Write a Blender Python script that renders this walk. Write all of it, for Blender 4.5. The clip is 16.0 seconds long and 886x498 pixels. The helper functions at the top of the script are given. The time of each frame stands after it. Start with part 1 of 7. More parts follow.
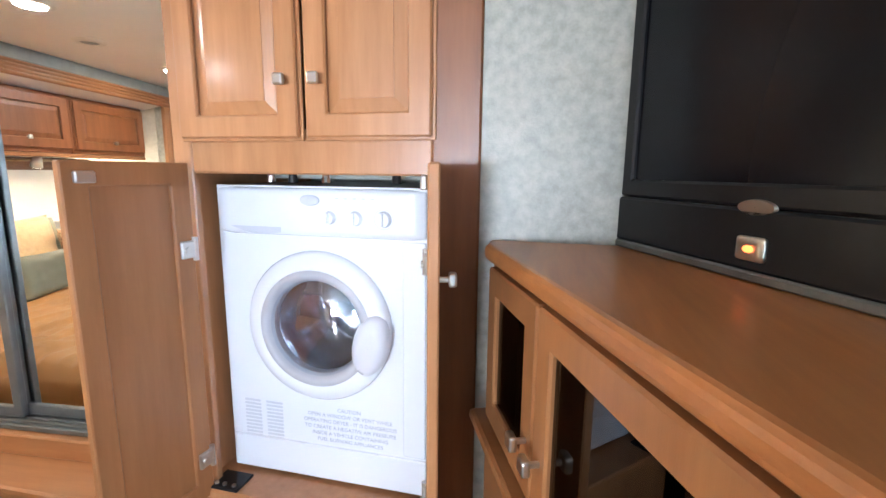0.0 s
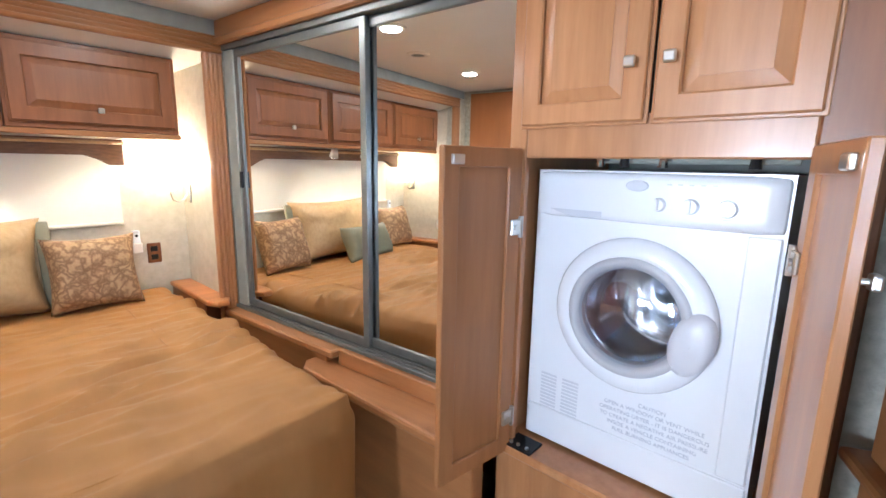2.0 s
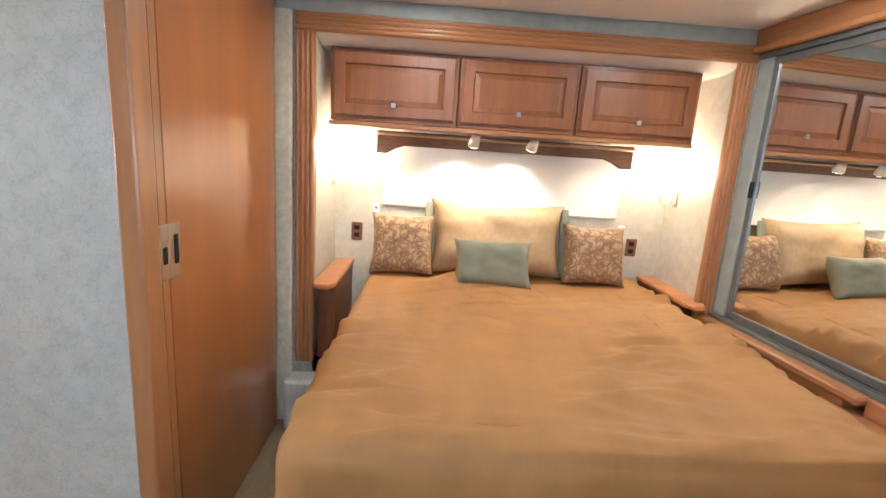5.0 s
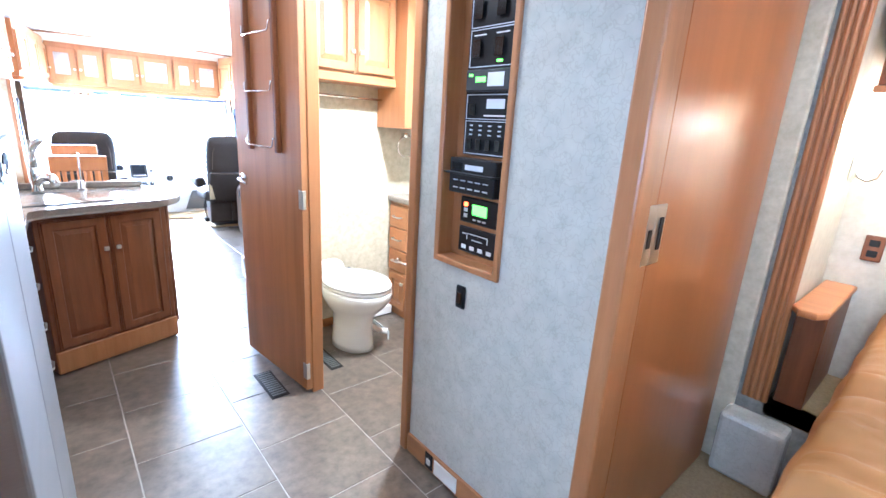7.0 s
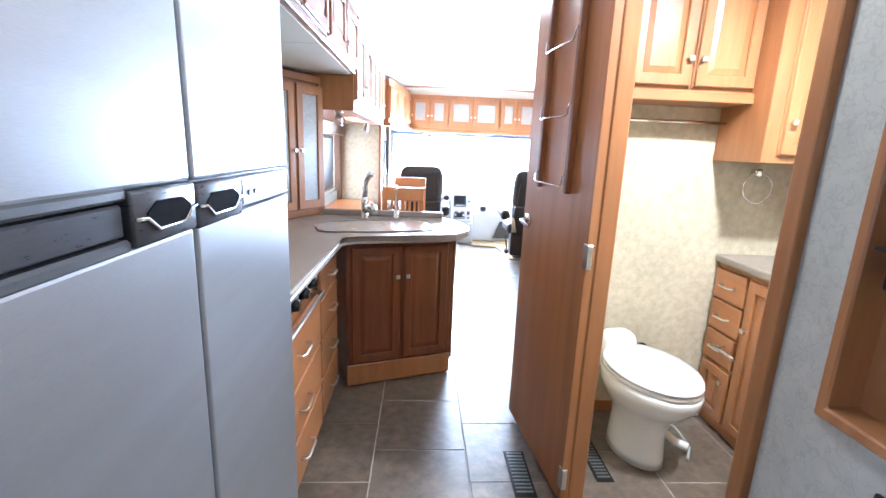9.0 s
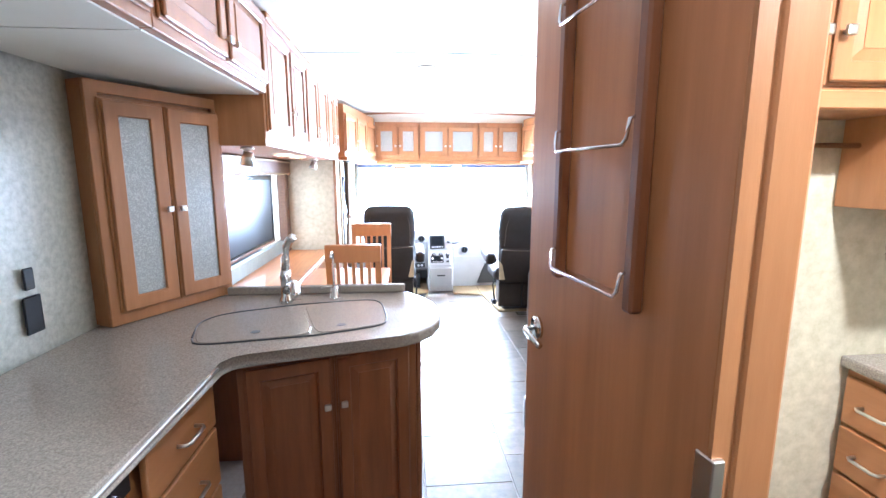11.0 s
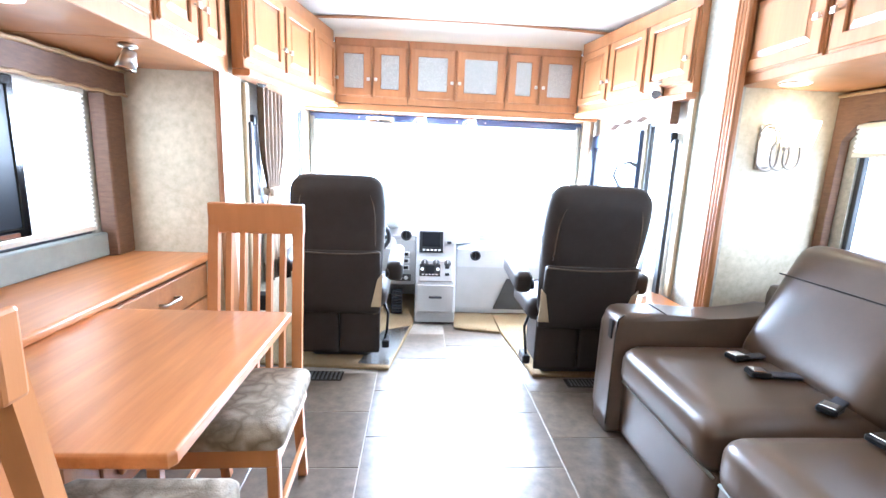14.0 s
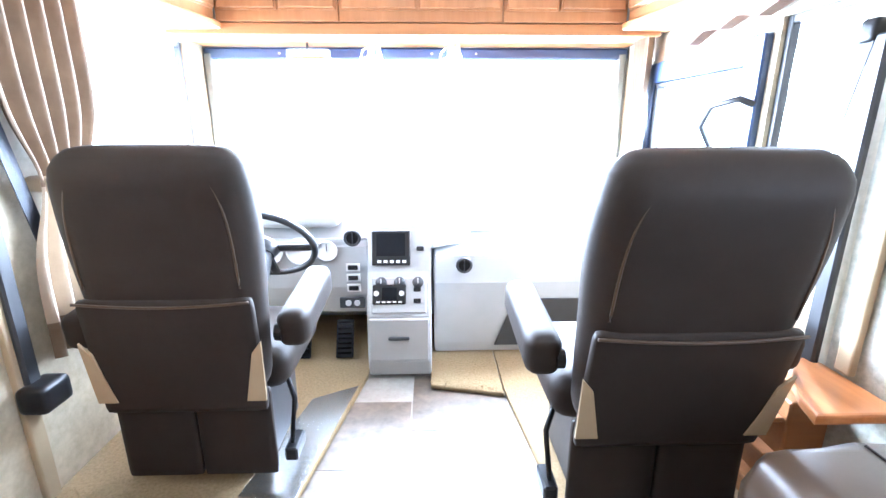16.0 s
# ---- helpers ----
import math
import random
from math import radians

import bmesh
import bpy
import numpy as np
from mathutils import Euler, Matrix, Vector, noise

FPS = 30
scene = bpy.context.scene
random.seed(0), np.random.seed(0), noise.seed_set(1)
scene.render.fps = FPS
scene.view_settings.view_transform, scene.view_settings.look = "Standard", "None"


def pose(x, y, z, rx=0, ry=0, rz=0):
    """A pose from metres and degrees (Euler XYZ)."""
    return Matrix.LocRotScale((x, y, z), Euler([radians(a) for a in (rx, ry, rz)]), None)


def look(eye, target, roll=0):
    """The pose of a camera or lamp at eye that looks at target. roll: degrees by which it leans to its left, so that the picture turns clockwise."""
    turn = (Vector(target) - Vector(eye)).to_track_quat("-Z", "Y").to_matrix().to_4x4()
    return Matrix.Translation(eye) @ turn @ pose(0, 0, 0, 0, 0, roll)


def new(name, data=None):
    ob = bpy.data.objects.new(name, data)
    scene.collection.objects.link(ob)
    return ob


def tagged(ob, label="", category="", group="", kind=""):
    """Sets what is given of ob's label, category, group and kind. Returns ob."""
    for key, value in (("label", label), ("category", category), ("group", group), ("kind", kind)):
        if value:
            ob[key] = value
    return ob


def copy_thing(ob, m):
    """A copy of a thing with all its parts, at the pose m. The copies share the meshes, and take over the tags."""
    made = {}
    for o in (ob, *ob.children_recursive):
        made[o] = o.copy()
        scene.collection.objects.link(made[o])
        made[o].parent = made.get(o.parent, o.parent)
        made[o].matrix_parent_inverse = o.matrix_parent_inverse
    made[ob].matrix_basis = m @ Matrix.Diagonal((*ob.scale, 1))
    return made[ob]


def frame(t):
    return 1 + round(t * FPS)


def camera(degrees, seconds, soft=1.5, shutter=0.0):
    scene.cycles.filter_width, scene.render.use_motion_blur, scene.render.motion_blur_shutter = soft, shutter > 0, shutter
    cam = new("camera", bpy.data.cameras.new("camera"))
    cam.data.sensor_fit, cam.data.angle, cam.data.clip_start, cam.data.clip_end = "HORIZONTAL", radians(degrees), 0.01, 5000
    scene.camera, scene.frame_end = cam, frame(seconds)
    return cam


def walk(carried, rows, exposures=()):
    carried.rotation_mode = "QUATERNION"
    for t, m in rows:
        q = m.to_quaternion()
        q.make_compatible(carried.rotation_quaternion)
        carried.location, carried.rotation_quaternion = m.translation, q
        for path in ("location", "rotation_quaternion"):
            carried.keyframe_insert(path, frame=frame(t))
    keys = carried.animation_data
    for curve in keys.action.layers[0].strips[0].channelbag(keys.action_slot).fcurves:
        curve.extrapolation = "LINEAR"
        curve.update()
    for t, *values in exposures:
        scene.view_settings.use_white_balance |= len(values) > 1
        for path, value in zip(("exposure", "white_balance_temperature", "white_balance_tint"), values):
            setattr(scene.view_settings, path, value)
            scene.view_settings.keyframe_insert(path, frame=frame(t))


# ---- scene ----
cam = camera(88.9, 16.0)
PATH = [
    (0, (1.183, 0.736, 1.565), (0.729, 2.654, 1.228), 0.6),
    (0.5, (1.141, 0.737, 1.544), (0.444, 2.575, 1.175), 0.2),
    (1, (1.091, 0.73, 1.541), (0.158, 2.456, 1.159), -0.0),
    (1.5, (1.035, 0.693, 1.536), (-0.105, 2.293, 1.165), 0.4),
    (2, (0.996, 0.62, 1.535), (-0.331, 2.071, 1.165), 1.0),
    (2.5, (0.971, 0.531, 1.536), (-0.53, 1.8, 1.164), 1.8),
    (3, (0.957, 0.42, 1.537), (-0.685, 1.499, 1.163), 2.7),
    (3.2, (0.947, 0.379, 1.538), (-0.745, 1.376, 1.162), 3.1),
    (5.3, (0.879, 0.008, 1.473), (-1.073, -0.129, 1.06), 3.7),
    (5.5, (0.862, -0.029, 1.459), (-1.071, -0.31, 1.03), 3.6),
    (6, (0.822, -0.08, 1.46), (-0.994, -0.766, 0.98), 3.6),
    (6.5, (0.802, -0.124, 1.44), (-0.789, -1.23, 0.947), 3.6),
    (7, (0.771, -0.177, 1.422), (-0.5, -1.629, 0.897), 3.3),
    (7.5, (0.762, -0.297, 1.408), (-0.181, -1.979, 0.879), 2.9),
    (8, (0.694, -0.447, 1.389), (0.08, -2.287, 0.900), 2.7),
    (8.5, (0.607, -0.576, 1.391), (0.228, -2.485, 0.931), 2.9),
    (9, (0.479, -0.692, 1.407), (0.376, -2.639, 0.964), 2.3),
    (9.2, (0.445, -0.745, 1.411), (0.402, -2.698, 0.981), 2.1),
    (11.3, (0.314, -1.912, 1.492), (0.124, -3.879, 1.187), -0.3),
    (11.5, (0.314, -2.079, 1.482), (0.112, -4.047, 1.19), -0.3),
    (12, (0.291, -2.397, 1.49), (0.064, -4.361, 1.185), 0.3),
    (12.5, (0.234, -2.787, 1.479), (0.023, -4.743, 1.12), 0.9),
    (13, (0.187, -3.15, 1.423), (-0.013, -5.099, 1.019), 1.2),
    (13.5, (0.133, -3.512, 1.329), (-0.062, -5.457, 0.904), 2.0),
    (14, (0.029, -3.865, 1.244), (-0.092, -5.826, 0.866), 2.3),
    (14.5, (-0.028, -4.179, 1.171), (-0.15, -6.135, 0.771), 1.2),
    (15, (-0.085, -4.484, 1.111), (-0.246, -6.425, 0.656), 0.7),
    (15.5, (-0.196, -4.814, 1.172), (-0.319, -6.746, 0.668), 0.1),
    (16, (-0.282, -5.210, 1.198), (-0.338, -7.140, 0.675), -0.1),
]
walk(cam, [(t, look(eye, target, roll)) for t, eye, target, roll in PATH],
     exposures=[(0.0, 1.28, 5600, 10), (1.5, 0.96, 5550, 10), (3.0, 1.05, 5400, 10), (5.5, 1.04, 5600, 10), (6.2, 1.35, 5150, 10), (7.2, 1.56, 4700, 10), (8.0, 1.42, 4700, 10), (9.2, 0.86, 5000, 10), (11.3, 0.76, 4950, 10), (12.5, 0.57, 4950, 10), (14.0, 0.48, 5100, 10), (16.0, 0.49, 5150, 10)])

# ---- world and daylight ----
world = bpy.data.worlds.new("sky")
scene.world = world
world.use_nodes = True
wn = world.node_tree.nodes
sky = wn.new("ShaderNodeTexSky")
sky.sky_type = "NISHITA"
sky.sun_disc = False
sky.sun_elevation, sky.sun_rotation = radians(48), radians(200)
wn["Background"].inputs["Strength"].default_value = 0.15
world.node_tree.links.new(sky.outputs["Color"], wn["Background"].inputs["Color"])
sun = new("sun", bpy.data.lights.new("sun", "SUN"))
sun.data.energy, sun.data.angle, sun.data.color = 3.0, radians(0.6), (1.0, 0.95, 0.88)
sun.matrix_world = look((0, 0, 30), (9, 18, 0))


def window_light(name, eye, target, w, h, watts, color=(0.90, 0.95, 1.0)):
    lamp = new(name, bpy.data.lights.new(name, "AREA"))
    lamp.data.shape, lamp.data.size, lamp.data.size_y = "RECTANGLE", w, h
    lamp.data.energy, lamp.data.color = watts, color
    lamp.matrix_world = look(eye, target)
    return lamp


def bulb(name, place, watts, color=(1.0, 0.84, 0.60), r=0.03):
    lamp = new(name, bpy.data.lights.new(name, "POINT"))
    lamp.data.energy, lamp.data.color, lamp.data.shadow_soft_size = watts, color, r
    lamp.location = place
    return lamp


def spot(name, place, target, watts, angle=80, color=(1.0, 0.85, 0.62)):
    lamp = new(name, bpy.data.lights.new(name, "SPOT"))
    lamp.data.energy, lamp.data.color, lamp.data.shadow_soft_size = watts, color, 0.02
    lamp.data.spot_size, lamp.data.spot_blend = radians(angle), 0.6
    lamp.matrix_world = look(place, target)
    return lamp


window_light("windshield_light", (-0.2, -7.93, 1.2), (-0.2, -5.4, 0.35), 2.2, 0.85, 460)
window_light("driver_window_light", (1.22, -7.28, 1.25), (-2, -7.2, 1.0), 0.9, 0.7, 58)
window_light("door_window_light", (-1.70, -7.15, 1.20), (2, -7.1, 1.0), 0.8, 0.7, 55)
window_light("sofa_window_light", (-2.10, -5.1, 1.2), (2, -5.1, 0.9), 1.5, 0.5, 13)
window_light("dinette_window_light", (1.57, -5.2, 1.2), (-2, -5.2, 0.9), 1.5, 0.55, 14)
window_light("bedroom_window_light", (1.84, 0.0, 1.35), (-1, 0.1, 1.2), 0.6, 0.6, 6.5, (0.60, 0.79, 1.0))

# ---- materials ----


def nodes_of(name):
    m = bpy.data.materials.new(name)
    m.use_nodes = True
    nt = m.node_tree
    return m, nt, nt.nodes["Principled BSDF"]


def surface(name, c1, c2, scale=8, rough=0.5, stretch=(1, 1, 1), bump=0.1, fine=120, metal=0.0, detail=6,
            spread=0.25, rvar=0.1, vary=0.0, coat=0.0, pattern="noise", world_space=False, bumpd=0.004, contrast=None, blotch=0.0, blotch_scale=2.0):
    """A two-scale procedural surface: broad colour variation, fine relief and uneven gloss."""
    m, nt, b = nodes_of(name)
    N, L = nt.nodes.new, nt.links.new
    tc, mp = N("ShaderNodeTexCoord"), N("ShaderNodeMapping")
    if world_space:
        geo = N("ShaderNodeNewGeometry")
        L(geo.outputs["Position"], mp.inputs["Vector"])
    else:
        L(tc.outputs["Object"], mp.inputs["Vector"])
    mp.inputs["Scale"].default_value = stretch
    if pattern == "voronoi":
        t1 = N("ShaderNodeTexVoronoi")
        t1.feature = "DISTANCE_TO_EDGE"
        t1.inputs["Scale"].default_value = scale
        warp = N("ShaderNodeTexNoise")
        warp.inputs["Scale"].default_value = scale * 0.9
        mx = N("ShaderNodeMixRGB")
        mx.inputs[0].default_value = 0.11
        L(mp.outputs[0], mx.inputs[1]), L(mp.outputs[0], warp.inputs["Vector"]), L(warp.outputs["Color"], mx.inputs[2])
        L(mx.outputs[0], t1.inputs["Vector"])
        f1 = t1.outputs["Distance"]
        lo, hi = contrast or (0.0, 0.10)
    else:
        t1 = N("ShaderNodeTexNoise")
        t1.inputs["Scale"].default_value, t1.inputs["Detail"].default_value = scale, detail
        t1.inputs["Roughness"].default_value = 0.62
        L(mp.outputs[0], t1.inputs["Vector"])
        f1 = t1.outputs["Fac"]
        lo, hi = contrast or (0.5 - spread, 0.5 + spread)
    ramp = N("ShaderNodeValToRGB")
    ramp.color_ramp.elements[0].position, ramp.color_ramp.elements[0].color = max(lo, 0), (*c1, 1)
    ramp.color_ramp.elements[1].position, ramp.color_ramp.elements[1].color = hi, (*c2, 1)
    L(f1, ramp.inputs[0])
    colour = ramp.outputs[0]
    if vary:
        info, hs = N("ShaderNodeObjectInfo"), N("ShaderNodeHueSaturation")
        mr = N("ShaderNodeMapRange")
        mr.inputs[3].default_value, mr.inputs[4].default_value = 1 - vary, 1 + vary
        L(info.outputs["Random"], mr.inputs[0]), L(mr.outputs[0], hs.inputs["Value"]), L(colour, hs.inputs["Color"])
        colour = hs.outputs[0]
    if blotch:
        tb, hb, mb = N("ShaderNodeTexNoise"), N("ShaderNodeHueSaturation"), N("ShaderNodeMapRange")
        tb.inputs["Scale"].default_value, tb.inputs["Detail"].default_value = blotch_scale, 3
        mb.inputs[1].default_value, mb.inputs[2].default_value = 0.25, 0.75
        mb.inputs[3].default_value, mb.inputs[4].default_value = 1 - blotch, 1 + blotch
        L(mp.outputs[0], tb.inputs["Vector"]), L(tb.outputs["Fac"], mb.inputs[0])
        L(mb.outputs[0], hb.inputs["Value"]), L(colour, hb.inputs["Color"])
        colour = hb.outputs[0]
    L(colour, b.inputs["Base Color"])
    t2 = N("ShaderNodeTexNoise")
    t2.inputs["Scale"].default_value, t2.inputs["Detail"].default_value = fine, 4
    L(mp.outputs[0], t2.inputs["Vector"])
    if bump:
        bp = N("ShaderNodeBump")
        bp.inputs["Strength"].default_value, bp.inputs["Distance"].default_value = bump, bumpd
        L(t2.outputs["Fac"], bp.inputs["Height"]), L(bp.outputs[0], b.inputs["Normal"])
    mr2 = N("ShaderNodeMapRange")
    mr2.inputs[3].default_value, mr2.inputs[4].default_value = max(rough - rvar, 0.02), rough + rvar
    L(f1, mr2.inputs[0]), L(mr2.outputs[0], b.inputs["Roughness"])
    b.inputs["Metallic"].default_value = metal
    b.inputs["Coat Weight"].default_value = coat
    b.inputs["Coat Roughness"].default_value = 0.15
    return m


def plain(name, c, rough=0.4, metal=0.0, emit=None, strength=0.0, alpha=None):
    m, nt, b = nodes_of(name)
    b.inputs["Base Color"].default_value = (*c, 1)
    b.inputs["Roughness"].default_value, b.inputs["Metallic"].default_value = rough, metal
    if emit:
        b.inputs["Emission Color"].default_value = (*emit, 1)
        b.inputs["Emission Strength"].default_value = strength
    return m


def glass(name, tint=(1, 1, 1), rough=0.0, clear=0.85):
    m, nt, b = nodes_of(name)
    N, L = nt.nodes.new, nt.links.new
    tr, mx = N("ShaderNodeBsdfTransparent"), N("ShaderNodeMixShader")
    tr.inputs[0].default_value = (*tint, 1)
    gl = N("ShaderNodeBsdfGlossy")
    gl.inputs["Roughness"].default_value = rough
    mx.inputs[0].default_value = 1 - clear
    L(tr.outputs[0], mx.inputs[1]), L(gl.outputs[0], mx.inputs[2])
    L(mx.outputs[0], nt.nodes["Material Output"].inputs["Surface"])
    return m


def cloth_shade(name, c, through_c):
    m, nt, b = nodes_of(name)
    N, L = nt.nodes.new, nt.links.new
    tl, ad = N("ShaderNodeBsdfTranslucent"), N("ShaderNodeMixShader")
    tl.inputs[0].default_value = (*through_c, 1)
    ad.inputs[0].default_value = 0.55
    b.inputs["Base Color"].default_value = (*c, 1)
    b.inputs["Roughness"].default_value = 0.9
    L(b.outputs[0], ad.inputs[1]), L(tl.outputs[0], ad.inputs[2])
    L(ad.outputs[0], nt.nodes["Material Output"].inputs["Surface"])
    return m


GRAIN_V, GRAIN_X, GRAIN_Y = (9, 9, 0.9), (0.9, 9, 9), (9, 0.9, 9)
wood = surface("cherry_wood", (0.31, 0.126, 0.042), (0.42, 0.193, 0.073), 3.2, 0.40, GRAIN_V, 0.05, 60, vary=0.07, coat=0.10, spread=0.3, blotch=0.16, blotch_scale=0.9)
wood_x = surface("cherry_wood_rail", (0.31, 0.126, 0.042), (0.42, 0.193, 0.073), 3.2, 0.40, GRAIN_X, 0.05, 60, vary=0.07, coat=0.10, spread=0.3, blotch=0.16, blotch_scale=0.9)
wood_y = surface("cherry_wood_long", (0.31, 0.126, 0.042), (0.42, 0.193, 0.073), 3.2, 0.40, GRAIN_Y, 0.05, 60, vary=0.05, coat=0.10, spread=0.3, blotch=0.16, blotch_scale=0.9)
wood_mid = surface("mid_cherry_wood", (0.19, 0.066, 0.021), (0.30, 0.110, 0.037), 3.2, 0.40, GRAIN_V, 0.05, 60, vary=0.06, coat=0.10, blotch=0.16, blotch_scale=0.9)
wood_pale = surface("maple_wood", (0.42, 0.185, 0.070), (0.56, 0.275, 0.120), 3.0, 0.32, GRAIN_V, 0.05, 60, vary=0.05, coat=0.3, spread=0.22, blotch=0.16, blotch_scale=0.9)
wood_chair = surface("orange_maple", (0.46, 0.185, 0.060), (0.56, 0.245, 0.088), 3.0, 0.36, GRAIN_V, 0.04, 60, vary=0.04, coat=0.2, spread=0.35)
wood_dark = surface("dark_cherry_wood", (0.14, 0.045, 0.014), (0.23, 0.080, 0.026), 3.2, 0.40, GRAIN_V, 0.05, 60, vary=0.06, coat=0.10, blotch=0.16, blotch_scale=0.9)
wood_door = surface("door_veneer", (0.31, 0.114, 0.035), (0.37, 0.142, 0.046), 3.0, 0.28, GRAIN_V, 0.0, 60, coat=0.35, spread=0.4, rvar=0.0, blotch=0.14, blotch_scale=0.6)
wood_bath_door = surface("bath_door_veneer", (0.31, 0.120, 0.040), (0.49, 0.210, 0.079), 2.2, 0.40, (8, 8, 0.5), 0.04, 60, coat=0.12, spread=0.28, rvar=0.04, blotch=0.16, blotch_scale=0.5)
laminate = surface("orange_laminate", (0.40, 0.148, 0.043), (0.59, 0.252, 0.084), 3.4, 0.38, (9, 0.7, 9), 0.02, 50, coat=0.15, spread=0.24, rvar=0.04, detail=9, blotch=0.14, blotch_scale=1.2)
wallpaper = surface("sponged_wallpaper", (0.34, 0.333, 0.275), (0.50, 0.492, 0.415), 42, 0.42, (1, 1, 1), 0.12, 180, world_space=True, spread=0.16, detail=8, blotch=0.08, blotch_scale=2)
wallpaper_vein = surface("veined_wallpaper", (0.45, 0.432, 0.372), (0.51, 0.497, 0.440), 26, 0.26, (1, 1, 1), 0.12, 150, world_space=True, pattern="voronoi", contrast=(0.0, 0.07), rvar=0.04, blotch=0.09, blotch_scale=18)
wallpaper_tan = surface("tan_sponged_wallpaper", (0.47, 0.41, 0.28), (0.62, 0.55, 0.41), 26, 0.5, (1, 1, 1), 0.12, 180, world_space=True, spread=0.17, detail=8, blotch=0.1, blotch_scale=4)
slide_wall = surface("cream_slide_paper", (0.54, 0.49, 0.38), (0.66, 0.61, 0.50), 22, 0.5, (1, 1, 1), 0.10, 180, world_space=True, spread=0.2, detail=8)
vinyl_cream = surface("cream_vinyl", (0.72, 0.68, 0.58), (0.78, 0.75, 0.66), 4, 0.5, (1, 1, 1), 0.06, 240, world_space=True)
ceiling_vinyl = surface("ceiling_vinyl", (0.80, 0.76, 0.66), (0.84, 0.81, 0.73), 2.5, 0.55, (1, 1, 1), 0.05, 300, world_space=True, blotch=0.03, blotch_scale=1.5)
tile_mat = surface("slate_tile", (0.048, 0.036, 0.026), (0.175, 0.138, 0.100), 19, 0.33, (1, 1, 1), 0.14, 60, world_space=True, spread=0.24, vary=0.12, detail=12, coat=0.75, rvar=0.06, blotch=0.16, blotch_scale=7)
tile_mat.node_tree.nodes["Principled BSDF"].inputs["Coat Roughness"].default_value = 0.29
grout_mat = surface("grout", (0.30, 0.28, 0.25), (0.40, 0.38, 0.34), 30, 0.85, world_space=True, bump=0.2)
carpet_mat = surface("tan_carpet", (0.24, 0.17, 0.085), (0.40, 0.30, 0.16), 90, 0.95, bump=0.9, fine=420, world_space=True, bumpd=0.01)
bedspread_mat = surface("gold_bedspread", (0.345, 0.160, 0.041), (0.395, 0.188, 0.052), 5, 0.62, bump=0.35, fine=340, bumpd=0.003, rvar=0.06, stretch=(1, 3, 1), blotch=0.1, blotch_scale=2.2)
leather = surface("brown_leather", (0.064, 0.040, 0.024), (0.084, 0.054, 0.033), 7, 0.33, bump=0.10, fine=380, bumpd=0.002, rvar=0.04, blotch=0.06, blotch_scale=3)
leather_seat = surface("taupe_leather", (0.024, 0.019, 0.016), (0.036, 0.029, 0.025), 7, 0.56, bump=0.18, fine=420, bumpd=0.002, blotch=0.12, blotch_scale=3)
leather_seat.node_tree.nodes["Principled BSDF"].inputs["Specular IOR Level"].default_value = 0.18
handle_metal = surface("gunmetal", (0.05, 0.054, 0.064), (0.075, 0.080, 0.092), 30, 0.30, (1, 1, 6), 0.02, 200, metal=0.5)
# near-black without gloss: the shade inside the finger holes, put into colour
hole_shade_black = surface("hole_shade_matte", (0.006, 0.006, 0.007), (0.010, 0.010, 0.011), 40, 0.95, bump=0.05, fine=300, rvar=0.02)
hole_shade_black.node_tree.nodes["Principled BSDF"].inputs["Specular IOR Level"].default_value = 0.05
stone_counter = surface("speckled_counter", (0.165, 0.140, 0.115), (0.380, 0.325, 0.268), 230, 0.17, bump=0.02, fine=200, spread=0.2, world_space=True)
steel = surface("brushed_steel_panel", (0.28, 0.295, 0.32), (0.33, 0.345, 0.37), 60, 0.36, (1, 1, 14), 0.03, 300, metal=0.62, rvar=0.05, blotch=0.06, blotch_scale=1.2)
white_enamel = surface("white_enamel", (0.79, 0.82, 0.88), (0.83, 0.86, 0.91), 3, 0.22, bump=0.01)
porcelain = surface("porcelain", (0.82, 0.80, 0.75), (0.85, 0.83, 0.78), 3, 0.12, bump=0.0, coat=0.5)
dash_plastic = surface("dash_plastic", (0.40, 0.41, 0.42), (0.46, 0.47, 0.48), 5, 0.55, bump=0.12, fine=400)
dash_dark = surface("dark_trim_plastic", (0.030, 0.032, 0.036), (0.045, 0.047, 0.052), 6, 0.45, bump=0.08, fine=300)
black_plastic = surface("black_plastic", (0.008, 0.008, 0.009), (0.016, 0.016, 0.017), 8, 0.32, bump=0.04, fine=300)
black_gloss = plain("black_gloss", (0.006, 0.006, 0.007), 0.12)
black_plastic.node_tree.nodes["Principled BSDF"].inputs["Specular IOR Level"].default_value = 0.25
screen_glass = plain("screen", (0.006, 0.007, 0.010), 0.22)
screen_glass.node_tree.nodes["Principled BSDF"].inputs["Specular IOR Level"].default_value = 0.2
alu_frame = surface("grey_aluminium", (0.15, 0.16, 0.155), (0.21, 0.22, 0.21), 20, 0.38, (1, 1, 1), 0.02, metal=0.6)
chrome = plain("chrome", (0.78, 0.78, 0.78), 0.10, 1.0)
dull_nickel = plain("dull_nickel", (0.34, 0.32, 0.29), 0.36, 1.0)
nickel = plain("satin_nickel", (0.68, 0.66, 0.62), 0.28, 1.0)
mirror_mat = plain("mirror", (0.90, 0.91, 0.90), 0.01, 1.0)
dial_white = plain("white_print", (0.75, 0.75, 0.75), 0.5)
pale_print = plain("grey_print", (0.60, 0.63, 0.70), 0.5)
caution_print = plain("slate_print", (0.40, 0.43, 0.52), 0.5)
led_green = plain("green_display", (0.1, 0.4, 0.05), 0.4, emit=(0.25, 1.0, 0.05), strength=1.6)
led_red = plain("red_lamp", (0.4, 0.05, 0.02), 0.4, emit=(1.0, 0.12, 0.02), strength=3.0)
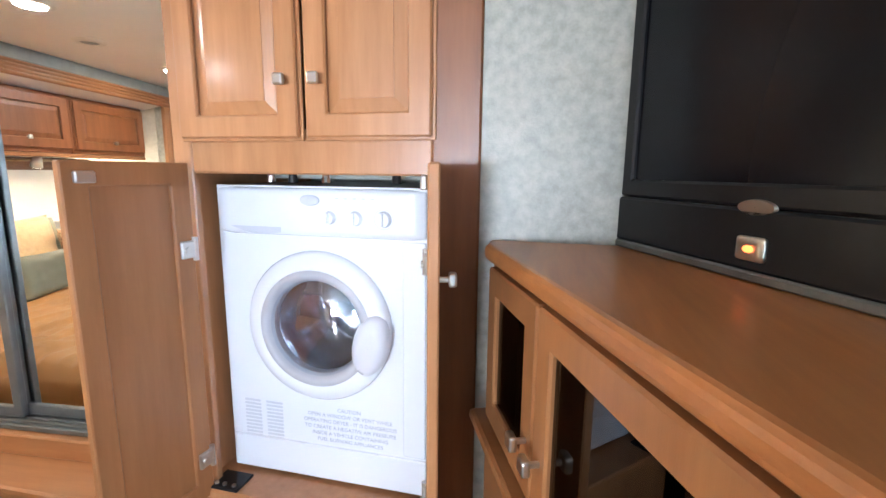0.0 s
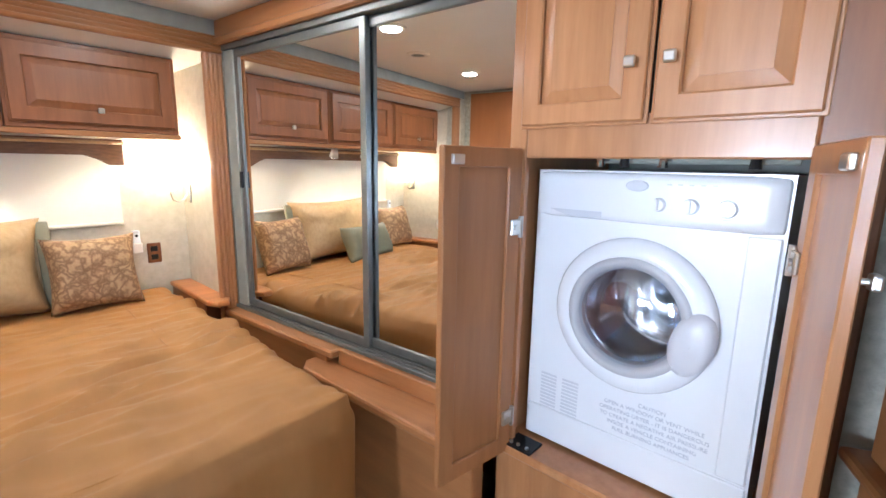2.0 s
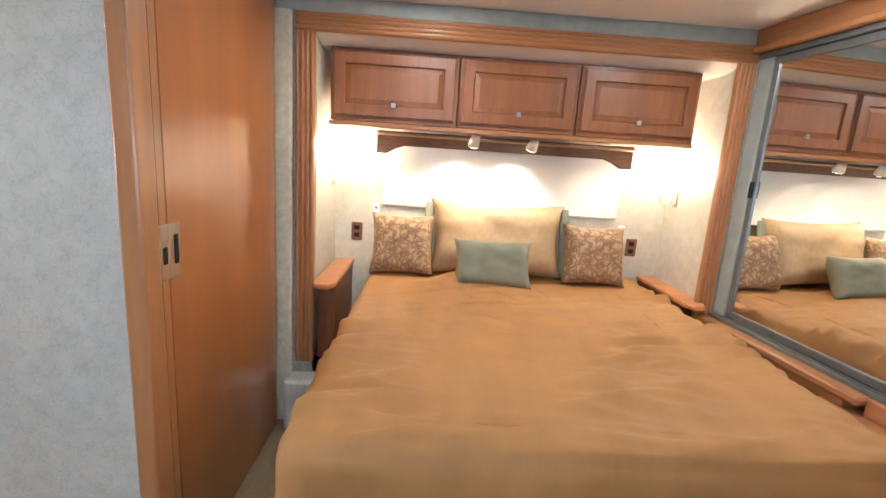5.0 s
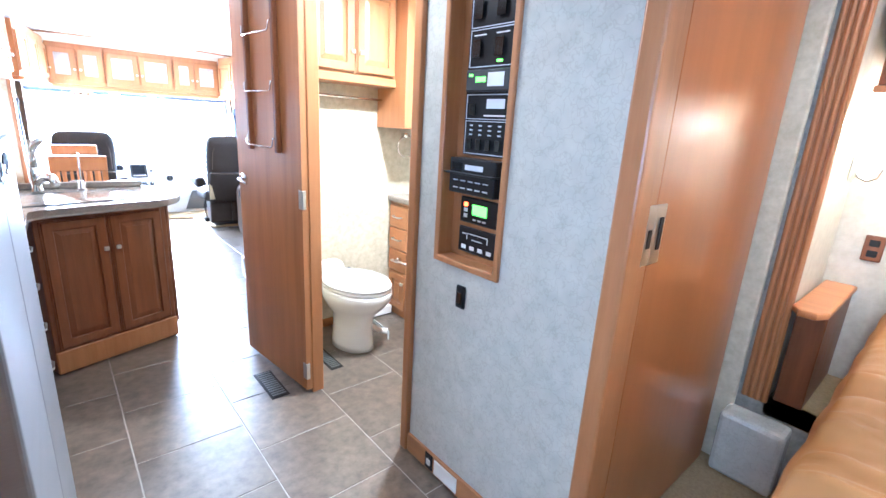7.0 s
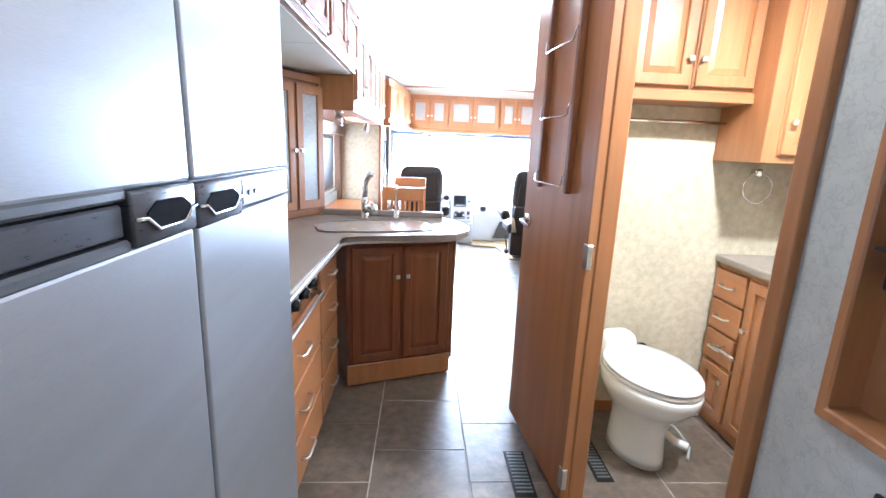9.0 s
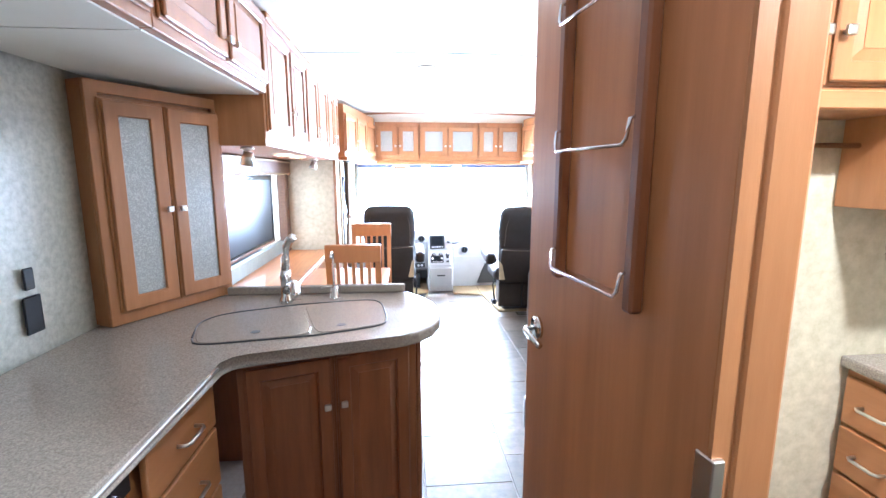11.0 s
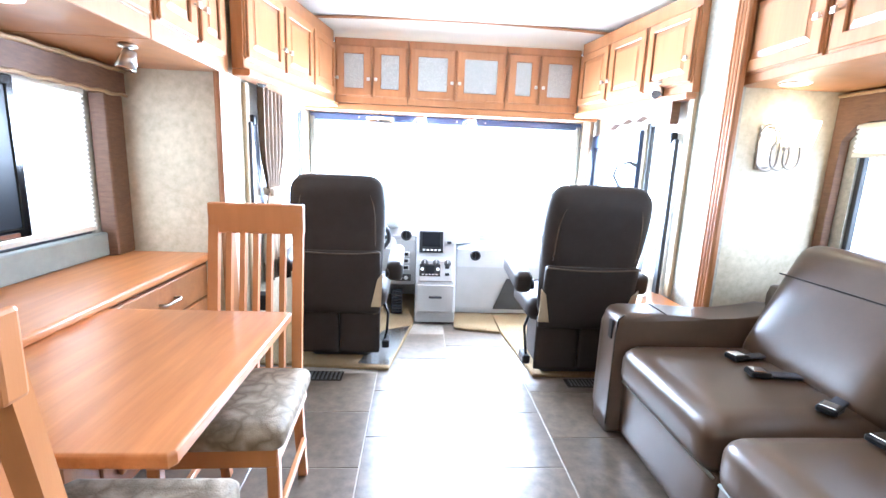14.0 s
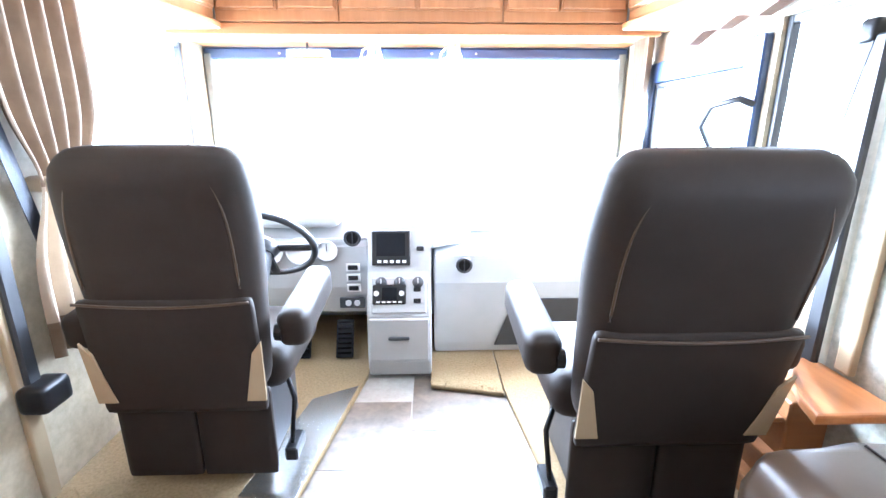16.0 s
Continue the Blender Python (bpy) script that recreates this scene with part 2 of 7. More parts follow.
led_blue = plain("blue_display", (0.2, 0.3, 0.5), 0.4, emit=(0.35, 0.55, 1.0), strength=0.8)
lamp_glow = plain("lamp_glass", (0.9, 0.85, 0.75), 0.4, emit=(1.0, 0.80, 0.50), strength=9.0)
downlight_glow = plain("downlight_lens", (0.9, 0.88, 0.8), 0.4, emit=(1.0, 0.88, 0.66), strength=9.0)
drum_steel = surface("drum_steel", (0.74, 0.80, 0.90), (0.86, 0.90, 0.96), 9, 0.17, (1, 1, 1), 0.25, 26, metal=1.0, rvar=0.08)
clear_glass = glass("window_glass", (1, 1, 1), 0.0, 0.94)
dark_glass = glass("smoked_glass", (0.16, 0.14, 0.12), 0.02, 0.9)
drum_glass = glass("washer_glass", (0.86, 0.92, 1.0), 0.03, 0.68)
frosted = surface("etched_glass", (0.60, 0.61, 0.60), (0.36, 0.372, 0.365), 46, 0.32, bump=0.3, fine=60, pattern="voronoi", contrast=(0.004, 0.10))
shade_white = cloth_shade("pleated_shade", (0.82, 0.78, 0.68), (0.85, 0.80, 0.70))
curtain_mat = surface("striped_curtain", (0.13, 0.088, 0.055), (0.22, 0.160, 0.105), 9, 0.85, (1, 1, 1), 0.4, 500, world_space=True)
curtain_cream = surface("cream_curtain", (0.40, 0.32, 0.23), (0.50, 0.42, 0.32), 9, 0.85, (1, 1, 1), 0.4, 500, world_space=True)
brocade = surface("paisley_brocade", (0.19, 0.100, 0.042), (0.42, 0.265, 0.135), 21, 0.7, bump=0.6, fine=90, pattern="voronoi", contrast=(0.0, 0.3))
sage = surface("sage_silk", (0.16, 0.155, 0.095), (0.22, 0.215, 0.14), 8, 0.5, bump=0.3, fine=300)
gold_silk = surface("gold_silk", (0.31, 0.195, 0.088), (0.42, 0.28, 0.14), 30, 0.45, (1, 4, 1), 0.35, 240)
seat_print = surface("brocade_seat", (0.17, 0.125, 0.075), (0.40, 0.33, 0.235), 15, 0.75, bump=0.4, fine=200, pattern="voronoi", contrast=(0.0, 0.4))
valance_mat = surface("carved_valance", (0.095, 0.045, 0.022), (0.19, 0.098, 0.050), 22, 0.6, (1, 1, 5), 0.5, 80, world_space=True)
webbing = surface("belt_webbing", (0.018, 0.022, 0.032), (0.035, 0.042, 0.060), 60, 0.6, bump=0.4, fine=300)
tan_vinyl = surface("tan_vinyl", (0.36, 0.28, 0.17), (0.44, 0.35, 0.22), 6, 0.5, bump=0.1, fine=300)
belt_line = surface("grey_trim", (0.26, 0.29, 0.26), (0.34, 0.37, 0.33), 12, 0.5, bump=0.1, blotch=0.1, blotch_scale=3)
asphalt = surface("asphalt", (0.20, 0.20, 0.20), (0.30, 0.30, 0.29), 1.5, 0.9, world_space=True, bump=0.5, fine=40)
# emits by itself, in place of blown-out daylight; also lights the rooms
daylight_glow = plain("glowing_daylight_white", (0.9, 0.9, 0.9), 0.9, emit=(0.93, 0.97, 1.0), strength=4.5)
navy_trim = surface("navy_frame", (0.022, 0.042, 0.100), (0.034, 0.060, 0.130), 8, 0.35, bump=0.04, fine=200)

# ---- building helpers ----


def thing(name, label, category, m=None, group="", kind=""):
    ob = new(name)
    ob.empty_display_size = 0.1
    ob.matrix_world = m or Matrix()
    return tagged(ob, label, category, group, kind)


def part(name, bm, material, parent=None, label="", smooth=False, m=None):
    """Links a bmesh as one mesh object under a thing or under a part."""
    if m is not None:
        bmesh.ops.transform(bm, matrix=m, verts=bm.verts)
    bmesh.ops.recalc_face_normals(bm, faces=bm.faces)
    data = bpy.data.meshes.new(name)
    if smooth:
        for f in bm.faces:
            f.smooth = True
    bm.to_mesh(data)
    bm.free()
    data.materials.append(material)
    ob = new(name, data)
    ob.parent = parent
    if label:
        tagged(ob, label)
    return ob


def box(lo, hi, bev=0.0, bm=None, seg=1):
    b = bmesh.new()
    vs = [b.verts.new((x, y, z)) for x in (lo[0], hi[0]) for y in (lo[1], hi[1]) for z in (lo[2], hi[2])]
    for q in ((0, 1, 3, 2), (4, 6, 7, 5), (0, 4, 5, 1), (2, 3, 7, 6), (0, 2, 6, 4), (1, 5, 7, 3)):
        b.faces.new([vs[i] for i in q])
    if bev:
        bmesh.ops.bevel(b, geom=list(b.edges), offset=bev, segments=seg, profile=0.5, affect="EDGES")
    return merge(bm, b)


def merge(bm, b):
    if bm is None:
        return b
    remap = {v: bm.verts.new(v.co) for v in b.verts}
    for f in b.faces:
        bm.faces.new([remap[v] for v in f.verts])
    b.free()
    return bm


def rbox(lo, hi, r=0.04, n=8, puff=(0, 0, 0), bm=None):
    """A soft, rounded and slightly swollen block."""
    b = bmesh.new()
    bmesh.ops.create_cube(b, size=2.0)
    bmesh.ops.subdivide_edges(b, edges=list(b.edges), cuts=n, use_grid_fill=True)
    c = (Vector(lo) + Vector(hi)) / 2
    h = (Vector(hi) - Vector(lo)) / 2
    r = min(r, *h)
    for v in b.verts:
        p = v.co.copy()
        # crowd the rows of vertices towards the rounded rims
        q = Vector([math.copysign(abs(a) ** 0.6, a) * k for a, k in zip(p, h)])
        inner = Vector([max(-(k - r), min(k - r, a)) for a, k in zip(q, h)])
        d = q - inner
        if d.length > 1e-9:
            q = inner + d.normalized() * r
        s = Vector([1 + f * (1 - p[(i + 1) % 3] ** 2) * (1 - p[(i + 2) % 3] ** 2) for i, f in enumerate(puff)])
        v.co = c + Vector([a * k for a, k in zip(q, s)])
    return merge(bm, b)


def cyl(p0, p1, r0, r1=None, seg=16, bm=None):
    b = bmesh.new()
    d = Vector(p1) - Vector(p0)
    bmesh.ops.create_cone(b, cap_ends=True, segments=seg, radius1=r0, radius2=r0 if r1 is None else r1, depth=d.length)
    m = Matrix.Translation((Vector(p0) + Vector(p1)) / 2) @ d.to_track_quat("Z", "Y").to_matrix().to_4x4()
    bmesh.ops.transform(b, matrix=m, verts=b.verts)
    return merge(bm, b)


def ball(c, r, bm=None, seg=14):
    b = bmesh.new()
    bmesh.ops.create_uvsphere(b, u_segments=seg, v_segments=max(seg // 2, 6), radius=1)
    bmesh.ops.transform(b, matrix=Matrix.Translation(c) @ Matrix.Diagonal((*((r, r, r) if isinstance(r, (int, float)) else r), 1)), verts=b.verts)
    return merge(bm, b)


def tube(points, r, seg=8, bm=None):
    b = bmesh.new()
    pts = [Vector(p) for p in points]
    rings = []
    for i, p in enumerate(pts):
        d = (pts[min(i + 1, len(pts) - 1)] - pts[max(i - 1, 0)]).normalized()
        q = d.to_track_quat("Z", "Y")
        rings.append([b.verts.new(p + q @ Vector((r * math.cos(a), r * math.sin(a), 0))) for a in [2 * math.pi * k / seg for k in range(seg)]])
    for a, c in zip(rings, rings[1:]):
        for k in range(seg):
            b.faces.new((a[k], a[(k + 1) % seg], c[(k + 1) % seg], c[k]))
    b.faces.new(rings[0]), b.faces.new(rings[-1])
    return merge(bm, b)


def arc(c, r, a0, a1, n, plane="xz"):
    out = []
    for i in range(n + 1):
        a = radians(a0 + (a1 - a0) * i / n)
        u, v = r * math.cos(a), r * math.sin(a)
        out.append({"xz": (c[0] + u, c[1], c[2] + v), "yz": (c[0], c[1] + u, c[2] + v), "xy": (c[0] + u, c[1] + v, c[2])}[plane])
    return out


def lathe(profile, seg=28, bm=None, close=False):
    """Turns (radius, height) pairs round the z axis."""
    b = bmesh.new()
    rings = [[b.verts.new((r * math.cos(2 * math.pi * k / seg), r * math.sin(2 * math.pi * k / seg), z)) for k in range(seg)] for r, z in profile]
    for a, c in zip(rings, rings[1:]):
        for k in range(seg):
            b.faces.new((a[k], a[(k + 1) % seg], c[(k + 1) % seg], c[k]))
    if close:
        b.faces.new(rings[0]), b.faces.new(rings[-1])
    return merge(bm, b)


def prism(poly, z0, z1, bev=0.0, bm=None, seg=2):
    b = bmesh.new()
    lo = [b.verts.new((x, y, z0)) for x, y in poly]
    hi = [b.verts.new((x, y, z1)) for x, y in poly]
    n = len(poly)
    b.faces.new(lo[::-1]), b.faces.new(hi)
    for i in range(n):
        b.faces.new((lo[i], lo[(i + 1) % n], hi[(i + 1) % n], hi[i]))
    if bev:
        bmesh.ops.bevel(b, geom=[e for e in b.edges if abs(e.verts[0].co.z - e.verts[1].co.z) < 1e-6], offset=bev, segments=seg, profile=0.5, affect="EDGES")
    return merge(bm, b)


def wall(name, lo, hi, material=None):
    """One solid stretch of wall."""
    return tagged(part(name, box(lo, hi), material or wallpaper), "sponged beige vinyl-papered wall panel", "wall", kind="structure")


def holed_panel(lo, hi, holes, axis):
    """A wall slab with rectangular openings through it. axis: the thin one; holes as (a0, a1, z0, z1)."""
    other = 1 - axis
    cuts = sorted({lo[other], hi[other], *[h[0] for h in holes], *[h[1] for h in holes]})
    zs = sorted({lo[2], hi[2], *[h[2] for h in holes], *[h[3] for h in holes]})
    bm = bmesh.new()
    for a, b in zip(cuts, cuts[1:]):
        run = None
        for c, d in zip(zs, zs[1:]):
            open_here = any(h[0] <= a + 1e-6 and h[1] >= b - 1e-6 and h[2] <= c + 1e-6 and h[3] >= d - 1e-6 for h in holes)
            if not open_here:
                run = (run[0] if run else c, d)
            if run and (open_here or d == zs[-1]):
                p, q = [0, 0, run[0]], [0, 0, run[1]]
                p[axis], q[axis], p[other], q[other] = lo[axis], hi[axis], a, b
                box(p, q, bm=bm)
                run = None
    return bm


# Cabinet faces are built in their own frame: x to the right, y into the cabinet, z up.
FACING = {"+x": 90, "-x": -90, "-y": 0, "+y": 180}


def face(x, y, z, facing):
    return pose(x, y, z, 0, 0, FACING[facing])


def knob(parent, x, z, y=0.0, square=True):
    bm = cyl((x, y, z), (x, y - 0.014, z), 0.005, seg=10)
    box((x - 0.012, y - 0.026, z - 0.012), (x + 0.012, y - 0.014, z + 0.012), 0.004, bm, 2)
    return part("knob", bm, nickel, parent, "square satin nickel knob")


def pull(parent, x, z, y=0.0, w=0.10):
    pts = [(x - w / 2, y, z), (x - w / 2, y - 0.022, z), (x - w / 2 + 0.012, y - 0.030, z), (x + w / 2 - 0.012, y - 0.030, z), (x + w / 2, y - 0.022, z), (x + w / 2, y, z)]
    return part("handle", tube(pts, 0.0055), nickel, parent, "curved satin nickel pull", True)


def frame_ring(x0, x1, z0, z1, s, y0, y1, bev=0.003, bm=None, top=None):
    """One connected rectangular frame of width s."""
    t = s if top is None else top
    b = bmesh.new()
    rings = []
    for y in (y0, y1):
        rings.append([b.verts.new((x, y, z)) for x, z in ((x0, z0), (x1, z0), (x1, z1), (x0, z1))])
        rings.append([b.verts.new((x, y, z)) for x, z in ((x0 + s, z0 + s), (x1 - s, z0 + s), (x1 - s, z1 - t), (x0 + s, z1 - t))])
    fo, fi, bo, bi = rings
    for k in range(4):
        n = (k + 1) % 4
        for p, q in ((fo, fi), (fi, bi), (bi, bo), (bo, fo)):
            b.faces.new((p[k], p[n], q[n], q[k]))
    if bev:
        bmesh.ops.bevel(b, geom=[e for e in b.edges if not (e.verts[0] in fo and e.verts[1] in fi) and not (e.verts[0] in fi and e.verts[1] in fo)], offset=bev, segments=1, affect="EDGES")
    return merge(bm, b)


def raised_panel(x0, x1, z0, z1, y, lift=0.007, slope=0.03, bm=None):
    b = bm or bmesh.new()
    slope = min(slope, (x1 - x0) * 0.3, (z1 - z0) * 0.3)
    outer = [b.verts.new(p) for p in ((x0, y + lift, z0), (x1, y + lift, z0), (x1, y + lift, z1), (x0, y + lift, z1))]
    mid = [b.verts.new(p) for p in ((x0 + slope, y + 0.002, z0 + slope), (x1 - slope, y + 0.002, z0 + slope), (x1 - slope, y + 0.002, z1 - slope), (x0 + slope, y + 0.002, z1 - slope))]
    inner = [b.verts.new(p) for p in ((x0 + slope, y, z0 + slope), (x1 - slope, y, z0 + slope), (x1 - slope, y, z1 - slope), (x0 + slope, y, z1 - slope))]
    for a, c in ((outer, mid), (mid, inner)):
        for k in range(4):
            b.faces.new((a[k], a[(k + 1) % 4], c[(k + 1) % 4], c[k]))
    b.faces.new(inner)
    return b


def cab_door(parent, x0, x1, z0, z1, knob_at=None, material=None, panel=True, stile=0.055, y=-0.020, glassy=None, pull_w=0):
    """A framed door laid on a cabinet's face, with a raised panel or an etched pane, and its knob."""
    material = material or wood
    bm = frame_ring(x0 + 0.007, x1 - 0.007, z0 + 0.007, z1 - 0.007, stile - 0.007, y - 0.002, y + 0.0105, 0.004)
    frame_ring(x0, x1, z0, z1, stile - 0.004, y + 0.0108, y + 0.0195, 0.002, bm)
    d = part("door", bm, material, parent)
    if panel and not glassy:
        part("panel", raised_panel(x0 + stile - 0.004, x1 - stile + 0.004, z0 + stile - 0.004, z1 - stile + 0.004, y + 0.002, 0.010, 0.032), material, d)
    if glassy:
        part("pane", box((x0 + stile - 0.003, y + 0.008, z0 + stile - 0.003), (x1 - stile + 0.003, y + 0.013, z1 - stile + 0.003)), glassy, d, "etched glass pane")
    if knob_at:
        knob(d, knob_at[0], knob_at[1], y)
    if pull_w:
        pull(d, (x0 + x1) / 2, (z0 + z1) / 2, y, pull_w)
    return d


def drawer(parent, x0, x1, z0, z1, material=None, w=0.10, y=-0.020):
    bm = box((x0, y, z0), (x1, y + 0.019, z1), 0.006, None, 2)
    d = part("drawer_front", bm, material or wood_x, parent)
    pull(d, (x0 + x1) / 2, (z0 + z1) / 2, y, w)
    return d


# ---- shell ----
CEIL = 2.20
R_WALL, L_WALL = -1.43, 0.98

ground = tagged(part("ground", box((-400, -400, -1.05), (400, 400, -1.0)), asphalt), "pale grey sunlit asphalt ground", "ground", kind="structure")

# added glowing drum stands in for the overexposed daylight beyond every window
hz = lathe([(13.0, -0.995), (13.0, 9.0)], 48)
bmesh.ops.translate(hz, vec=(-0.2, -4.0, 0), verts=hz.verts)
tagged(part("backdrop", hz, daylight_glow, smooth=True), "plain glowing white backdrop for overexposed daylight outside the windows", "backdrop", kind="structure")

floor = tagged(part("floor", box((-1.43, -8.1, -0.06), (1.9, 2.4, -0.0022)), grout_mat), "pale grout bed under dark slate-look floor tiles", "floor", kind="structure")
bed_carpet = tagged(part("floor_carpet", box((-1.43, -0.72, -0.0018), (1.86, 2.35, 0.006), 0.002), carpet_mat), "tan cut-pile bedroom carpet", "carpet", kind="structure")
ceiling = tagged(part("ceiling", box((-1.60, -7.95, CEIL), (1.90, 2.45, CEIL + 0.06)), ceiling_vinyl), "cream padded vinyl ceiling", "ceiling", kind="structure")
wall("wall_rear", (-1.6, 2.38, 0), (1.9, 2.44, CEIL))
# rear bedroom, kerb side: body wall with the bed slide-out through it
tagged(part("wall_bed_side", holed_panel((R_WALL - 0.06, -0.79, 0), (R_WALL, 2.38, CEIL), [(-0.55, 1.58, 0.36, 2.054)], 0), wallpaper), "sponged wallpaper wall around the bed slide-out", "wall", kind="structure")
wall("wall_bath_outer", (R_WALL - 0.06, -3.9, 0), (R_WALL, -0.79, CEIL))
# bed slide-out box
wall("wall_bed_head", (-2.04, -0.58, 0.30), (-1.98, 1.62, 2.15), slide_wall)
wall("wall_bed_slide_front", (-1.98, -0.60, 0.30), (-1.49, -0.54, 2.15), slide_wall)
wall("wall_bed_slide_rear", (-1.98, 1.57, 0.30), (-1.49, 1.63, 2.15), slide_wall)
tagged(part("ceiling_bed_slide", prism([(-1.98, 2.018), (-1.575, 2.018), (-1.43, 2.050), (-1.43, 2.10), (-1.98, 2.10)], 0.0, 2.11, 0.002), ceiling_vinyl, m=Matrix(((1, 0, 0, 0), (0, 0, -1, 1.57), (0, 1, 0, 0), (0, 0, 0, 1)))), "cream ceiling of the bed slide-out", "ceiling", kind="structure")
tagged(part("floor_bed_slide", box((-1.98, -0.54, 0.30), (-1.43, 1.57, 0.36)), carpet_mat), "carpeted floor of the bed slide-out", "floor", kind="structure")
# bedroom road side, with its window behind the dresser's end
tagged(part("wall_bedroom_left", holed_panel((1.86, -0.66, 0), (1.92, 2.38, CEIL), [(-0.32, 0.32, 1.02, 1.68)], 0), wallpaper), "sponged wallpaper wall with a small window", "wall", kind="structure")
wall("wall_closet_front", (1.03, 1.72, 0), (1.86, 1.78, CEIL))
wall("wall_slide_rear", (0.94, -0.72, 0), (1.92, -0.66, CEIL))
# partition with the control panel, and the bath
PANEL_X = -0.30
tagged(part("wall_control", holed_panel((PANEL_X - 0.07, -1.555, 0), (PANEL_X, -0.74, CEIL), [(-1.42, -1.135, 0.955, 1.95)], 0), wallpaper_vein), "blue-grey veined wallpaper partition with a control recess", "wall", kind="structure")
wall("wall_bath_rear", (R_WALL, -0.80, 0), (PANEL_X - 0.07, -0.745, CEIL))
wall("wall_bath_front", (R_WALL, -3.02, 0), (-0.155, -2.93, CEIL), wallpaper_tan)
wall("wall_bath_side", (-0.200, -2.93, 0), (-0.157, -2.250, CEIL), wallpaper_tan)
wall("wall_bath_over_door", (-0.30, -2.215, 2.06), (-0.24, -1.600, CEIL), vinyl_cream)
# street-side slide-out: kitchen and dinette
tagged(part("wall_slide_left", holed_panel((1.50, -6.20, 0), (1.56, -0.72, CEIL), [(-6.00, -4.05, 0.86, 1.50)], 0), wallpaper), "sponged wallpaper slide-out wall with a wide window", "wall", kind="structure")
wall("wall_slide_left_end", (L_WALL, -6.22, 0), (1.50, -6.16, CEIL), wallpaper_tan)
# sofa slide-out
tagged(part("wall_sofa_window", holed_panel((-2.10, -6.10, 0.10), (-2.04, -3.84, 2.14), [(-5.93, -4.32, 0.80, 1.50)], 0), wallpaper), "sponged wallpaper slide-out wall with a wide window", "wall", kind="structure")
wall("wall_sofa_end", (-2.04, -6.10, 0.10), (-1.49, -6.04, 2.14), wallpaper_tan)
wall("wall_sofa_rear_end", (-2.04, -3.90, 0.10), (-1.49, -3.84, 2.14))
tagged(part("ceiling_sofa_slide", box((-2.04, -6.04, 2.10), (-1.43, -3.9, 2.14)), ceiling_vinyl), "cream ceiling of the sofa slide-out", "ceiling", kind="structure")
tagged(part("floor_sofa_slide", box((-2.10, -6.1, 0.03), (-1.432, -3.84, 0.09)), carpet_mat), "carpeted floor of the sofa slide-out", "floor", kind="structure")
tagged(part("wall_sofa_side", holed_panel((R_WALL - 0.06, -6.36, 0), (R_WALL, -3.9, CEIL), [(-6.0, -3.9, 0.10, 2.08)], 0), wallpaper), "sponged wallpaper wall around the sofa slide-out", "wall", kind="structure")
# cab side walls with their windows, and the windshield wall
tagged(part("wall_cab_left", holed_panel((L_WALL, -7.98, 0), (L_WALL + 0.06, -6.22, CEIL), [(-7.78, -6.78, 0.86, 1.62)], 0), wallpaper_tan), "pale papered cab wall beside the driver", "wall", kind="structure")
tagged(part("wall_cab_right", holed_panel((R_WALL - 0.06, -7.98, 0), (R_WALL, -6.36, CEIL), [(-7.62, -6.85, 0.80, 1.45), (-6.78, -6.47, 0.76, 1.54)], 0), wallpaper_tan), "pale papered cab wall beside the entry door", "wall", kind="structure")
tagged(part("wall_front", holed_panel((R_WALL - 0.06, -8.06, 0), (L_WALL + 0.06, -7.98, CEIL), [(-1.39, 0.94, 0.68, 1.60)], 1), dash_plastic), "front cap of the coach around the windshield", "wall", kind="structure")


def trim(name, lo, hi, material=None, bev=0.006, label="reeded cherry wood trim"):
    return tagged(part(name, box(lo, hi, bev, None, 2), material or wood), label, "trim", kind="structure")


def reeded(name, lo, hi, axis, ribs=4, material=None):
    """A wood casing with rounded reeds along its length. axis: the one across its face."""
    bm = box(lo, hi, 0.003)
    w = (hi[axis] - lo[axis]) / ribs
    run = 2 if axis != 2 else (1 if hi[1] - lo[1] > hi[0] - lo[0] else 0)
    thin = ({0, 1, 2} - {axis, run}).pop()
    for i in range(ribs):
        p, q = [0, 0, 0], [0, 0, 0]
        p[axis] = q[axis] = lo[axis] + w * (i + 0.5)
        p[run], q[run] = lo[run] + 0.004, hi[run] - 0.004
        p[thin] = q[thin] = hi[thin] if hi[thin] > REED_OUT else lo[thin]
        cyl(p, q, w * 0.42, seg=8, bm=bm)
    return tagged(part(name, bm, material or wood), "reeded cherry wood slide-out casing", "trim", kind="structure")


REED_OUT = -99
# bed slide-out casing, its fascia and the header over it
reeded("trim_bed_rear", (R_WALL, 1.522, 0.36), (R_WALL + 0.022, 1.612, 2.044), 1)
reeded("trim_bed_front", (R_WALL, -0.625, 0.36), (R_WALL + 0.022, -0.53, 2.044), 1)
reeded("trim_bed_top", (R_WALL, -0.625, 2.044), (R_WALL + 0.026, 1.612, 2.126), 2, 4, wood_y)
trim("trim_bed_ceiling", (R_WALL, -0.72, 2.128), (R_WALL + 0.018, 1.72, 2.198), belt_line, 0.004, "grey vinyl seal strip under the ceiling")
trim("trim_bed_front_seal", (R_WALL, -0.73, 0.0), (R_WALL + 0.03, -0.64, 2.13), wallpaper_tan, 0.01, "tan papered post beside the bed slide-out")
trim("trim_bed_step", (-1.43, -0.66, 0.006), (-1.30, -0.42, 0.30), wallpaper_vein, 0.02, "pale carpet-topped sill step by the bed")
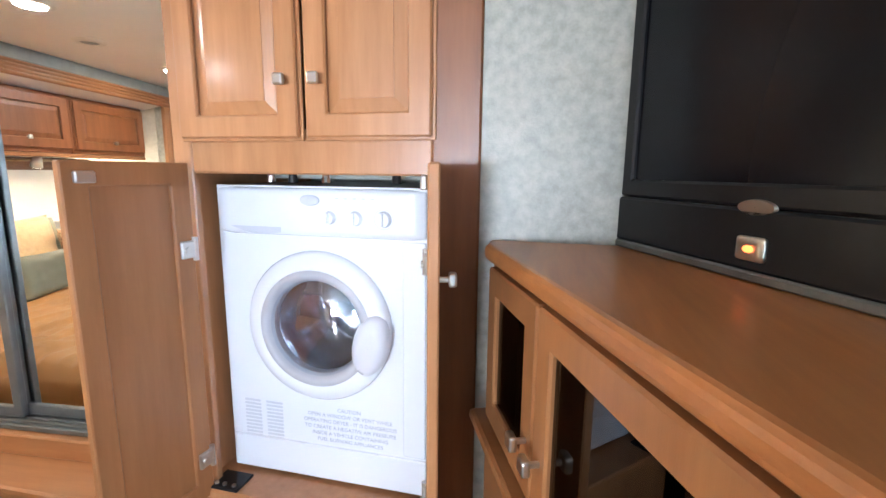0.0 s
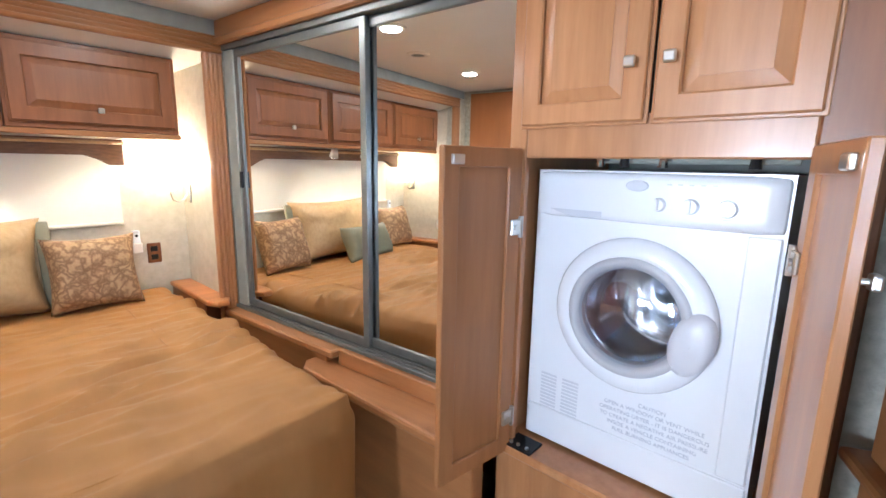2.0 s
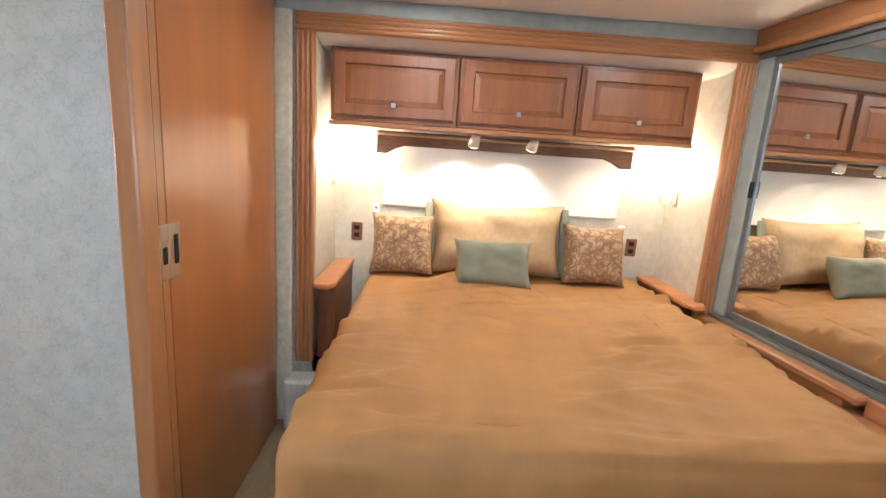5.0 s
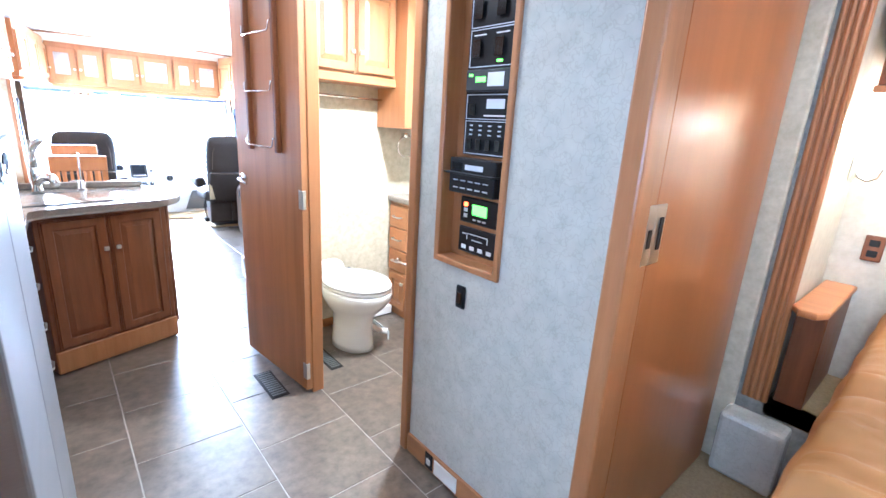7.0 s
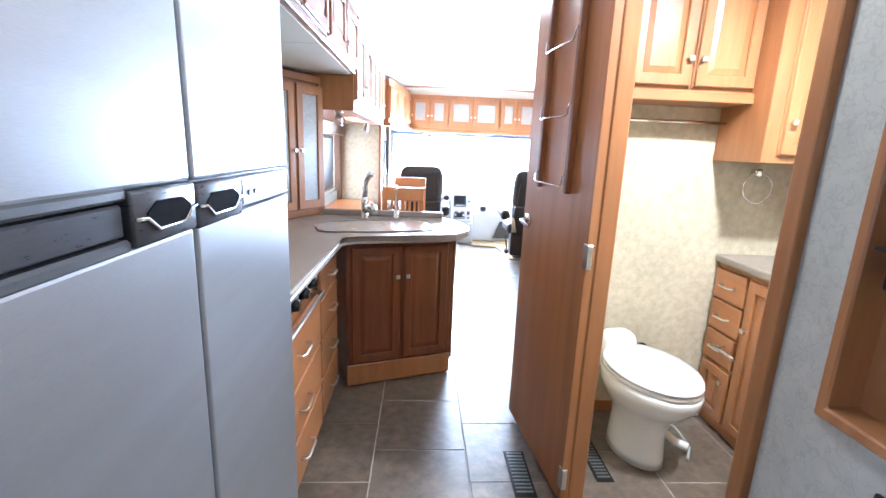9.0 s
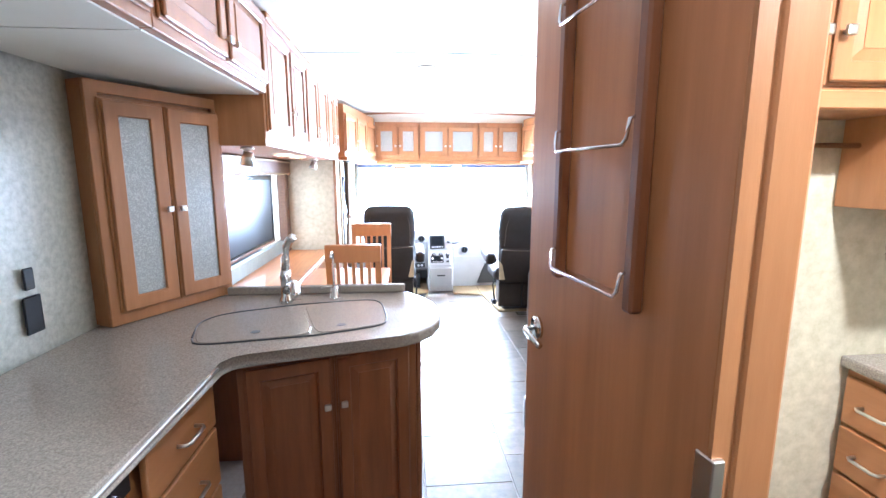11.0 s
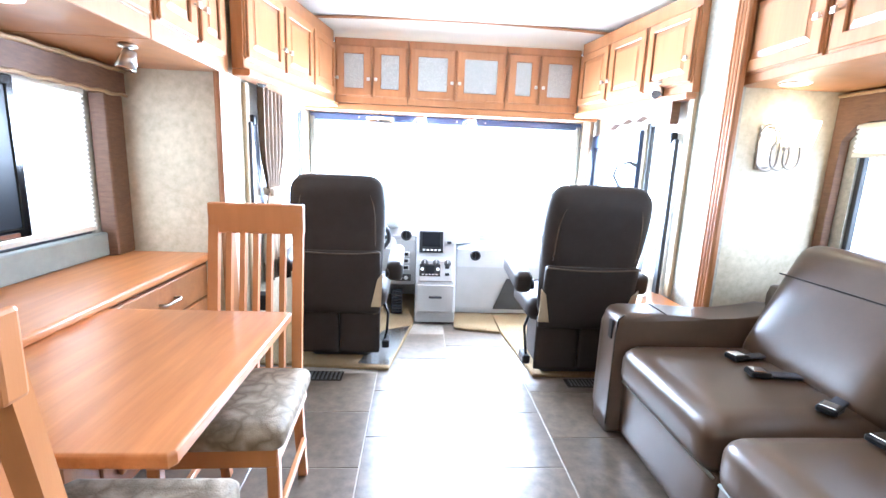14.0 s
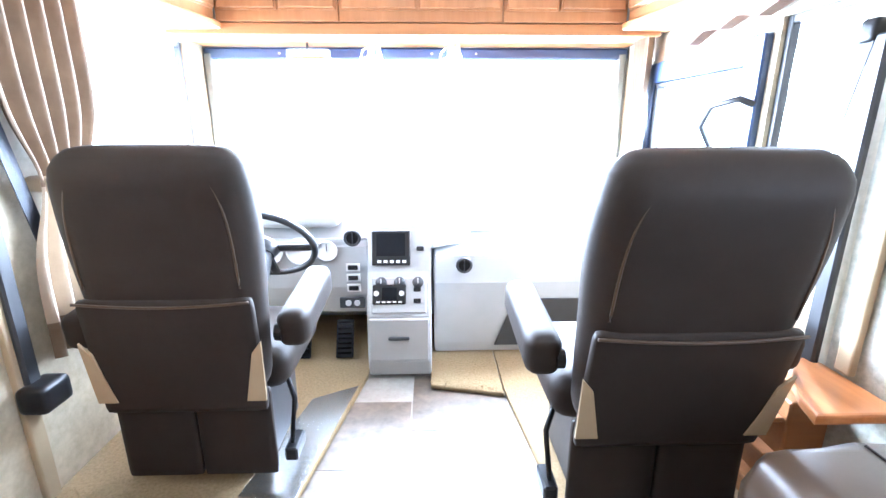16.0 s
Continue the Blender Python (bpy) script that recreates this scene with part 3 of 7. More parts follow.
# sofa slide-out casing
reeded("trim_sofa_front", (R_WALL, -6.02, 0.02), (R_WALL + 0.022, -5.93, 2.08), 1)
reeded("trim_sofa_top", (R_WALL, -6.02, 2.08), (R_WALL + 0.024, -3.1, 2.17), 2, 4, wood_y)
reeded("trim_dinette_front", (L_WALL - 0.022, -6.23, 0.02), (L_WALL, -6.12, 2.08), 1)
trim("trim_jamb_bath_rear", (PANEL_X - 0.09, -1.600, 0.0), (PANEL_X + 0.022, -1.555, 2.19), wood, 0.006, "cherry wood jamb of the bath doorway")
trim("trim_jamb_bath_front", (-0.206, -2.250, 0.0), (-0.142, -2.213, 2.19), wood, 0.006, "cherry wood hinge jamb of the bath doorway")
trim("trim_jamb_pocket", (PANEL_X - 0.07, -0.75, 0.0), (PANEL_X + 0.012, -0.69, 2.19), wood, 0.008, "cherry wood post at the end of the partition")
trim("baseboard_control", (PANEL_X, -1.555, 0.0), (PANEL_X + 0.014, -0.75, 0.09), wood_y, 0.004, "cherry wood baseboard under the control wall")
trim("baseboard_bath", (-1.42, -2.93, 0.0), (-0.31, -2.918, 0.06), wood_x, 0.004, "cherry wood baseboard in the bath")
trim("baseboard_cab", (L_WALL - 0.012, -6.42, 0.0), (L_WALL, -6.23, 0.06), wood_y, 0.004, "cherry wood baseboard in the cab")

trim("trim_cab_left", (L_WALL - 0.022, -6.50, 0.02), (L_WALL, -6.445, 1.62), tan_vinyl, 0.006, "tan vinyl edge post beside the driver window")
trim("trim_cab_right", (R_WALL, -6.315, 0.54), (R_WALL + 0.022, -6.265, 1.66), tan_vinyl, 0.006, "tan vinyl edge post beside the entry window")
seam = tube([(1.0 - 1.9 * k / 12, -4.52, CEIL - 0.016 + 0.014 * math.sin(math.pi * k / 12)) for k in range(13)], 0.003, 6)
tagged(part("trim_ceiling_seam", seam, belt_line), "thin grey seam strip across the cream ceiling", "trim", kind="structure")

# floor tiles, offset by half from column to column
T, TX = 0.4225, 0.430
tile_bm = prism([(0.0025, 0.0025), (TX - 0.0025, 0.0025), (TX - 0.0025, T - 0.0025), (0.0025, T - 0.0025)], -0.006, 0.0, 0.0015, seg=1)
tile_data = None
for i in range(-2, 4):
    x0 = -0.625 + TX * i
    for j in range(-6, 12):
        y0 = -5.95 + T * j + (T / 2 if i % 2 else 0)
        if y0 < -7.3 or y0 > -0.95 or x0 < -1.6:
            continue
        if y0 < -6.6 and not -0.7 < x0 < 0.1:
            continue
        if tile_data is None:
            first = part("tile", tile_bm, tile_mat, floor)
            tile_data = first.data
            ob = first
        else:
            ob = new("tile", tile_data)
            ob.parent = floor
        ob.location = (x0, y0, 0)

# ---- rear bedroom ----


def soft_block(name, lo, hi, r, material, parent, n=8, puff=(0, 0, 0), label="", m=None):
    return part(name, rbox(lo, hi, r, n, puff), material, parent, label, True, m)


def bed():
    t = thing("bed", "queen bed with a gold quilted bedspread over carved base", "bed")
    part("base", box((-1.94, -0.20, 0.37), (-0.26, 1.34, 0.50), 0.01), wood_dark, t)
    part("plinth", box((-1.42, -0.16, 0.006), (-0.34, 1.30, 0.40), 0.01), wood_x, t)
    soft_block("mattress", (-1.95, -0.24, 0.50), (-0.16, 1.39, 0.735), 0.07, vinyl_cream, t, 10)
    # bedspread: one sheet over the top that falls over foot and sides, with soft folds
    bm = bmesh.new()
    nx, ny = 210, 170
    x0, x1, y0, y1, top, r = -1.95, -0.085, -0.30, 1.44, 0.795, 0.085
    grid = []
    for i in range(nx + 1):
        row = []
        for j in range(ny + 1):
            u = (x1 + 0.42 - x0) * i / nx
            s = -0.42 + (y1 - y0 + 0.84) * j / ny
            corner = 0.0
            x, y, z = x0 + u, y0 + s, top
            over_x, over_lo, over_hi = max(0, x - (x1 - r)), max(0, (y0 + r) - y), max(0, y - (y1 - r))
            # roll the overhang round the edge, then straight down
            def fall(d):
                a = min(d / r, math.pi / 2)
                return r * math.sin(a), r * (1 - math.cos(a)) + max(0, d - r * math.pi / 2)
            fx, dx = fall(over_x)
            fl, dl = fall(over_lo)
            fh, dh = fall(over_hi)
            if over_x:
                x = x1 - r + fx
            if over_lo:
                y = y0 + r - fl
            if over_hi:
                y = y1 - r + fh
            if over_x and (over_lo or over_hi):
                # the corner hangs in one bulging fold
                k = min(over_x, max(over_lo, over_hi))
                c = min(k / 0.3, 1.0)
                x -= 0.06 * c
                y += (0.05 if over_lo else -0.05) * c
            z = top - max(dx, dl, dh)
            wave = noise.noise((x * 2.3, y * 1.1, 0.4)) * 0.012 + noise.noise((x * 5.0 + 0.8 * y, y * 2.0, 3.0)) * 0.006
            mask = 0.20 + 2.0 * max(0, noise.noise((x * 1.7, y * 1.7, 1.0)) + 0.2)
            crease = 0.010 + mask * (0.024 * (1 - 2 * abs(noise.noise((x * 8 + y * 1.6, y * 1.7 - x * 0.6, 8.3)))) ** 3 + 0.026 * noise.noise((x * 13 + y * 2.2, y * 2.3 - x * 0.8, 8.3)) + 0.012 * noise.noise((x * 25 - y * 3.0, y * 5.0, 5.6)))
            crease += 0.007 * max(0, mask - 0.5) * (1 - 2 * abs(noise.noise((x * 17 + y * 5.0, y * 3.4 - x * 2.0, 2.2)))) ** 2
            if max(dx, dl, dh) < 0.03:
                z += wave + crease - 0.02 * max(0, -0.9 - x) * 0.5
            else:
                d = max(dx, dl, dh)
                ripple = math.sin((y if over_x else x) * 21 + 2 * noise.noise((x, y, 2))) * 0.014 * min(d / 0.3, 1)
                if over_x:
                    x += ripple
                else:
                    y += ripple
            row.append(bm.verts.new((x, y, z)))
        grid.append(row)
    for i in range(nx):
        for j in range(ny):
            bm.faces.new((grid[i][j], grid[i + 1][j], grid[i + 1][j + 1], grid[i][j + 1]))
    spread = part("bedspread", bm, bedspread_mat, t, "gold ribbed bedspread with stitched seams", True)
    for yy in (0.02, 1.14):
        pts = [(x0 + 0.3 + 1.40 * k / 24, yy + 0.004 * math.sin(k), top + 0.010 + noise.noise(((x0 + 0.3 + 1.40 * k / 24) * 2.3, yy * 1.1, 0.4)) * 0.012) for k in range(25)]
        part("seam", tube(pts, 0.0022, 5), bedspread_mat, spread, smooth=True)
    # corded seam along the foot, with a pinked hem cord below it
    pts = [(x1 - 0.115, y0 + 0.10 + (y1 - y0 - 0.20) * k / 30, top + 0.004 + 0.006 * noise.noise((k * 0.4, 2.0, 0.0))) for k in range(31)]
    part("foot_seam", tube(pts, 0.0045, 6), bedspread_mat, spread, "corded foot seam", True)
    return t


bed()


def pillow(name, label, w, h, d, material, m, fringe=None):
    bm = bmesh.new()
    n = 22
    for side in (1, -1):
        g = []
        for i in range(n + 1):
            row = []
            for j in range(n + 1):
                a, b = 2 * i / n - 1, 2 * j / n - 1
                pinch = 1 - 0.10 * (1 - a * a) * abs(b) ** 3 - 0.0
                pinch2 = 1 - 0.10 * (1 - b * b) * abs(a) ** 3
                th = d / 2 * ((1 - a ** 4) * (1 - b ** 4)) ** 0.55
                th *= 1 + 0.15 * noise.noise((a * 2 + w, b * 2 + h, d * 9 + side)) + 0.10 * noise.noise((a * 5 + w * 7, b * 4 + h, d * 9 + side))
                row.append(bm.verts.new((a * w / 2 * pinch2, side * th, h / 2 + b * h / 2 * pinch)))
            g.append(row)
        for i in range(n):
            for j in range(n):
                bm.faces.new((g[i][j], g[i + 1][j], g[i + 1][j + 1], g[i][j + 1]))
    bmesh.ops.remove_doubles(bm, verts=bm.verts, dist=0.0008)
    t = thing(name, label, "pillow", m, "pillows on the bed")
    part("cover", bm, material, t, smooth=True)
    if fringe:
        for sx in (-1, 1):
            part("flange", rbox((sx * w / 2 - 0.03, -0.012, 0.02), (sx * w / 2 + 0.03, 0.012, h - 0.02), 0.012, 4), fringe, t, "sage corded flange", True)
    return t


pillow("pillow", "large gold silk bed pillow with a sage flange", 0.84, 0.46, 0.24, gold_silk, pose(-1.80, 0.48, 0.80, -14, 0, 90), sage)
pillow("pillow", "square paisley brocade pillow on the bed", 0.38, 0.37, 0.17, brocade, pose(-1.70, -0.09, 0.80, -18, 0, 92))
pillow("pillow", "square paisley brocade pillow on the bed", 0.38, 0.37, 0.17, brocade, pose(-1.70, 1.06, 0.80, -18, 0, 88))
pillow("pillow", "small sage green silk lumbar pillow on the bed", 0.45, 0.28, 0.15, sage, pose(-1.52, 0.43, 0.80, -24, 0, 90))


def nightstand(y0, y1, label):
    t = thing("nightstand", label, "nightstand")
    w = (y0, y1)
    part("top", prism([(-1.97, w[0]), (-1.40, w[0]), (-1.34, w[0] + 0.03), (-1.34, w[1] - 0.03), (-1.40, w[1]), (-1.97, w[1])], 0.79, 0.82, 0.010), laminate, t)
    part("body", box((-1.97, w[0] + 0.01, 0.365), (-1.46, w[1] - 0.01, 0.79), 0.004), wood_dark, t)
    return t


nightstand(-0.53, -0.41, "narrow cherry wood nightstand shelf beside the bed")
nightstand(1.45, 1.565, "narrow cherry wood nightstand ledge beside the bed")


def bed_overhead():
    """Three wide lift-up doors over the bed head."""
    for i, (a, b) in enumerate(((-0.49, 0.17), (0.175, 0.80), (0.805, 1.44))):
        t = thing("overhead_cabinet", "cherry overhead cabinet with lift-up door above the bed", "cabinet", face(-1.565, a, 1.655, "+x"), "cabinets over the bed")
        w = b - a
        part("body", box((0, 0, 0), (w, 0.41, 0.36), 0.003), wood_mid, t)
        cab_door(t, 0.012, w - 0.012, 0.02, 0.345, (w * 0.5, 0.085), wood_mid, stile=0.065)
    t = thing("light_rail", "cherry wood underside rail with lip beneath the bed cabinets", "rail")
    part("rail", box((-1.60, -0.50, 1.63), (-1.568, 1.45, 1.654), 0.004), wood_y, t)


bed_overhead()


def valance():
    t = thing("window_valance", "carved wooden window valance with scalloped ends behind bed", "valance")
    z0, z1 = 1.53, 1.63
    prof = [(-0.28, z1), (1.26, z1), (1.26, 1.50), (1.20, 1.50), (1.15, z0), (1.10, 1.555), (-0.12, 1.555), (-0.17, z0), (-0.22, 1.50), (-0.28, 1.50)]
    bm = prism(prof, 0.0, 0.05, 0.006)
    part("board", bm, valance_mat, t, m=Matrix(((0, 0, 1, -1.90), (1, 0, 0, 0), (0, 1, 0, 0), (0, 0, 0, 1))))
    part("cord", tube([(-1.842, -0.28 + 1.54 * k / 20, 1.612) for k in range(21)], 0.009), gold_silk, t, "braided gold trim", True)
    s = thing("roller_shade", "white roller shade drawn over the bed window", "window shade")
    part("fabric", box((-1.972, -0.24, 1.19), (-1.966, 1.25, 1.62)), vinyl_cream, s)
    part("hem_bar", cyl((-1.962, -0.24, 1.188), (-1.962, 1.25, 1.188), 0.010, seg=10), vinyl_cream, s, smooth=True)


valance()


def sconce(m, bulb_place, group):
    """A wall lamp: oval backplate, looped arm and an open glass shade."""
    t = thing("wall_sconce", "satin nickel wall sconce with lit frosted glass shade", "wall lamp", m, group)
    part("backplate", rbox((-0.028, -0.014, -0.055), (0.028, 0.0, 0.055), 0.026, 5), nickel, t, smooth=True)
    pts = [(0, -0.012, 0.0), (0, -0.03, -0.035), (0, -0.06, -0.05), (0, -0.09, -0.035), (0, -0.10, 0.0), (0, -0.10, 0.02)]
    part("arm", tube(pts, 0.006), nickel, t, smooth=True)
    bm = lathe([(0.012, 0.02), (0.030, 0.022), (0.042, 0.05), (0.050, 0.10), (0.060, 0.135), (0.058, 0.135), (0.047, 0.10), (0.038, 0.05), (0.012, 0.026)], 24)
    bmesh.ops.translate(bm, vec=(0, -0.10, 0), verts=bm.verts)
    part("shade", bm, lamp_glow, t, "glowing frosted glass shade", True)
    bulb("sconce_bulb", bulb_place, 6.0)


sconce(pose(-1.87, -0.538, 1.345, 0, 0, 180), (-1.87, -0.438, 1.52), "bed sconces")
sconce(pose(-1.87, 1.568, 1.345, 0, 0, 0), (-1.87, 1.468, 1.52), "bed sconces")


def spot_fixture(place, aim, watts, group):
    t = thing("spotlight", "small satin nickel swivel spotlight under the cabinets", "spotlight", pose(*place), group)
    part("canopy", lathe([(0.0, 0.0), (0.03, 0.0), (0.032, -0.008), (0.012, -0.016), (0.0, -0.016)], 18), nickel, t, smooth=True)
    part("stem", cyl((0, 0, -0.014), (0, 0, -0.034), 0.005, seg=8), nickel, t, smooth=True)
    d = Vector(aim).normalized()
    b = Vector((0, 0, -0.045))
    part("head", cyl(b - d * 0.026, b + d * 0.040, 0.022, 0.033, 18), nickel, t, smooth=True)
    part("lens", cyl(b + d * 0.040, b + d * 0.043, 0.029, seg=18), downlight_glow if watts else chrome, t)
    if watts:
        p = Vector(place) + b + d * 0.06
        spot("spotlight_beam", p, p + d, watts, 95)


for yy in (0.29, 0.62):
    spot_fixture((-1.70, yy, 1.653), (-0.45, -0.2, -0.9), 11, "spotlights over the bed")
for yy in (-0.33, 1.12):
    t = thing("puck_light", "round recessed puck light under the bed cabinets", "lamp", pose(-1.68, yy, 1.654), "puck lights under bed cabinets")
    part("lens", lathe([(0, -0.006), (0.04, -0.006), (0.045, 0.0), (0, 0.0)], 20), downlight_glow, t)
    part("ring", lathe([(0.042, 0), (0.042, -0.008), (0.052, -0.006), (0.054, 0)], 20), vinyl_cream, t)
    spot("puck_beam", (-1.68, yy, 1.64), (-1.75, yy, 0.8), 5, 120)


def outlet(m, label, dark=True):
    t = thing("outlet", label, "outlet", m)
    part("plate", box((-0.035, -0.006, -0.058), (0.035, 0, 0.058), 0.004), wood_dark if dark else porcelain, t)
    for dz in (-0.024, 0.024):
        part("socket", box((-0.018, -0.009, dz - 0.015), (0.018, -0.004, dz + 0.015), 0.003), black_plastic, t)


outlet(pose(-1.978, -0.40, 1.00, 0, 0, 90), "dark brown wall outlet by the nightstand")
outlet(pose(-1.978, 1.385, 1.00, 0, 0, 90), "dark brown wall outlet by the nightstand")
for yy, zz in ((-0.28, 1.12), (1.30, 1.07)):
    t = thing("remote_holder", "small white remote control in a wall cradle", "remote", pose(-1.976, yy, zz, 0, 0, 90))
    part("cradle", box((-0.025, -0.03, -0.06), (0.025, 0, 0.0), 0.005), porcelain, t)
    part("remote", box((-0.019, -0.025, -0.05), (0.019, -0.006, 0.07), 0.006), white_enamel, t)
    part("button", cyl((0, -0.026, 0.04), (0, -0.024, 0.04), 0.008, seg=10), black_plastic, t)


def mirror_wardrobe():
    """The mirror wall stands a few degrees askew to the coach: x runs along it, y into the wardrobe."""
    m = pose(-1.40, 1.632, 0.0, 0, 0, 5.2)
    t = thing("mirrored_wardrobe", "two sliding mirror doors in grey frames across wardrobe", "wardrobe", m)
    L = 1.648
    part("header", box((-0.02, -0.045, 2.085), (L, 0.055, 2.198), 0.006), wood_x, t)
    part("header_bead", box((-0.02, -0.060, 2.085), (L, -0.045, 2.115), 0.005), wood_x, t)
    part("top_track", box((0.0, -0.028, 2.060), (L, 0.055, 2.085), 0.003), alu_frame, t)
    part("bottom_track", box((0.0, -0.038, 0.758), (L, 0.060, 0.776), 0.003), alu_frame, t)
    for yy in (-0.024, -0.002, 0.020):
        part("track_rib", box((0.12, yy - 0.003, 0.776), (L - 0.002, yy + 0.003, 0.784), 0.001), alu_frame, t)
    part("side_post", box((0.0, -0.020, 0.776), (0.085, 0.055, 2.060), 0.004), belt_line, t, "grey vinyl-wrapped side post")
    part("carcass", box((0.06, 0.52, 0.02), (L - 0.02, 0.56, 2.19)), wood_dark, t)
    for x0, x1, yy in ((0.085, 1.000, 0.0), (0.955, L, 0.022)):
        d = part("mirror_door", frame_ring(x0, x1, 0.786, 2.058, 0.034, yy - 0.012, yy + 0.008, 0.003), alu_frame, t, "grey aluminium door frame")
        part("mirror", box((x0 + 0.031, yy - 0.003, 0.816), (x1 - 0.031, yy + 0.003, 2.028)), mirror_mat, d, "clear mirror glass")
    part("catch", box((0.092, -0.024, 1.40), (0.112, -0.012, 1.48), 0.002), black_plastic, t)
    b = thing("window_bench", "cherry wood ledge and panelled base beneath the mirrors", "bench", m)
    part("sill", box((-0.02, -0.095, 0.722), (0.86, 0.055, 0.757), 0.008), wood_x, b)
    part("riser", box((0.86, -0.060, 0.69), (L, 0.055, 0.757), 0.004), wood_x, b)
    part("side_panel", box((-0.02, -0.075, 0.006), (0.80, 0.045, 0.722), 0.004), wood_x, b)
    turn_back = m.inverted()
    prof = [(-0.68, 1.58), (-0.62, 1.53), (0.26, 1.56), (0.26, 1.78), (-0.68, 1.69)]
    part("seat_board", prism(prof, 0.650, 0.690, 0.012), wood_x, b, m=turn_back)
    part("front_panel", box((-0.61, 1.585, 0.006), (0.25, 1.64, 0.65), 0.004), wood_x, b, m=turn_back)


mirror_wardrobe()


def washer_closet():
    t = thing("laundry_cabinet", "maple laundry cabinet with upper doors and open lower doors", "cabinet")
    y = 1.715
    part("face_frame", frame_ring(0.245, 1.03, 0.58, 2.19, 0.055, y, y + 0.022, 0.003), wood_pale, t)
    # end post and right side: dark stain, plus the shade there put into colour
    part("post", box((0.925, y - 0.004, 0.006), (1.032, y + 0.03, 2.195), 0.004), wood_mid, t, "darker cherry end post")
    part("mid_rail", box((0.30, y + 0.0005, 1.555), (0.925, y + 0.022, 1.66), 0.004), wood_pale, t)
    part("left_side", box((0.247, y + 0.022, 0.006), (0.265, 2.37, 2.19)), wood_pale, t)
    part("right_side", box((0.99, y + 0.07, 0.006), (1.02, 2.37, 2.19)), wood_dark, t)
    part("shelf", box((0.265, y + 0.022, 1.60), (0.99, 2.37, 1.625)), wood_pale, t)
    part("washer_floor", box((0.245, y - 0.03, 0.655), (1.0, 2.37, 0.684), 0.006), wood_pale, t)
    part("lower_panel", box((0.247, y - 0.005, 0.006), (0.925, y + 0.018, 0.655), 0.003), wood_pale, t)
    part("back", box((0.26, 2.36, 0.006), (1.0, 2.375, 2.19)), belt_line, t)
    for a, b, kx in ((0.285, 0.619, 0.580), (0.626, 0.935, 0.664)):
        f = frame_ring(a + 0.007, b - 0.007, 1.639, 2.163, 0.053, y - 0.023, y - 0.010, 0.004)
        frame_ring(a, b, 1.632, 2.17, 0.056, y - 0.0097, y - 0.002, 0.002, f)
        d = part("door", f, wood_pale, t)
        part("panel", raised_panel(a + 0.056, b - 0.056, 1.688, 2.114, y - 0.019, 0.011, 0.035), wood_pale, d)
        bm = cyl((kx, y - 0.021, 1.765), (kx, y - 0.035, 1.765), 0.005, seg=10)
        box((kx - 0.013, y - 0.048, 1.752), (kx + 0.013, y - 0.035, 1.778), 0.005, bm, 2)
        part("knob", bm, nickel, d, "square satin nickel knob")
    # lower doors stand open; each is built shut against its hinge and swung
    for hx, sgn, turn in ((0.29, -1, 97.5), (0.93, 1, -105)):
        w, h, z0 = 0.285, 0.915, 0.665
        f = frame_ring(0.0, w, 0.0, h, 0.052, -0.010, 0.010, 0.003)
        flip = Matrix.Diagonal((1 if sgn < 0 else -1, 1, 1, 1))
        swing = pose(hx, y - 0.012, z0, 0, 0, -turn if sgn < 0 else -turn) @ flip
        d = part("open_door", f, wood_pale if sgn > 0 else wood, t, "open shaker cabinet door", m=swing)
        part("panel", box((0.05, -0.002, 0.05), (w - 0.05, 0.001, h - 0.05)), wood_pale if sgn > 0 else wood, d, m=swing)
        k = cyl((w - 0.03, -0.010, 0.72), (w - 0.03, -0.026, 0.72), 0.005, seg=10)
        box((w - 0.042, -0.040, 0.708), (w - 0.018, -0.026, 0.732), 0.004, k, 2)
        part("knob", k, nickel, d, "square satin nickel knob", m=swing)
        for hz in (0.12, 0.70):
            g = box((-0.004, 0.010, hz - 0.022), (0.045, 0.020, hz + 0.022), 0.003)
            cyl((0.004, 0.016, hz - 0.03), (0.004, 0.016, hz + 0.03), 0.007, seg=10, bm=g)
            cyl((0.03, 0.016, hz), (0.03, 0.026, hz), 0.008, seg=10, bm=g)
            part("hinge", g, nickel, d, "concealed cup hinge", m=swing)
        part("catch", box((w - 0.06, 0.010, h - 0.045), (w - 0.02, 0.022, h - 0.02), 0.003), nickel, d, "roller catch", m=swing)
    for xx in (0.33, 0.86):
        part("bracket", box((xx - 0.04, y - 0.026, 0.684), (xx + 0.05, y + 0.05, 0.692), 0.002), black_plastic, t, "black steel washer bracket")
        for k in (-0.025, 0.0, 0.03):
            part("bolt", cyl((xx + k, y - 0.01, 0.692), (xx + k, y - 0.01, 0.697), 0.006, seg=8), nickel, t)
    for xx, mt in ((0.50, chrome), (0.56, black_plastic), (0.65, chrome), (0.83, black_plastic)):
        part("fitting", cyl((xx, y + 0.035, 1.535), (xx, y + 0.035, 1.575), 0.012, 0.008, 10), mt, t, "plumbing fitting above the washer")
    part("hose_bar", cyl((0.48, y + 0.07, 1.552), (0.90, y + 0.07, 1.552), 0.008, seg=8), belt_line, t)


washer_closet()


def text_part(body, size, m, material, parent, align="CENTER"):
    cu = bpy.data.curves.new("lettering", "FONT")
    cu.body, cu.size, cu.extrude = body, size, 0.0002
    cu.align_x = align
    ob = new("lettering", cu)
    deps = bpy.context.evaluated_depsgraph_get()
    data = bpy.data.meshes.new_from_object(ob.evaluated_get(deps))
    bpy.data.objects.remove(ob)
    data.transform(m)
    data.materials.clear()
    data.materials.append(material)
    o = new("lettering", data)
    o.parent = parent
    return o


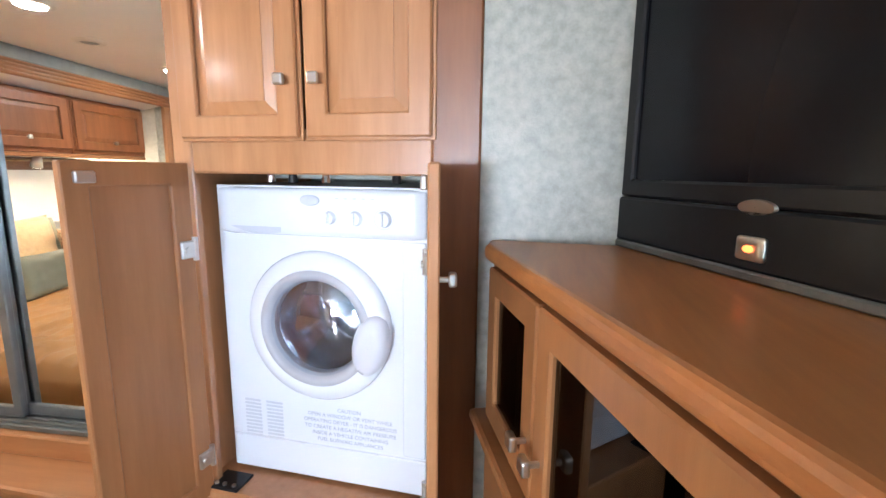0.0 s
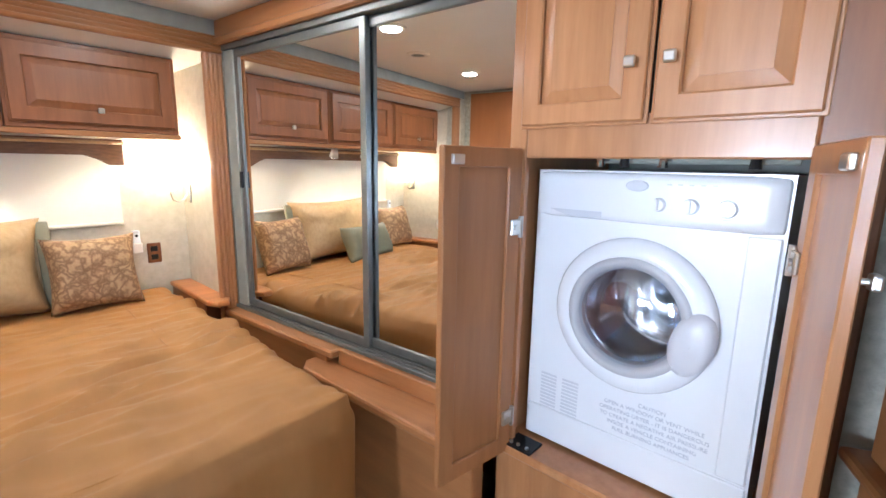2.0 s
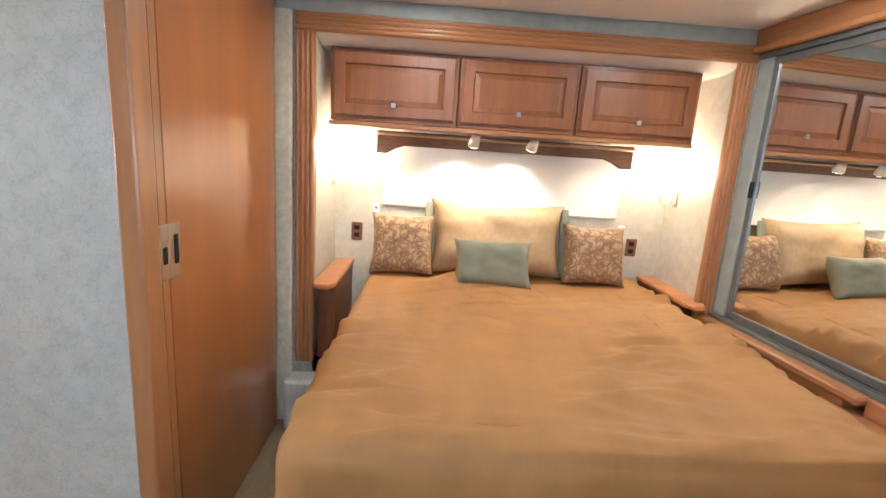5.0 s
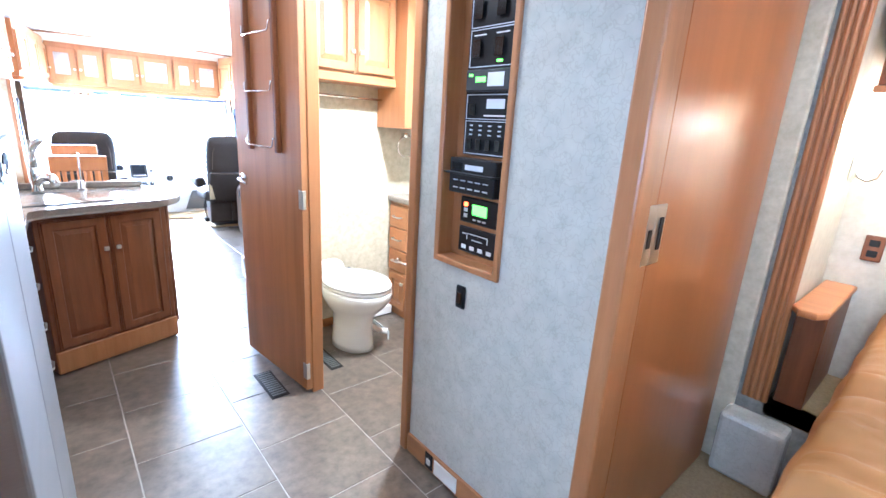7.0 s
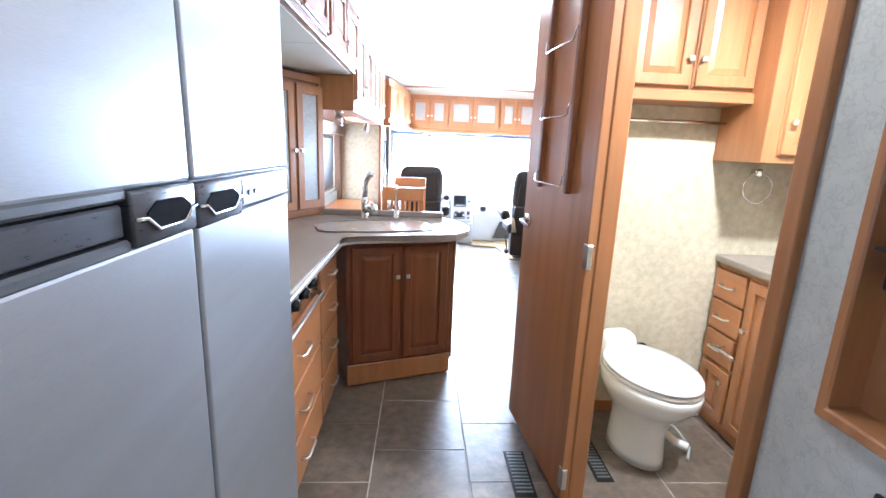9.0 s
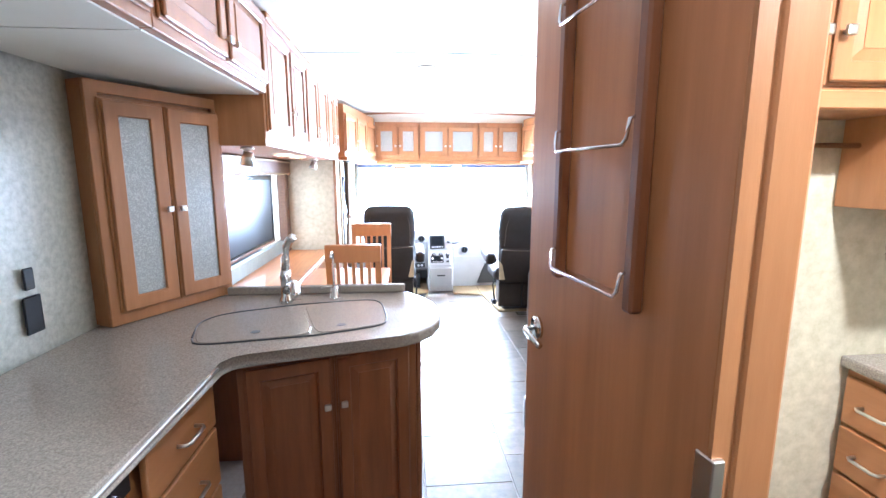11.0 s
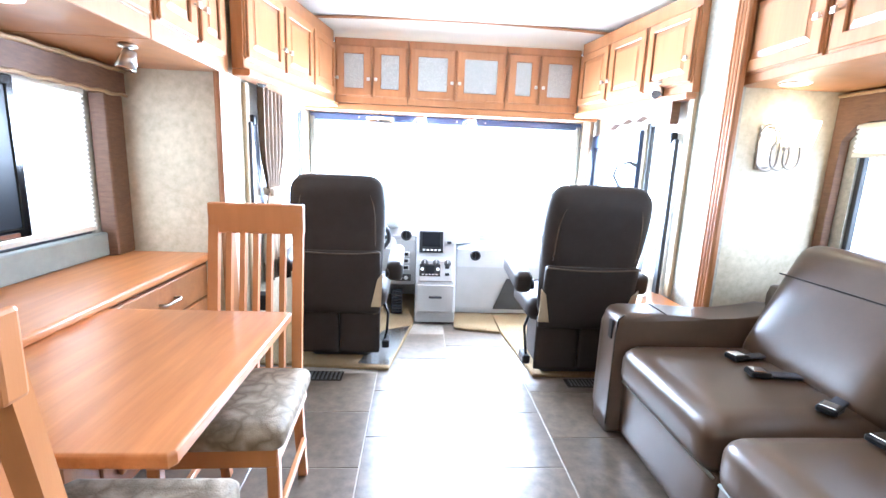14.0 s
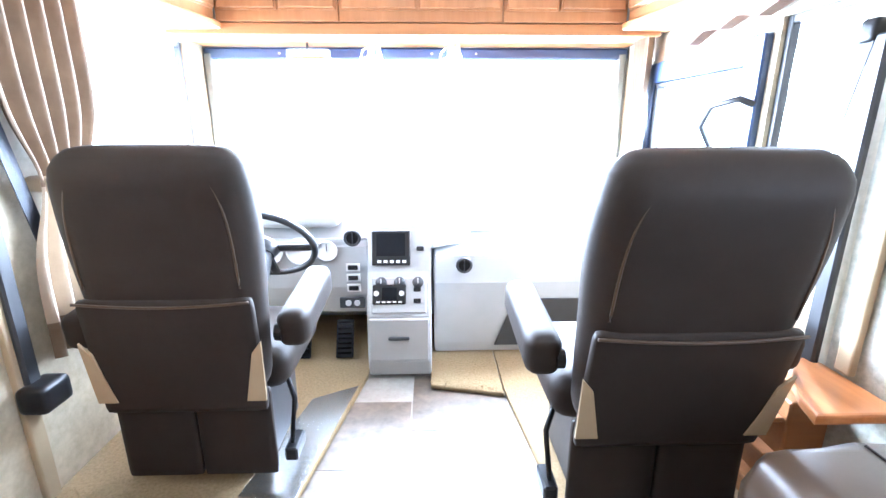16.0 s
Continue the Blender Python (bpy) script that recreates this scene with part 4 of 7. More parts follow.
def washer():
    x0, x1, z0, z1, y = 0.300, 0.898, 0.694, 1.525, 1.795
    t = thing("washing_machine", "white front-loading washer dryer with round glass door", "washing machine")
    cx, cz = 0.594, 1.152
    # hollow case with a round door opening in its front
    part("cabinet", frame_ring(x0, x1, z0, z1, 0.012, y + 0.004, y + 0.50, 0.004), white_enamel, t)
    front, ring = bmesh.new(), []
    angles = sorted([2 * math.pi * k / 56 for k in range(56)] + [math.atan2(b - cz, a - cx) % (2 * math.pi) for a in (x0, x1) for b in (z0, z1)])
    for a in angles:
        ca, sa = math.cos(a), math.sin(a)
        far = min(((x1 if ca > 0 else x0) - cx) / ca if abs(ca) > 1e-6 else 9, ((z1 if sa > 0 else z0) - cz) / sa if abs(sa) > 1e-6 else 9)
        ring.append([front.verts.new((cx + d * ca, yy, cz + d * sa)) for d, yy in ((0.130, y + 0.03), (0.130, y), (far, y))])
    for p, q in zip(ring, ring[1:] + ring[:1]):
        front.faces.new((p[0], q[0], q[1], p[1])), front.faces.new((p[1], q[1], q[2], p[2]))
    part("front_panel", front, white_enamel, t)
    part("control_panel", rbox((x0 + 0.004, y - 0.014, 1.395), (x1 - 0.004, y + 0.02, z1 - 0.004), 0.018, 8), white_enamel, t, smooth=True)
    part("panel_edge", box((x1 - 0.070, y - 0.005, z0 + 0.11), (x1 - 0.006, y + 0.01, 1.392), 0.004), white_enamel, t)
    part("kick_panel", box((x0 + 0.004, y - 0.006, z0 + 0.002), (x1 - 0.004, y + 0.01, z0 + 0.105), 0.005, None, 2), white_enamel, t)
    bm = bmesh.new()
    n = 20
    vs = [bm.verts.new((x0 + 0.05 + 0.15 * k / n, y - 0.0155, 1.405 + 0.012 * (1 - (k / n)) - 0.012 * math.sin(math.pi * k / n))) for k in range(n + 1)]
    tops = [bm.verts.new((x0 + 0.05 + 0.15 * k / n, y - 0.0155, 1.418)) for k in range(n + 1)]
    for k in range(n):
        bm.faces.new((vs[k], vs[k + 1], tops[k + 1], tops[k]))
    part("drawer_grip", bm, pale_print, t)
    turn = pose(cx, y, cz, 90, 0, 0)
    part("door_ring", lathe([(0.206, 0.0), (0.206, 0.014), (0.198, 0.026), (0.165, 0.034), (0.158, 0.032)], 56), white_enamel, t, "white round door ring", True, turn)
    part("inner_ring", lathe([(0.163, 0.028), (0.152, 0.040), (0.138, 0.036), (0.128, 0.018), (0.126, -0.004)], 56), surface("ring_grey", (0.42, 0.43, 0.47), (0.50, 0.51, 0.55), 4, 0.3), t, "pale grey inner door ring", True, turn)
    part("door_glass", lathe([(0.134, 0.024), (0.120, 0.034), (0.085, 0.046), (0.04, 0.052), (0.001, 0.053)], 48), drum_glass, t, "domed door glass", True, turn).visible_shadow = False
    part("drum", lathe([(0.128, 0.0), (0.125, -0.06), (0.19, -0.075)] + [(0.19 - 0.004 * (k % 2), -0.09 - 0.018 * k) for k in range(14)] + [(0.17, -0.335), (0.10, -0.325), (0.09, -0.340), (0.03, -0.335), (0.001, -0.33)], 40), drum_steel, t, "perforated steel drum", True, turn)
    for k in range(3):
        m = turn @ pose(0, 0, 0, 0, 0, 90 + 120 * k)
        part("drum_paddle", rbox((0.14, -0.02, -0.32), (0.188, 0.02, -0.12), 0.018, 4), drum_steel, t, "", True, m)
    b = lathe([(0.001, 0.036), (0.030, 0.035), (0.046, 0.030), (0.055, 0.020), (0.057, 0.006)], 36)
    bmesh.ops.scale(b, vec=(0.86, 1.50, 1), verts=b.verts)
    part("door_handle", b, surface("handle_grey", (0.60, 0.61, 0.67), (0.66, 0.67, 0.72), 4, 0.28), t, "pale grey half-moon door grip", True, pose(cx + 0.157, y - 0.016, cz - 0.030, 90, 14, 0))
    for kx, r in ((0.640, 0.017), (0.710, 0.019), (0.785, 0.021)):
        b = cyl((kx, y - 0.014, 1.447), (kx, y - 0.030, 1.447), r, r * 0.85, 24)
        box((kx - 0.004, y - 0.036, 1.447 - r * 0.8), (kx + 0.004, y - 0.028, 1.447 + r * 0.8), 0.002, b)
        part("dial", b, white_enamel, t, smooth=False)
    part("dial_scale", lathe([(0.024, 0.0), (0.026, 0.0)], 30), pale_print, t, m=pose(0.785, y - 0.0150, 1.447, 90, 0, 0))
    for k in range(5):
        part("indicator", box((0.655 + 0.024 * k, y - 0.0155, 1.494), (0.665 + 0.024 * k, y - 0.013, 1.498)), pale_print, t)
    b = lathe([(0.001, 0.003), (0.026, 0.003), (0.028, 0.0)], 26)
    bmesh.ops.scale(b, vec=(1, 0.5, 1), verts=b.verts)
    part("badge", b, pale_print, t, "grey oval maker's badge", m=pose(0.585, y - 0.0145, 1.490, 90, 0, 0))
    # instruction label: unreadable grey lines, and the caution notice
    for col, xx in ((0, 0.345), (1, 0.415)):
        for k in range(11):
            part("label_line", box((xx, y - 0.0012, 0.905 - k * 0.011), (xx + 0.052, y + 0.002, 0.911 - k * 0.011)), pale_print, t)
    for k, line in enumerate(("CAUTION", "OPEN A WINDOW OR VENT WHILE", "OPERATING DRYER - IT IS DANGEROUS", "TO CREATE A NEGATIVE AIR PRESSURE", "INSIDE A VEHICLE CONTAINING", "FUEL BURNING APPLIANCES")):
        text_part(line, 0.0155, pose(0.672, y - 0.0012, 0.906 - 0.0185 * k, 90, 0, 0), caution_print, t)


washer()


def dresser():
    """Angled media cabinet in the rear corner with a television on it."""
    a, d = Vector((1.074, 1.660)), Vector((0.379, -0.925)).normalized()
    nrm = Vector((d.y, -d.x))
    L = 1.30
    e = a + d * L
    t = thing("media_cabinet", "angled cherry media cabinet with smoked glass doors", "cabinet")
    poly = lambda out: [tuple(a + nrm * out), tuple(e + nrm * out), (1.855, e.y), (1.855, 1.715), (a.x + nrm.x * out, 1.715)]
    ang = math.degrees(math.atan2(d.y, d.x))
    part("top", prism(poly(0.02), 1.385, 1.42, 0.012, seg=3), laminate, t)
    m = pose(a.x, a.y, 0.0, 0, 0, ang)
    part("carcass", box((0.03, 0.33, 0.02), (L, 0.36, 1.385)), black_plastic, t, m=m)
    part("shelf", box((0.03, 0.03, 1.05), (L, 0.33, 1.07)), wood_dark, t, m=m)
    part("left_side", box((0.0, 0.0, 1.05), (0.03, 0.36, 1.384), 0.003), wood, t, m=m)
    part("ledge", box((-0.015, -0.045, 1.025), (L, 0.36, 1.05), 0.01, None, 2), wood_x, t, m=m)
    part("base", box((0.0, -0.01, 0.006), (L, 0.36, 1.025), 0.004), wood, t, m=m)
    for x0, x1, kx in ((0.03, 0.30, 0.275), (0.305, 0.86, 0.335)):
        dr = part("door", frame_ring(x0, x1, 1.056, 1.378, 0.052, -0.018, 0.002, 0.004), wood, t, m=m)
        part("pane", box((x0 + 0.05, -0.009, 1.106), (x1 - 0.05, -0.005, 1.328)), dark_glass, dr, "smoked glass pane", m=m)
        k = cyl((kx, -0.018, 1.15), (kx, -0.034, 1.15), 0.005, seg=10)
        box((kx - 0.013, -0.048, 1.137), (kx + 0.013, -0.034, 1.163), 0.004, k, 2)
        part("knob", k, nickel, dr, "square satin nickel knob", m=m)
    r = thing("media_player", "silver media receiver on the cabinet shelf", "media player", m)
    part("body", box((0.36, 0.08, 1.072), (0.74, 0.28, 1.16), 0.006), steel, r)
    part("fascia", box((0.37, 0.072, 1.08), (0.73, 0.082, 1.15), 0.003), white_enamel, r)
    for k in range(5):
        for j in range(2):
            part("button", box((0.385 + 0.018 * k, 0.068, 1.125 + 0.012 * j), (0.397 + 0.018 * k, 0.074, 1.132 + 0.012 * j)), black_plastic, r)
    tv = thing("television", "large black flat television on the media cabinet", "television")
    p, q = Vector((1.318, 1.700)), Vector((0.43, -0.90)).normalized()
    mt = pose(p.x, p.y, 1.422, 0, 0, math.degrees(math.atan2(q.y, q.x)))
    W, Ht = 0.86, 0.72
    part("case", box((0, 0.012, 0.012), (W, 0.10, Ht), 0.01, None, 2), black_plastic, tv, m=mt)
    part("bezel", frame_ring(0, W, 0.10, Ht, 0.032, 0.0, 0.02, 0.004), black_plastic, tv, m=mt)
    part("screen", box((0.03, 0.008, 0.13), (W - 0.03, 0.014, Ht - 0.03)), screen_glass, tv, "dark switched-off screen", m=mt)
    part("speaker_bar", box((0, -0.004, 0.014), (W, 0.02, 0.098), 0.004), black_plastic, tv, m=mt)
    part("foot_strip", box((0, -0.006, 0.0), (W, 0.10, 0.014), 0.003), alu_frame, tv, m=mt)
    b = lathe([(0.001, 0.004), (0.028, 0.004), (0.031, 0.0)], 26)
    bmesh.ops.scale(b, vec=(1, 0.36, 1), verts=b.verts)
    part("badge", b, nickel, tv, "oval silver badge", m=mt @ pose(0.310, 0.0, 0.100, 90, 0, 0))
    part("power_button", rbox((0.290, -0.010, 0.028), (0.336, 0.0, 0.062), 0.008, 4), nickel, tv, smooth=True, m=mt)
    part("power_lamp", ball((0.313, -0.011, 0.045), (0.008, 0.004, 0.005)), led_red, tv, "glowing red standby lamp", m=mt)


dresser()


def ceiling_light(x, y, watts, z=CEIL):
    t = thing("ceiling_light", "round recessed ceiling downlight with cream trim ring", "ceiling light", pose(x, y, z), "recessed ceiling lights")
    part("trim_ring", lathe([(0.055, 0), (0.057, -0.008), (0.075, -0.006), (0.080, 0)], 26), vinyl_cream, t, smooth=True)
    part("lens", lathe([(0.001, -0.004), (0.054, -0.005), (0.056, 0)], 26), downlight_glow, t, "glowing lens")
    lamp = new("downlight_beam", bpy.data.lights.new("downlight_beam", "AREA"))
    lamp.data.shape, lamp.data.size = "DISK", 0.10
    lamp.data.energy, lamp.data.color = watts * 0.36, (1.0, 0.92, 0.79)
    lamp.matrix_world = look((x, y, z - 0.012), (x, y + 0.001, 0))


def ceiling_vent(x, y):
    t = thing("ceiling_vent", "round cream ceiling air vent", "vent", pose(x, y, CEIL), "ceiling vents")
    part("ring", lathe([(0.042, 0), (0.045, -0.012), (0.068, -0.008), (0.074, 0)], 26), vinyl_cream, t, smooth=True)
    part("grille", lathe([(0.001, -0.014), (0.028, -0.012), (0.030, -0.004), (0.036, -0.004), (0.038, -0.010), (0.042, -0.008)], 22), belt_line, t, smooth=True)


ceiling_light(-0.745, 1.20, 15)
ceiling_light(-0.95, 0.02, 15)
ceiling_vent(-0.95, 0.68)
t = thing("smoke_detector", "round white smoke detector on the ceiling", "smoke detector", pose(0.10, 1.30, CEIL))
part("body", lathe([(0.001, -0.035), (0.045, -0.034), (0.055, -0.022), (0.06, 0)], 24), porcelain, t, smooth=True)
part("button", cyl((0.02, 0, -0.036), (0.02, 0, -0.033), 0.008, seg=10), belt_line, t)


def pocket_door():
    t = thing("sliding_door", "glossy cherry veneer sliding door with steel latch", "door")
    part("leaf", box((-1.335, -0.742, 0.02), (-0.42, -0.700, 2.17), 0.004), wood_door, t)
    part("edge_strip", box((-0.42, -0.744, 0.02), (-0.375, -0.698, 2.17), 0.006), wood, t)
    part("latch_plate", box((-0.475, -0.700, 1.09), (-0.415, -0.694, 1.255), 0.002), nickel, t, "brushed steel latch plate")
    part("latch_edge", box((-0.415, -0.735, 1.09), (-0.371, -0.694, 1.255), 0.003), nickel, t)
    part("finger_pull", box((-0.462, -0.695, 1.13), (-0.440, -0.691, 1.22), 0.002), black_plastic, t)
    part("latch_slot", box((-0.404, -0.694, 1.14), (-0.385, -0.692, 1.19)), black_plastic, t)


pocket_door()

# ---- passage and bath ----


def control_panel():
    t = thing("control_panel", "recessed black coach control panel with lit displays", "control panel", face(PANEL_X, -1.42, 0.955, "+x"))
    W, H = 0.285, 0.995
    part("frame", frame_ring(-0.022, W + 0.022, -0.022, H + 0.02, 0.024, -0.012, 0.06, 0.004), wood, t, "cherry wood frame")
    part("backing", box((0, 0.055, 0), (W, 0.066, H)), wood, t)
    y = 0.045
    def unit(z0, z1, x0=0.05, x1=0.245, out=0.0):
        return part("module", box((x0, y - out, z0), (x1, 0.056, z1), 0.004), black_plastic, t)
    def mark(u, x0, x1, z0, z1, mt, out=0.0, name="mark"):
        return part(name, box((x0, y - out - 0.0015, z0), (x1, y - out + 0.001, z1)), mt, u)
    u = unit(0.025, 0.120)
    mark(u, 0.095, 0.20, 0.095, 0.098, dial_white), mark(u, 0.095, 0.098, 0.075, 0.098, dial_white), mark(u, 0.197, 0.20, 0.075, 0.098, dial_white), mark(u, 0.12, 0.175, 0.075, 0.078, dial_white)
    mark(u, 0.07, 0.09, 0.092, 0.096, dial_white)
    for k in range(4):
        mark(u, 0.075 + 0.042 * k, 0.097 + 0.042 * k, 0.040, 0.054, dial_white, 0.004, "button")
    u = unit(0.135, 0.228)
    mark(u, 0.115, 0.185, 0.168, 0.205, led_green, 0, "green_display")
    for zz, mt in ((0.195, led_red), (0.175, dial_white), (0.155, dial_white)):
        mark(u, 0.075, 0.092, zz, zz + 0.014, mt, 0.003, "button")
    for k in range(3):
        mark(u, 0.12 + 0.024 * k, 0.136 + 0.024 * k, 0.148, 0.154, dial_white)
    u = unit(0.245, 0.365, 0.035, 0.255, 0.05)
    mark(u, 0.05, 0.10, 0.325, 0.35, screen_glass, 0.05, "display"), mark(u, 0.115, 0.20, 0.328, 0.345, pale_print, 0.05, "label_plate")
    part("hood", box((0.03, y - 0.075, 0.312), (0.26, 0.056, 0.318), 0.002), black_plastic, u)
    for k in range(5):
        mark(u, 0.06 + 0.036 * k, 0.084 + 0.036 * k, 0.262, 0.267, dial_white, 0.05), mark(u, 0.06 + 0.036 * k, 0.084 + 0.036 * k, 0.288, 0.292, pale_print, 0.05)
    u = unit(0.375, 0.90, 0.04, 0.255)
    for z0, z1 in ((0.38, 0.49), (0.495, 0.575), (0.66, 0.775), (0.78, 0.895)):
        part("outline", frame_ring(0.05, 0.245, z0, z1, 0.0025, y - 0.0015, y + 0.001, 0), pale_print, u)
    for k in range(4):
        mark(u, 0.069 + 0.044 * k, 0.091 + 0.044 * k, 0.395, 0.430, black_gloss, 0.007, "slider")
        for j in range(3):
            mark(u, 0.072 + 0.044 * k, 0.086 + 0.044 * k, 0.442 + 0.015 * j, 0.447 + 0.015 * j, pale_print)
    mark(u, 0.145, 0.225, 0.530, 0.560, pale_print, 0, "display"), mark(u, 0.07, 0.10, 0.508, 0.545, black_gloss, 0.006, "switch"), mark(u, 0.135, 0.23, 0.505, 0.510, dial_white)
    part("monitor", box((0.05, y - 0.014, 0.583), (0.25, 0.056, 0.652), 0.005), dash_dark, t)
    mark(u, 0.155, 0.225, 0.598, 0.640, dial_white, 0.014, "label_plate"), mark(u, 0.10, 0.145, 0.612, 0.628, led_green, 0.014, "display"), mark(u, 0.068, 0.085, 0.63, 0.638, led_green, 0.014, "lamp")
    for j in range(2):
        for k in range(2):
            z = 0.69 + 0.115 * j
            mark(u, 0.068 + 0.10 * k, 0.105 + 0.10 * k, z, z + 0.055, black_gloss, 0.008, "rocker_switch")
            mark(u, 0.066 + 0.10 * k, 0.12 + 0.10 * k, z + 0.066, z + 0.070, dial_white)
    mark(u, 0.175, 0.20, 0.672, 0.680, led_green, 0, "lamp")
    t2 = thing("wall_switch", "small black rocker switch on the wallpaper partition", "switch", face(PANEL_X, -1.305, 0.785, "+x"))
    part("plate", rbox((0, -0.012, 0), (0.045, 0, 0.088), 0.008, 4), black_plastic, t2, smooth=True)
    part("rocker", box((0.008, -0.018, 0.018), (0.037, -0.010, 0.066), 0.004), black_gloss, t2)
    t3 = thing("outlet", "black low outlet beside a white floor-level register", "outlet", face(PANEL_X + 0.014, -1.42, 0.012, "+x"))
    part("plate", box((0, -0.006, 0), (0.05, 0, 0.075), 0.003), black_plastic, t3)
    part("socket", box((0.012, -0.009, 0.02), (0.038, -0.004, 0.05), 0.003), porcelain, t3)
    part("register", box((0.06, -0.006, 0.0), (0.20, 0, 0.07), 0.003), porcelain, t3)


control_panel()


def bath_door():
    m = pose(-0.128, -2.215, 0.0, 0, 0, -83.2)
    t = thing("bath_door", "open dark cherry bath door with chrome lever", "door", m)
    part("leaf", box((0.008, -0.018, 0.025), (0.675, 0.018, 2.17), 0.003), wood_bath_door, t)
    part("edge_band", box((0.001, -0.0185, 0.025), (0.008, 0.0185, 2.17)), wood, t)
    for z in (0.09, 1.0, 1.93):
        part("hinge", box((-0.006, 0.0, z), (0.030, 0.021, z + 0.09), 0.002), nickel, t, "steel butt hinge")
    # towel rack on the aisle side
    r = part("rack_board", box((0.205, 0.0185, 1.27), (0.452, 0.0215, 2.10), 0.003), wood_bath_door, t, "cherry backing board of the towel rack")
    for x in (0.170, 0.452):
        part("rack_rail", box((x, 0.019, 1.25), (x + 0.028, 0.046, 2.12), 0.005), wood_dark, t, "dark wooden rack rail")
    for z in (1.275, 1.535, 1.795):
        pts = [(0.192, 0.044, z + 0.045), (0.192, 0.054, z + 0.042), (0.194, 0.058, z + 0.010), (0.203, 0.059, z), (0.448, 0.059, z), (0.458, 0.058, z + 0.010), (0.460, 0.054, z + 0.042), (0.460, 0.044, z + 0.045)]
        part("rack_bar", tube(pts, 0.0038), chrome, t, "chrome rack bar", True)
    for s in (1, -1):
        h = part("lever_rose", cyl((0.60, s * 0.018, 1.08), (0.60, s * 0.028, 1.08), 0.030, seg=24), chrome, t, "chrome rose", True)
        part("lever", tube([(0.60, s * 0.02, 1.08), (0.60, s * 0.052, 1.08), (0.587, s * 0.060, 1.08), (0.545, s * 0.060, 1.074), (0.505, s * 0.056, 1.066)], 0.0085), chrome, h, "chrome lever", True)


bath_door()


def toilet():
    t = thing("toilet", "white ceramic pedestal toilet with closed lid", "toilet", pose(-0.545, -2.88, 0, 0, 0, 10) @ Matrix.Diagonal((0.97, 0.97, 0.94, 1)))
    def oval(cx, cy, a, b, n=32):
        return [(cx + a * math.cos(k * 2 * math.pi / n), cy + b * math.sin(k * 2 * math.pi / n)) for k in range(n)]
    def loft(rings, name, mt, label=""):
        bm = bmesh.new()
        vs = [[bm.verts.new((x, y, z)) for x, y in pts] for pts, z in rings]
        n = len(vs[0])
        for p, q in zip(vs, vs[1:]):
            for k in range(n):
                bm.faces.new((p[k], p[(k + 1) % n], q[(k + 1) % n], q[k]))
        bm.faces.new(vs[0][::-1]), bm.faces.new(vs[-1])
        return part(name, bm, mt, t, label, True)
    loft([(oval(0, 0.30, 0.118, 0.17), 0.0), (oval(0, 0.30, 0.114, 0.165), 0.04), (oval(0, 0.30, 0.108, 0.155), 0.16), (oval(0, 0.31, 0.118, 0.165), 0.25), (oval(0, 0.32, 0.165, 0.215), 0.31), (oval(0, 0.335, 0.198, 0.262), 0.38), (oval(0, 0.335, 0.202, 0.268), 0.425), (oval(0, 0.335, 0.195, 0.262), 0.445)], "bowl", porcelain)
    loft([(oval(0, 0.335, 0.198, 0.266), 0.447), (oval(0, 0.335, 0.198, 0.262), 0.455), (oval(0, 0.335, 0.194, 0.258), 0.468)], "seat", porcelain)
    loft([(oval(0, 0.335, 0.198, 0.266), 0.472), (oval(0, 0.335, 0.198, 0.262), 0.479), (oval(0, 0.335, 0.192, 0.254), 0.492), (oval(0, 0.335, 0.14, 0.19), 0.500)], "lid", porcelain)
    part("rear_deck", rbox((-0.085, 0.0, 0.33), (0.105, 0.15, 0.565), 0.065, 8), porcelain, t, smooth=True)
    part("foot_pedal", tube([(-0.10, 0.30, 0.20), (-0.14, 0.32, 0.10), (-0.19, 0.35, 0.055), (-0.23, 0.40, 0.05)], 0.022), porcelain, t, smooth=True)
    part("valve", cyl((-0.15, 0.03, 0.44), (-0.15, 0.08, 0.46), 0.018, seg=12), black_plastic, t, smooth=True)
    part("hose", tube([(-0.14, 0.10, 0.30), (-0.22, 0.14, 0.12), (-0.30, 0.24, 0.03), (-0.28, 0.36, 0.015), (-0.20, 0.44, 0.015)], 0.007), belt_line, t, "grey water hose", True)


toilet()


